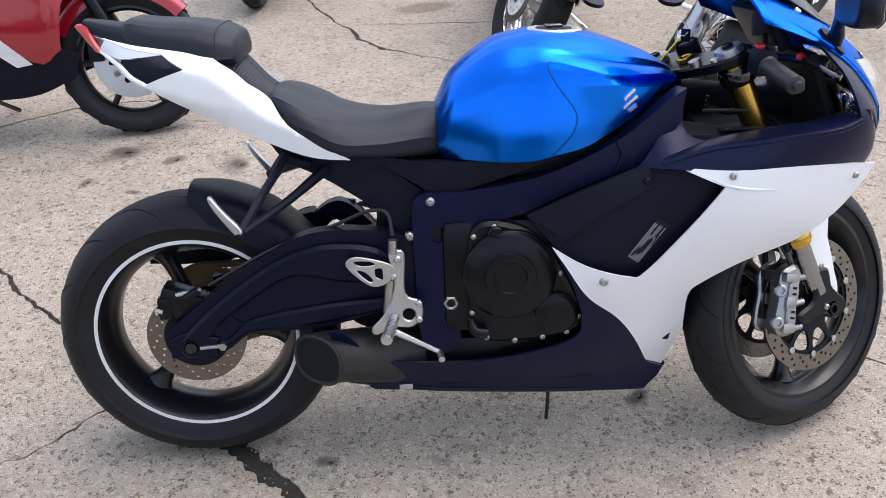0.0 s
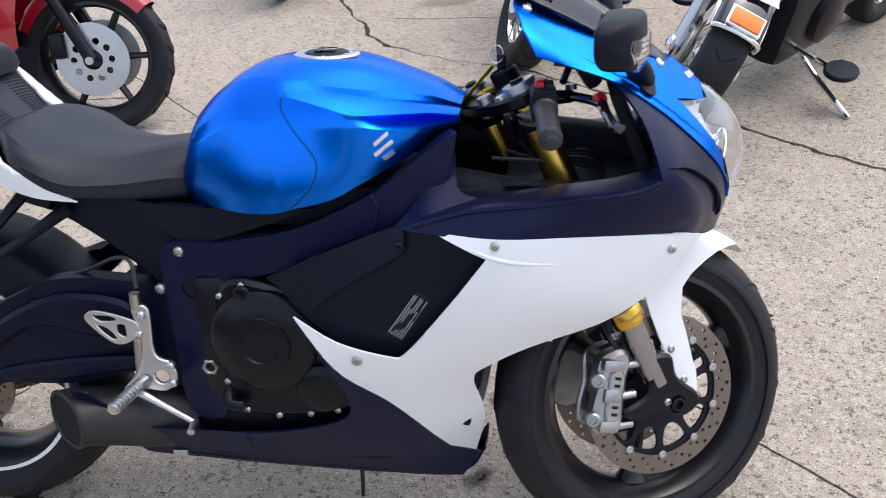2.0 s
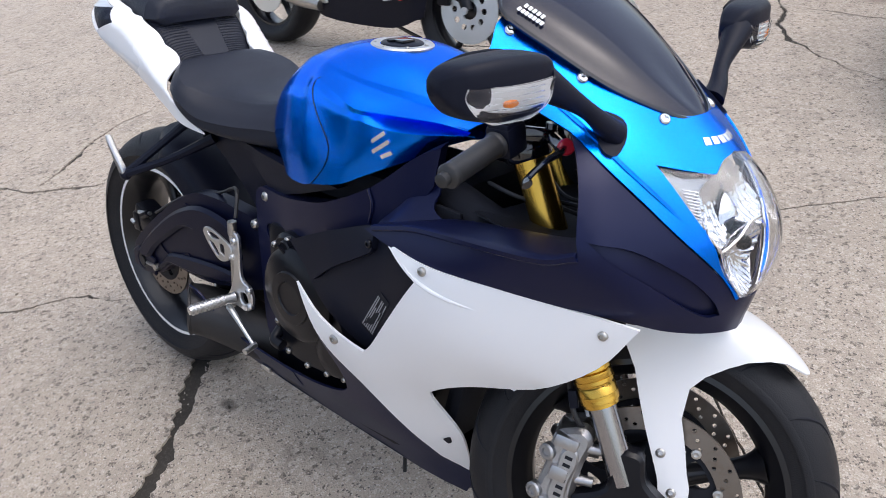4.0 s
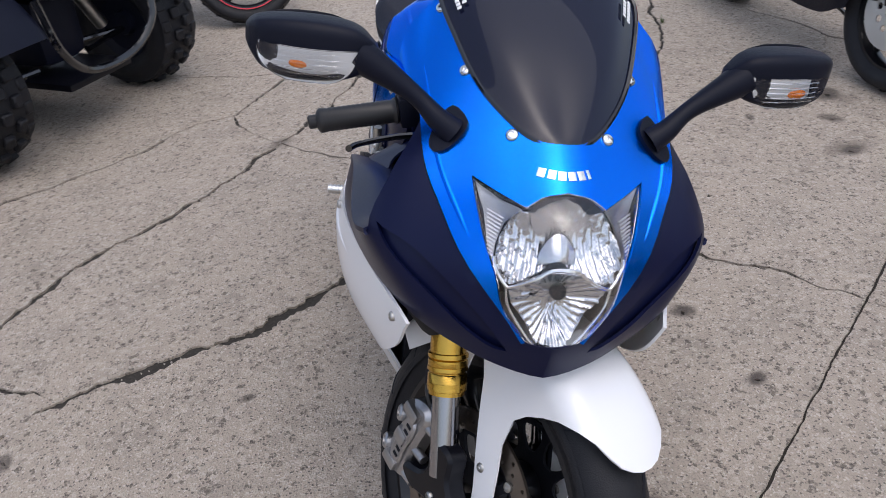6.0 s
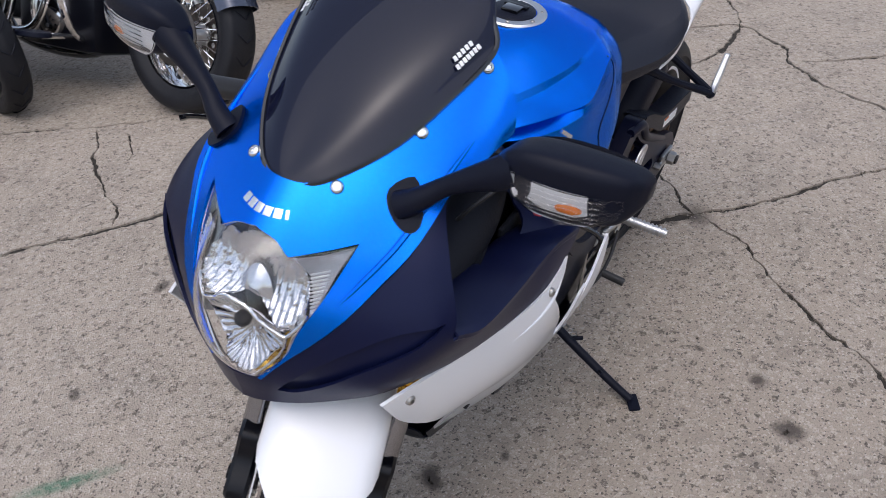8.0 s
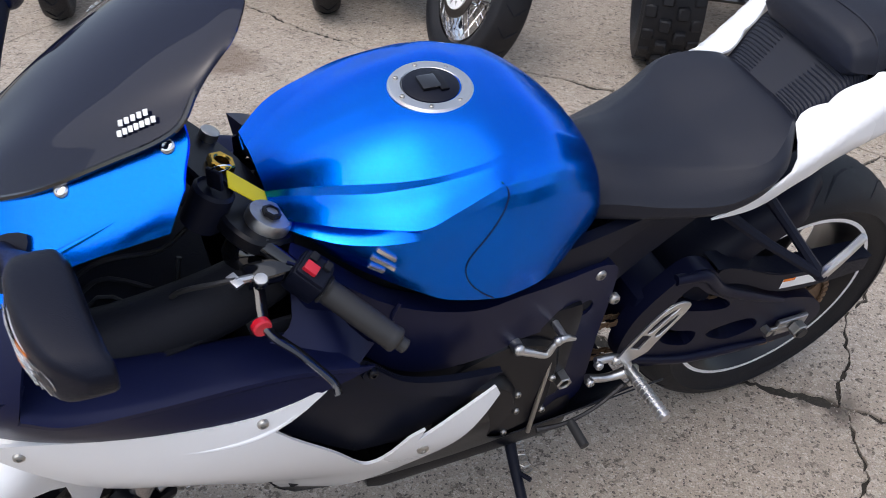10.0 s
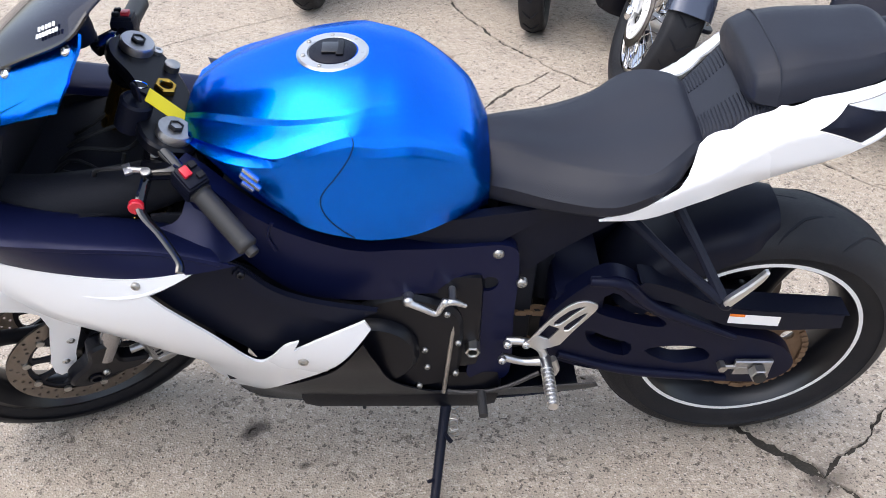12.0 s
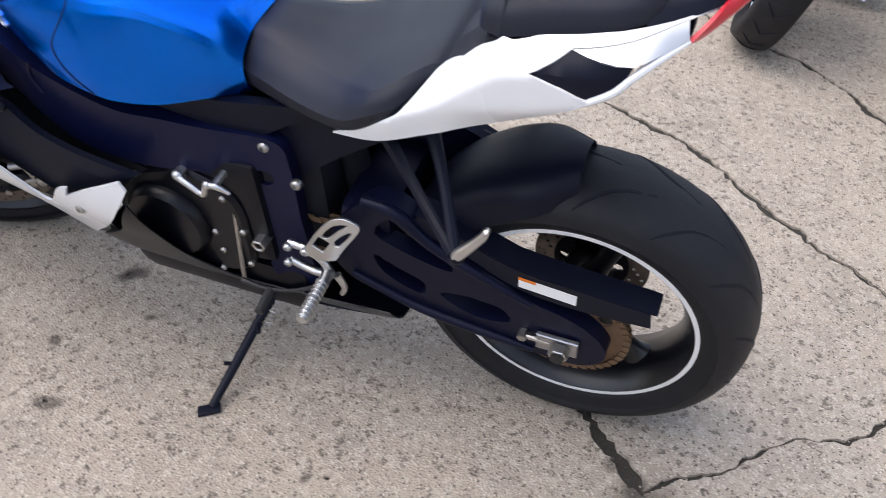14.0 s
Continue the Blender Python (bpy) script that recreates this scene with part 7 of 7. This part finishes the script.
def cruiser(label, x, y, heading, lean, steer, paint, guard_col, paper=False, wires=36, foot=(-0.52, 0.36)):
    """A chrome cruiser; its front tyre stands at (x, y)."""
    root = thing("cruiser_motorcycle", label, "motorcycle", Matrix.Translation((x, y, 0)) @ Matrix.Rotation(radians(heading), 4, "Z") @ Matrix.Rotation(radians(-lean), 4, "X"), "parked motorcycles")
    T = steer_about(0.12, 31, steer)
    R = 0.315
    up = Vector((-math.sin(radians(31)), 0, math.cos(radians(31))))
    fw = plain_wheel("front_wheel", root, (0, 0, R), R, 0.145, 0.215, 0, wires, "disc", "chrome", "", 0.3, 22, T, 0.125)
    for sg in (-1, 1):
        hl = [[Vector((0.072 * math.cos(a) + q * math.cos(b), R + 0.072 * math.sin(a) + q * math.sin(b))) for b, q in ((a, 0.014), (a + 2.3, 0.013), (a - 2.3, 0.013))] for a in [2 * math.pi * k / 11 for k in range(11)]]
        cr_ = plate(ring(0.094, 40, (0, R)), sg * 0.084, sg * 0.090, [*hl, ring(0.034, 20, (0, R))])
        part("disc_carrier", move(cr_, T), "tape" if not paper else "alu", fw, "pale disc carrier with cutouts")
    for sg in (-1, 1):
        b = Vector((0.0, sg * 0.105, R))
        leg = part("fork_leg", move(tube([b, b + up * 0.34], 0.027, 14), T), "alu", root, "polished fork leg")
        part("fork_tube", move(tube([b + up * 0.3, b + up * 0.72], 0.02, 14), T), "chrome", leg)
        part("axle_cap", move(ball(b + Vector((0, sg * 0.02, 0)), (0.03, 0.02, 0.03), 8), T), "chrome", leg)
        part("brake_caliper", move(rbox(b + Vector((-0.13, -sg * 0.015, 0.06)), (0.07, 0.05, 0.11), 0.012), T), "chrome", leg)
        part("fork_reflector", move(rbox(b + up * 0.36 + Vector((0, sg * 0.03, 0)), (0.012, 0.008, 0.09), 0.003, (0, -31, 0)), T), "orange", leg)
    gd = part("front_mudguard", arc_guard((0, 0, R), R + 0.026, 165, 52 if paper else 24, 0.085, 0.075, T), guard_col, root, "deep front mudguard")
    if paper:
        part("guard_trim", move(tube([Vector((math.cos(radians(50)) * (R + 0.028 - d), yy, R + math.sin(radians(50)) * (R + 0.028 - d))) for yy, d in ((-0.088, 0.075), (-0.075, 0.02), (0, 0), (0.075, 0.02), (0.088, 0.075))], 0.008, 8, 20), T), "chrome", gd)
    for sg in (-1, 1) if paper else ():
        part("guard_trim", move(tube([Vector((math.cos(radians(a)) * (R - 0.04), sg * 0.089, R + math.sin(radians(a)) * (R - 0.04))) for a in range(50, 166, 14)], 0.006, 6, 24), T), "chrome", gd)
    if paper:
        part("guard_frame", move(rbox((0.190, 0, R + 0.292), (0.014, 0.122, 0.072), 0.006, (0, -57, 0)), T), "chrome", gd)
        part("guard_reflector", move(rbox((0.193, 0, R + 0.297), (0.018, 0.105, 0.056), 0.005, (0, -57, 0)), T), "orange", gd, "orange mudguard reflector")
        part("paper_note", move(rbox((0.045, 0.02, R + 0.346), (0.002, 0.105, 0.13), 0.0005, (0, -83, 8)), T), "letter", gd, "white paper note")
    head = Vector((0, 0, R)) + up * 0.66 + Vector((0.06, 0, 0))
    part("headlamp", move(lathe([(0.02, -0.12), (0.07, -0.10), (0.088, -0.02), (0.09, 0.03), (0.08, 0.04), (1e-6, 0.045)], head, (1, 0, -0.1), 28), T), "chrome", root, "chrome headlamp")
    bar = Vector((0, 0, R)) + up * 0.78
    part("handlebar", move(tube([bar + Vector((-0.28, -0.42, 0.10)), bar + Vector((-0.18, -0.36, 0.12)), bar + Vector((0, -0.16, 0.10)), bar, bar + Vector((0, 0.16, 0.10)), bar + Vector((-0.18, 0.36, 0.12)), bar + Vector((-0.28, 0.42, 0.10))], 0.014, 8, 40), T), "chrome", root, "chrome handlebar")
    rx = -1.62
    rw = plain_wheel("rear_wheel", root, (rx, 0, R), R, 0.16, 0.215, 0, 28, "", "chrome")
    part("rear_mudguard", arc_guard((rx, 0, R), R + 0.05, 40, 175, 0.10, 0.10), paint, root, "painted rear mudguard")
    part("frame", join(tube([(-0.35, 0, 0.82), (-0.45, 0.0, 0.5), (-0.55, 0.0, 0.18), (-1.15, 0, 0.18), (-1.3, 0, 0.45)], 0.022, 10, 24), tube([(-0.36, 0, 0.86), (-0.9, 0, 0.78), (-1.35, 0, 0.55)], 0.022, 10, 16)), "gloss_black", root, "black tubular frame")
    for k, (cx, an) in enumerate(((-0.56, 22), (-0.82, -22))):
        cy = part("cylinder", join(*[lathe([(0.062 if j % 2 else 0.078, -0.006), (0.062 if j % 2 else 0.078, 0.006)], Vector((cx + math.sin(radians(an)) * (0.36 + j * 0.016) * 0 + math.sin(radians(an)) * j * 0.014, 0, 0.44 + j * 0.0135)), (math.sin(radians(an)), 0, math.cos(radians(an))), 20) for j in range(15)]), "engine", root, "finned black cylinder")
        part("rocker_cover", rbox((cx + math.sin(radians(an)) * 0.23, 0, 0.67), (0.15, 0.14, 0.06), 0.02, (0, an, 0)), "chrome", cy)
    case = part("crankcase", join(rbox((-0.68, 0, 0.33), (0.54, 0.28, 0.32), 0.06), rbox((-1.0, 0, 0.38), (0.28, 0.22, 0.24), 0.05), rbox((-0.46, 0, 0.45), (0.08, 0.24, 0.40), 0.02)), "engine", root, "black crankcase")
    for sg in (-1, 1):
        part("engine_cover", lathe([(0.11, 0), (0.105, 0.03), (0.07, 0.045), (1e-6, 0.05)], (-0.70, sg * 0.135, 0.33), (0, sg, 0), 28), "engine" if paper else "chrome", case, "round engine cover")
        fb = plate([Vector((-0.50 + 0.085 * math.cos(q), 0.06 * math.sin(q))) for q in [2 * math.pi * k / 24 for k in range(24)]], 0, 0.02, (), 0.004)
        part("footboard", ([Vector((v.x, sg * (0.35 + v.z), 0.245 + v.y)) for v in fb[0]], fb[1]), "plastic", root, "black oval footboard")
        part("foot_bracket", tube([(-0.56, sg * 0.05, 0.24), (-0.50, sg * 0.32, 0.245)], 0.012, 8), "chrome", root)
    if not paper:
        part("engine_guard", tube([(-0.46, -0.02, 0.75), (-0.42, -0.20, 0.66), (-0.40, -0.30, 0.46), (-0.44, -0.22, 0.28), (-0.54, -0.03, 0.20), (-0.54, 0.03, 0.20), (-0.44, 0.22, 0.28), (-0.40, 0.30, 0.46), (-0.42, 0.20, 0.66), (-0.46, 0.02, 0.75)], 0.014, 8, 60), "chrome", root, "chrome engine guard")
    part("air_cleaner", lathe([(0.09, 0), (0.09, 0.05), (0.075, 0.06), (1e-6, 0.06)], (-0.84, -0.10, 0.60), (0, -1, 0), 28), "chrome", root)
    for k in range(2):
        part("exhaust_pipe", tube([(-0.70 - 0.3 * k, -0.10, 0.55), (-0.66 - 0.26 * k, -0.17, 0.40), (-0.80 - 0.2 * k, -0.18, 0.24 - 0.0 * k), (-1.2, -0.18, 0.22 + 0.09 * k), (-1.9, -0.18, 0.24 + 0.10 * k)], [0.022, 0.022, 0.022, 0.04, 0.045], 12, 40), "chrome", root, "chrome exhaust pipe")
    rows = [[Vector((xx, sg2 * w * math.sin(t), z + h * math.cos(t))) for t, sg2 in [(2 * math.pi * k / 14, 1) for k in range(14)]] for xx, z, w, h in ((-0.32, 0.90, 0.02, 0.02), (-0.42, 0.90, 0.10, 0.07), (-0.62, 0.90, 0.155, 0.10), (-0.85, 0.87, 0.13, 0.08), (-0.98, 0.84, 0.04, 0.03))]
    part("fuel_tank", loft(rows, 24, 24, True, True), paint, root, "painted teardrop fuel tank")
    rows = [[Vector((xx, w * math.sin(t), z + h * math.cos(t))) for t in [2 * math.pi * k / 12 for k in range(12)]] for xx, z, w, h in ((-0.92, 0.76, 0.07, 0.03), (-1.05, 0.73, 0.16, 0.05), (-1.25, 0.72, 0.18, 0.06), (-1.42, 0.76, 0.15, 0.06), (-1.70, 0.78, 0.10, 0.04), (-1.78, 0.78, 0.05, 0.02))]
    part("seat", loft(rows, 24, 20, True, True), "seat", root, "black leather seat")
    sl = math.tan(radians(lean))
    part("side_stand", tube([(-0.62, 0.10, 0.22), (-0.60, 0.22, 0.15), (foot[0], foot[1], foot[1] * sl + 0.006)], 0.011, 8, 10), "chrome", root, "chrome side stand")
    return root


M["blue_deep"] = mat("deep_blue_paint", (0.006, 0.012, 0.16), 0.2, 0.3, 1.0, 0.05, 0.1, 10)
M["grey_paint"] = mat("grey_blue_paint", (0.055, 0.066, 0.10), 0.25, 0.4, 1.0, 0.06, 0.1, 10)
cruiser("deep blue cruiser motorcycle with chrome engine guard and forks", 1.02, 2.60, -100, 14, 22, "blue_deep", "gloss_black")
cruiser("black cruiser motorcycle with chrome forks and a paper note", 1.63, 1.87, -130, 14, 33, "gloss_black", "gloss_black", True, 36, (-0.46, 0.46))
cruiser("grey-blue cruiser motorcycle with wire-spoked front wheel", -0.17, -1.87, 88, 19, 1, "grey_paint", "grey_paint")


def sport(label, x, y, heading, lean, steer, c1, c2, stripe="", disc_col="disc"):
    """A faired sport motorcycle; its front tyre stands at (x, y)."""
    root = thing("sport_motorcycle", label, "motorcycle", Matrix.Translation((x, y, 0)) @ Matrix.Rotation(radians(heading), 4, "Z") @ Matrix.Rotation(radians(-lean), 4, "X"), "parked motorcycles")
    T = steer_about(0.10, 25, steer)
    R = 0.30
    up = Vector((-math.sin(radians(25)), 0, math.cos(radians(25))))
    plain_wheel("front_wheel", root, (0, 0, R), R, 0.115, 0.222, 6, 0, disc_col, "rim", stripe, 0.2, 20, T)
    for sg in (-1, 1):
        b = Vector((0, sg * 0.095, R))
        leg = part("fork_leg", move(tube([b, b + up * 0.30], 0.026, 14), T), "engine", root, "black fork leg")
        part("fork_tube", move(tube([b + up * 0.28, b + up * 0.62], 0.02, 12), T), "steel", leg)
        part("axle_nut", move(lathe([(0.016, 0), (0.016, 0.012), (1e-6, 0.012)], b + Vector((0, sg * 0.02, 0)), (0, sg, 0), 12), T), "alu", leg)
        part("brake_caliper", move(rbox(b + Vector((-0.125, -sg * 0.01, 0.06)), (0.06, 0.045, 0.10), 0.012), T), "engine", leg)
    part("front_mudguard", arc_guard((0, 0, R), R + 0.02, 155, 40, 0.07, 0.06, T), c1, root, "painted front mudguard")
    W2 = lambda x0, z0: 0.22 - 0.10 * max(0, (x0 + 0.25) / 0.35) - 0.12 * max(0, (0.45 - z0) / 0.4)
    sf = lambda off: (lambda x0, z0: Vector((x0, -(W2(x0, z0) + off), z0)))
    for sg in (-1, 1):
        fl = (lambda g: g) if sg < 0 else flip_y
        part("side_fairing", fl(skin(outline2([(-0.22, 0.38), (-0.34, 0.34), (-0.62, 0.62), (-0.62, 0.78), (-0.30, 0.88), (0.02, 0.86), (0.04, 0.72), (-0.16, 0.60)], (0, 2, 3), 4), sf(0), 0.005, (), 0.04)), c1, root, "painted side fairing")
        part("fairing_band", fl(skin(outline2([(-0.34, 0.33), (-0.40, 0.32), (-0.70, 0.60), (-0.70, 0.74), (-0.60, 0.76), (-0.60, 0.63)], (0, 1, 3, 4), 3), sf(0.004), 0.004, (), 0.04)), c2, root, "painted fairing band")
        part("belly_fairing", fl(skin(outline2([(-0.16, 0.36), (-0.20, 0.26), (-0.42, 0.19), (-0.86, 0.20), (-0.92, 0.30), (-0.60, 0.40), (-0.36, 0.42)], (0, 1, 4), 4), sf(-0.012), 0.005, (), 0.04)), "plastic", root, "black belly fairing")
        part("tail_panel", fl(skin(outline2([(-1.05, 0.76), (-1.30, 0.82), (-1.62, 0.95), (-1.64, 1.00), (-1.40, 0.96), (-1.12, 0.84)], (2, 3), 4), lambda x0, z0: Vector((x0, -0.12, z0)), 0.004, (), 0.04)), c2, root, "painted tail panel")
        hang = part("footrest_hanger", fl(plate(outline2([(-0.95, 0.46), (-0.90, 0.46), (-0.86, 0.32), (-0.80, 0.28), (-0.84, 0.27), (-0.91, 0.31)], (), 3), -0.16, -0.15, (), 0.002)), "alu", root, "aluminium footrest hanger")
        part("foot_peg", fl(tube([(-0.89, -0.15, 0.33), (-0.90, -0.25, 0.33)], 0.010, 8)), "alu", hang)
    part("engine", join(rbox((-0.62, 0, 0.42), (0.42, 0.26, 0.30), 0.05), rbox((-0.85, 0, 0.42), (0.2, 0.2, 0.22), 0.04)), "engine", root, "black engine")
    part("engine_cover", lathe([(0.095, 0), (0.09, 0.03), (0.05, 0.04), (1e-6, 0.042)], (-0.72, -0.13, 0.40), (0, -1, 0), 28), "engine", root)
    part("nose", loft([[Vector((xx, w * math.sin(t), z + h * math.cos(t))) for t in [2 * math.pi * k / 14 for k in range(14)]] for xx, z, w, h in ((0.14, 0.86, 0.03, 0.03), (0.08, 0.88, 0.11, 0.09), (-0.08, 0.92, 0.17, 0.12), (-0.25, 0.96, 0.18, 0.10))], 20, 24, True, True), c1, root, "painted nose fairing")
    rows = [[Vector((xx, w * math.sin(t), z + h * math.cos(t))) for t in [2 * math.pi * k / 14 for k in range(14)]] for xx, z, w, h in ((-0.38, 0.86, 0.05, 0.04), (-0.48, 0.88, 0.13, 0.08), (-0.66, 0.88, 0.16, 0.10), (-0.84, 0.82, 0.11, 0.07), (-0.92, 0.78, 0.05, 0.03))]
    part("fuel_tank", loft(rows, 24, 24, True, True), c1, root, "painted fuel tank")
    rows = [[Vector((xx, w * math.sin(t), z + h * math.cos(t))) for t in [2 * math.pi * k / 12 for k in range(12)]] for xx, z, w, h in ((-0.86, 0.79, 0.08, 0.03), (-1.0, 0.78, 0.13, 0.04), (-1.15, 0.80, 0.14, 0.04), (-1.30, 0.90, 0.11, 0.04), (-1.55, 0.98, 0.08, 0.03))]
    part("seat", loft(rows, 24, 20, True, True), "seat", root, "black seat")
    plain_wheel("rear_wheel", root, (-1.38, 0, R + 0.01), R + 0.01, 0.16, 0.22, 6, 0, disc_col, "rim", stripe, 0.3)
    part("swingarm", join(tube([(-0.85, -0.11, 0.38), (-1.38, -0.12, 0.31)], 0.028, 10), tube([(-0.85, 0.11, 0.38), (-1.38, 0.12, 0.31)], 0.028, 10)), "engine", root, "black swingarm")
    part("silencer", tube([(-0.85, -0.16, 0.26), (-1.05, -0.17, 0.30), (-1.45, -0.18, 0.42)], [0.03, 0.05, 0.05], 14, 16), "steel", root, "steel silencer")
    part("handlebar", move(tube([(-0.20, -0.34, 0.92), (-0.14, -0.12, 0.95), (-0.14, 0.12, 0.95), (-0.20, 0.34, 0.92)], 0.012, 8, 16), T), "gloss_black", root)
    sl = math.tan(radians(lean))
    part("side_stand", tube([(-0.70, 0.09, 0.20), (-0.66, 0.20, 0.12), (-0.62, 0.30, 0.30 * sl + 0.006)], 0.010, 8, 10), "gloss_black", root, "black side stand")
    return root


sport("red and black sport motorcycle with a pale brake disc", -0.64, 1.93, 2, 10, 8, "red_paint", "white", "", "alu")
sport("black sport motorcycle with a thin red rim stripe", -2.62, -0.66, 74, 10, 24, "gloss_black", "gloss_black", "red")
sport("black sport motorcycle parked behind the cruiser", 0.15, -2.66, 103, 10, -28, "gloss_black", "plastic")
sport("dark sport motorcycle at the edge of the yard", 1.25, -2.98, 96, 10, -16, "plastic", "gloss_black")
sport("dark sport motorcycle in the far row", -0.40, 3.78, -98, 10, 5, "gloss_black", "plastic")


def atv(x, y, heading):
    """A quad with knobbly tyres; x, y is the middle of its front axle."""
    root = thing("quad_bike", "black quad bike with large knobbly tyres", "quad bike", Matrix.Translation((x, y, 0)) @ Matrix.Rotation(radians(heading), 4, "Z"))
    for xx in (0, -1.25):
        for sg in (-1, 1):
            R, W = 0.30, 0.24
            c = Vector((xx, sg * 0.50, R))
            hub = part("wheel", lathe([(1e-4, -0.075), (0.05, -0.075), (0.06, -0.05), (0.13, -0.06), (0.155, -0.09), (0.155, 0.09), (0.13, 0.06), (0.06, 0.05), (0.05, 0.075), (1e-4, 0.075)], c, (0, 1, 0), 28), "plastic", root, "black steel wheel")
            part("tyre", lathe(tyre_prof(R - 0.018, 0.15, W, 0.5), c, (0, 1, 0), 48, False, False), "rubber", hub, "knobbly black tyre")
            for k in range(18):
                a = 2 * math.pi * k / 18
                for yy, off in ((-0.085, 0), (-0.03, 0.5), (0.03, 0), (0.085, 0.5)):
                    b = a + off * 2 * math.pi / 18
                    rr = R - 0.012 - (0.02 if abs(yy) > 0.05 else 0)
                    part("tread_block", rbox(c + Vector((rr * math.cos(b), yy, rr * math.sin(b))), (0.028, 0.045, 0.05), 0.006, (0, -math.degrees(b), 12 if yy > 0 else -12), 1), "rubber", hub)
    for sg in (-1, 1):
        part("front_mudguard", move(arc_guard((0, 0, 0.30), 0.42, 150, 25, 0.16, 0.05), Matrix.Translation((0, sg * 0.46, 0.02))), "plastic", root, "black plastic mudguard")
        part("rear_mudguard", move(arc_guard((-1.25, 0, 0.30), 0.42, 155, 30, 0.16, 0.05), Matrix.Translation((0, sg * 0.46, 0.02))), "plastic", root, "black plastic mudguard")
        part("front_arm", join(tube([(0.05, sg * 0.14, 0.28), (0.0, sg * 0.42, 0.28)], 0.014, 8), tube([(-0.12, sg * 0.14, 0.28), (0.0, sg * 0.42, 0.28)], 0.014, 8)), "gloss_black", root)
        part("shock", tube([(-0.03, sg * 0.34, 0.32), (-0.08, sg * 0.18, 0.66)], 0.03, 10), "steel", root)
        part("footwell", rbox((-0.62, sg * 0.32, 0.28), (0.50, 0.22, 0.03), 0.01), "plastic", root)
    part("bumper", tube([(0.32, -0.28, 0.62), (0.36, -0.26, 0.42), (0.34, -0.12, 0.30), (0.34, 0.12, 0.30), (0.36, 0.26, 0.42), (0.32, 0.28, 0.62)], 0.016, 8, 40), "gloss_black", root, "black tube bumper")
    part("body", join(rbox((-0.55, 0, 0.42), (1.3, 0.26, 0.30), 0.08), rbox((0.08, 0, 0.70), (0.50, 0.42, 0.26), 0.10)), "plastic", root, "black plastic body")
    part("skid_plate", rbox((-0.2, 0, 0.23), (0.9, 0.36, 0.03), 0.01), "engine", root)
    part("seat", rbox((-0.78, 0, 0.78), (0.80, 0.30, 0.14), 0.06), "seat", root, "black seat")
    part("cargo_rack", join(*[tube([(-0.15 + 0.09 * k, -0.34, 0.92), (-0.15 + 0.09 * k, 0.34, 0.92)], 0.010, 6) for k in range(6)], tube([(-0.15, -0.34, 0.92), (0.30, -0.34, 0.92)], 0.010, 6), tube([(-0.15, 0.34, 0.92), (0.30, 0.34, 0.92)], 0.010, 6)), "gloss_black", root, "black steel rack")
    part("handlebar", tube([(-0.42, -0.38, 1.02), (-0.30, -0.15, 1.02), (-0.28, 0, 0.96), (-0.30, 0.15, 1.02), (-0.42, 0.38, 1.02)], 0.012, 8, 20), "gloss_black", root)
    return root


atv(-1.42, -1.36, 59)
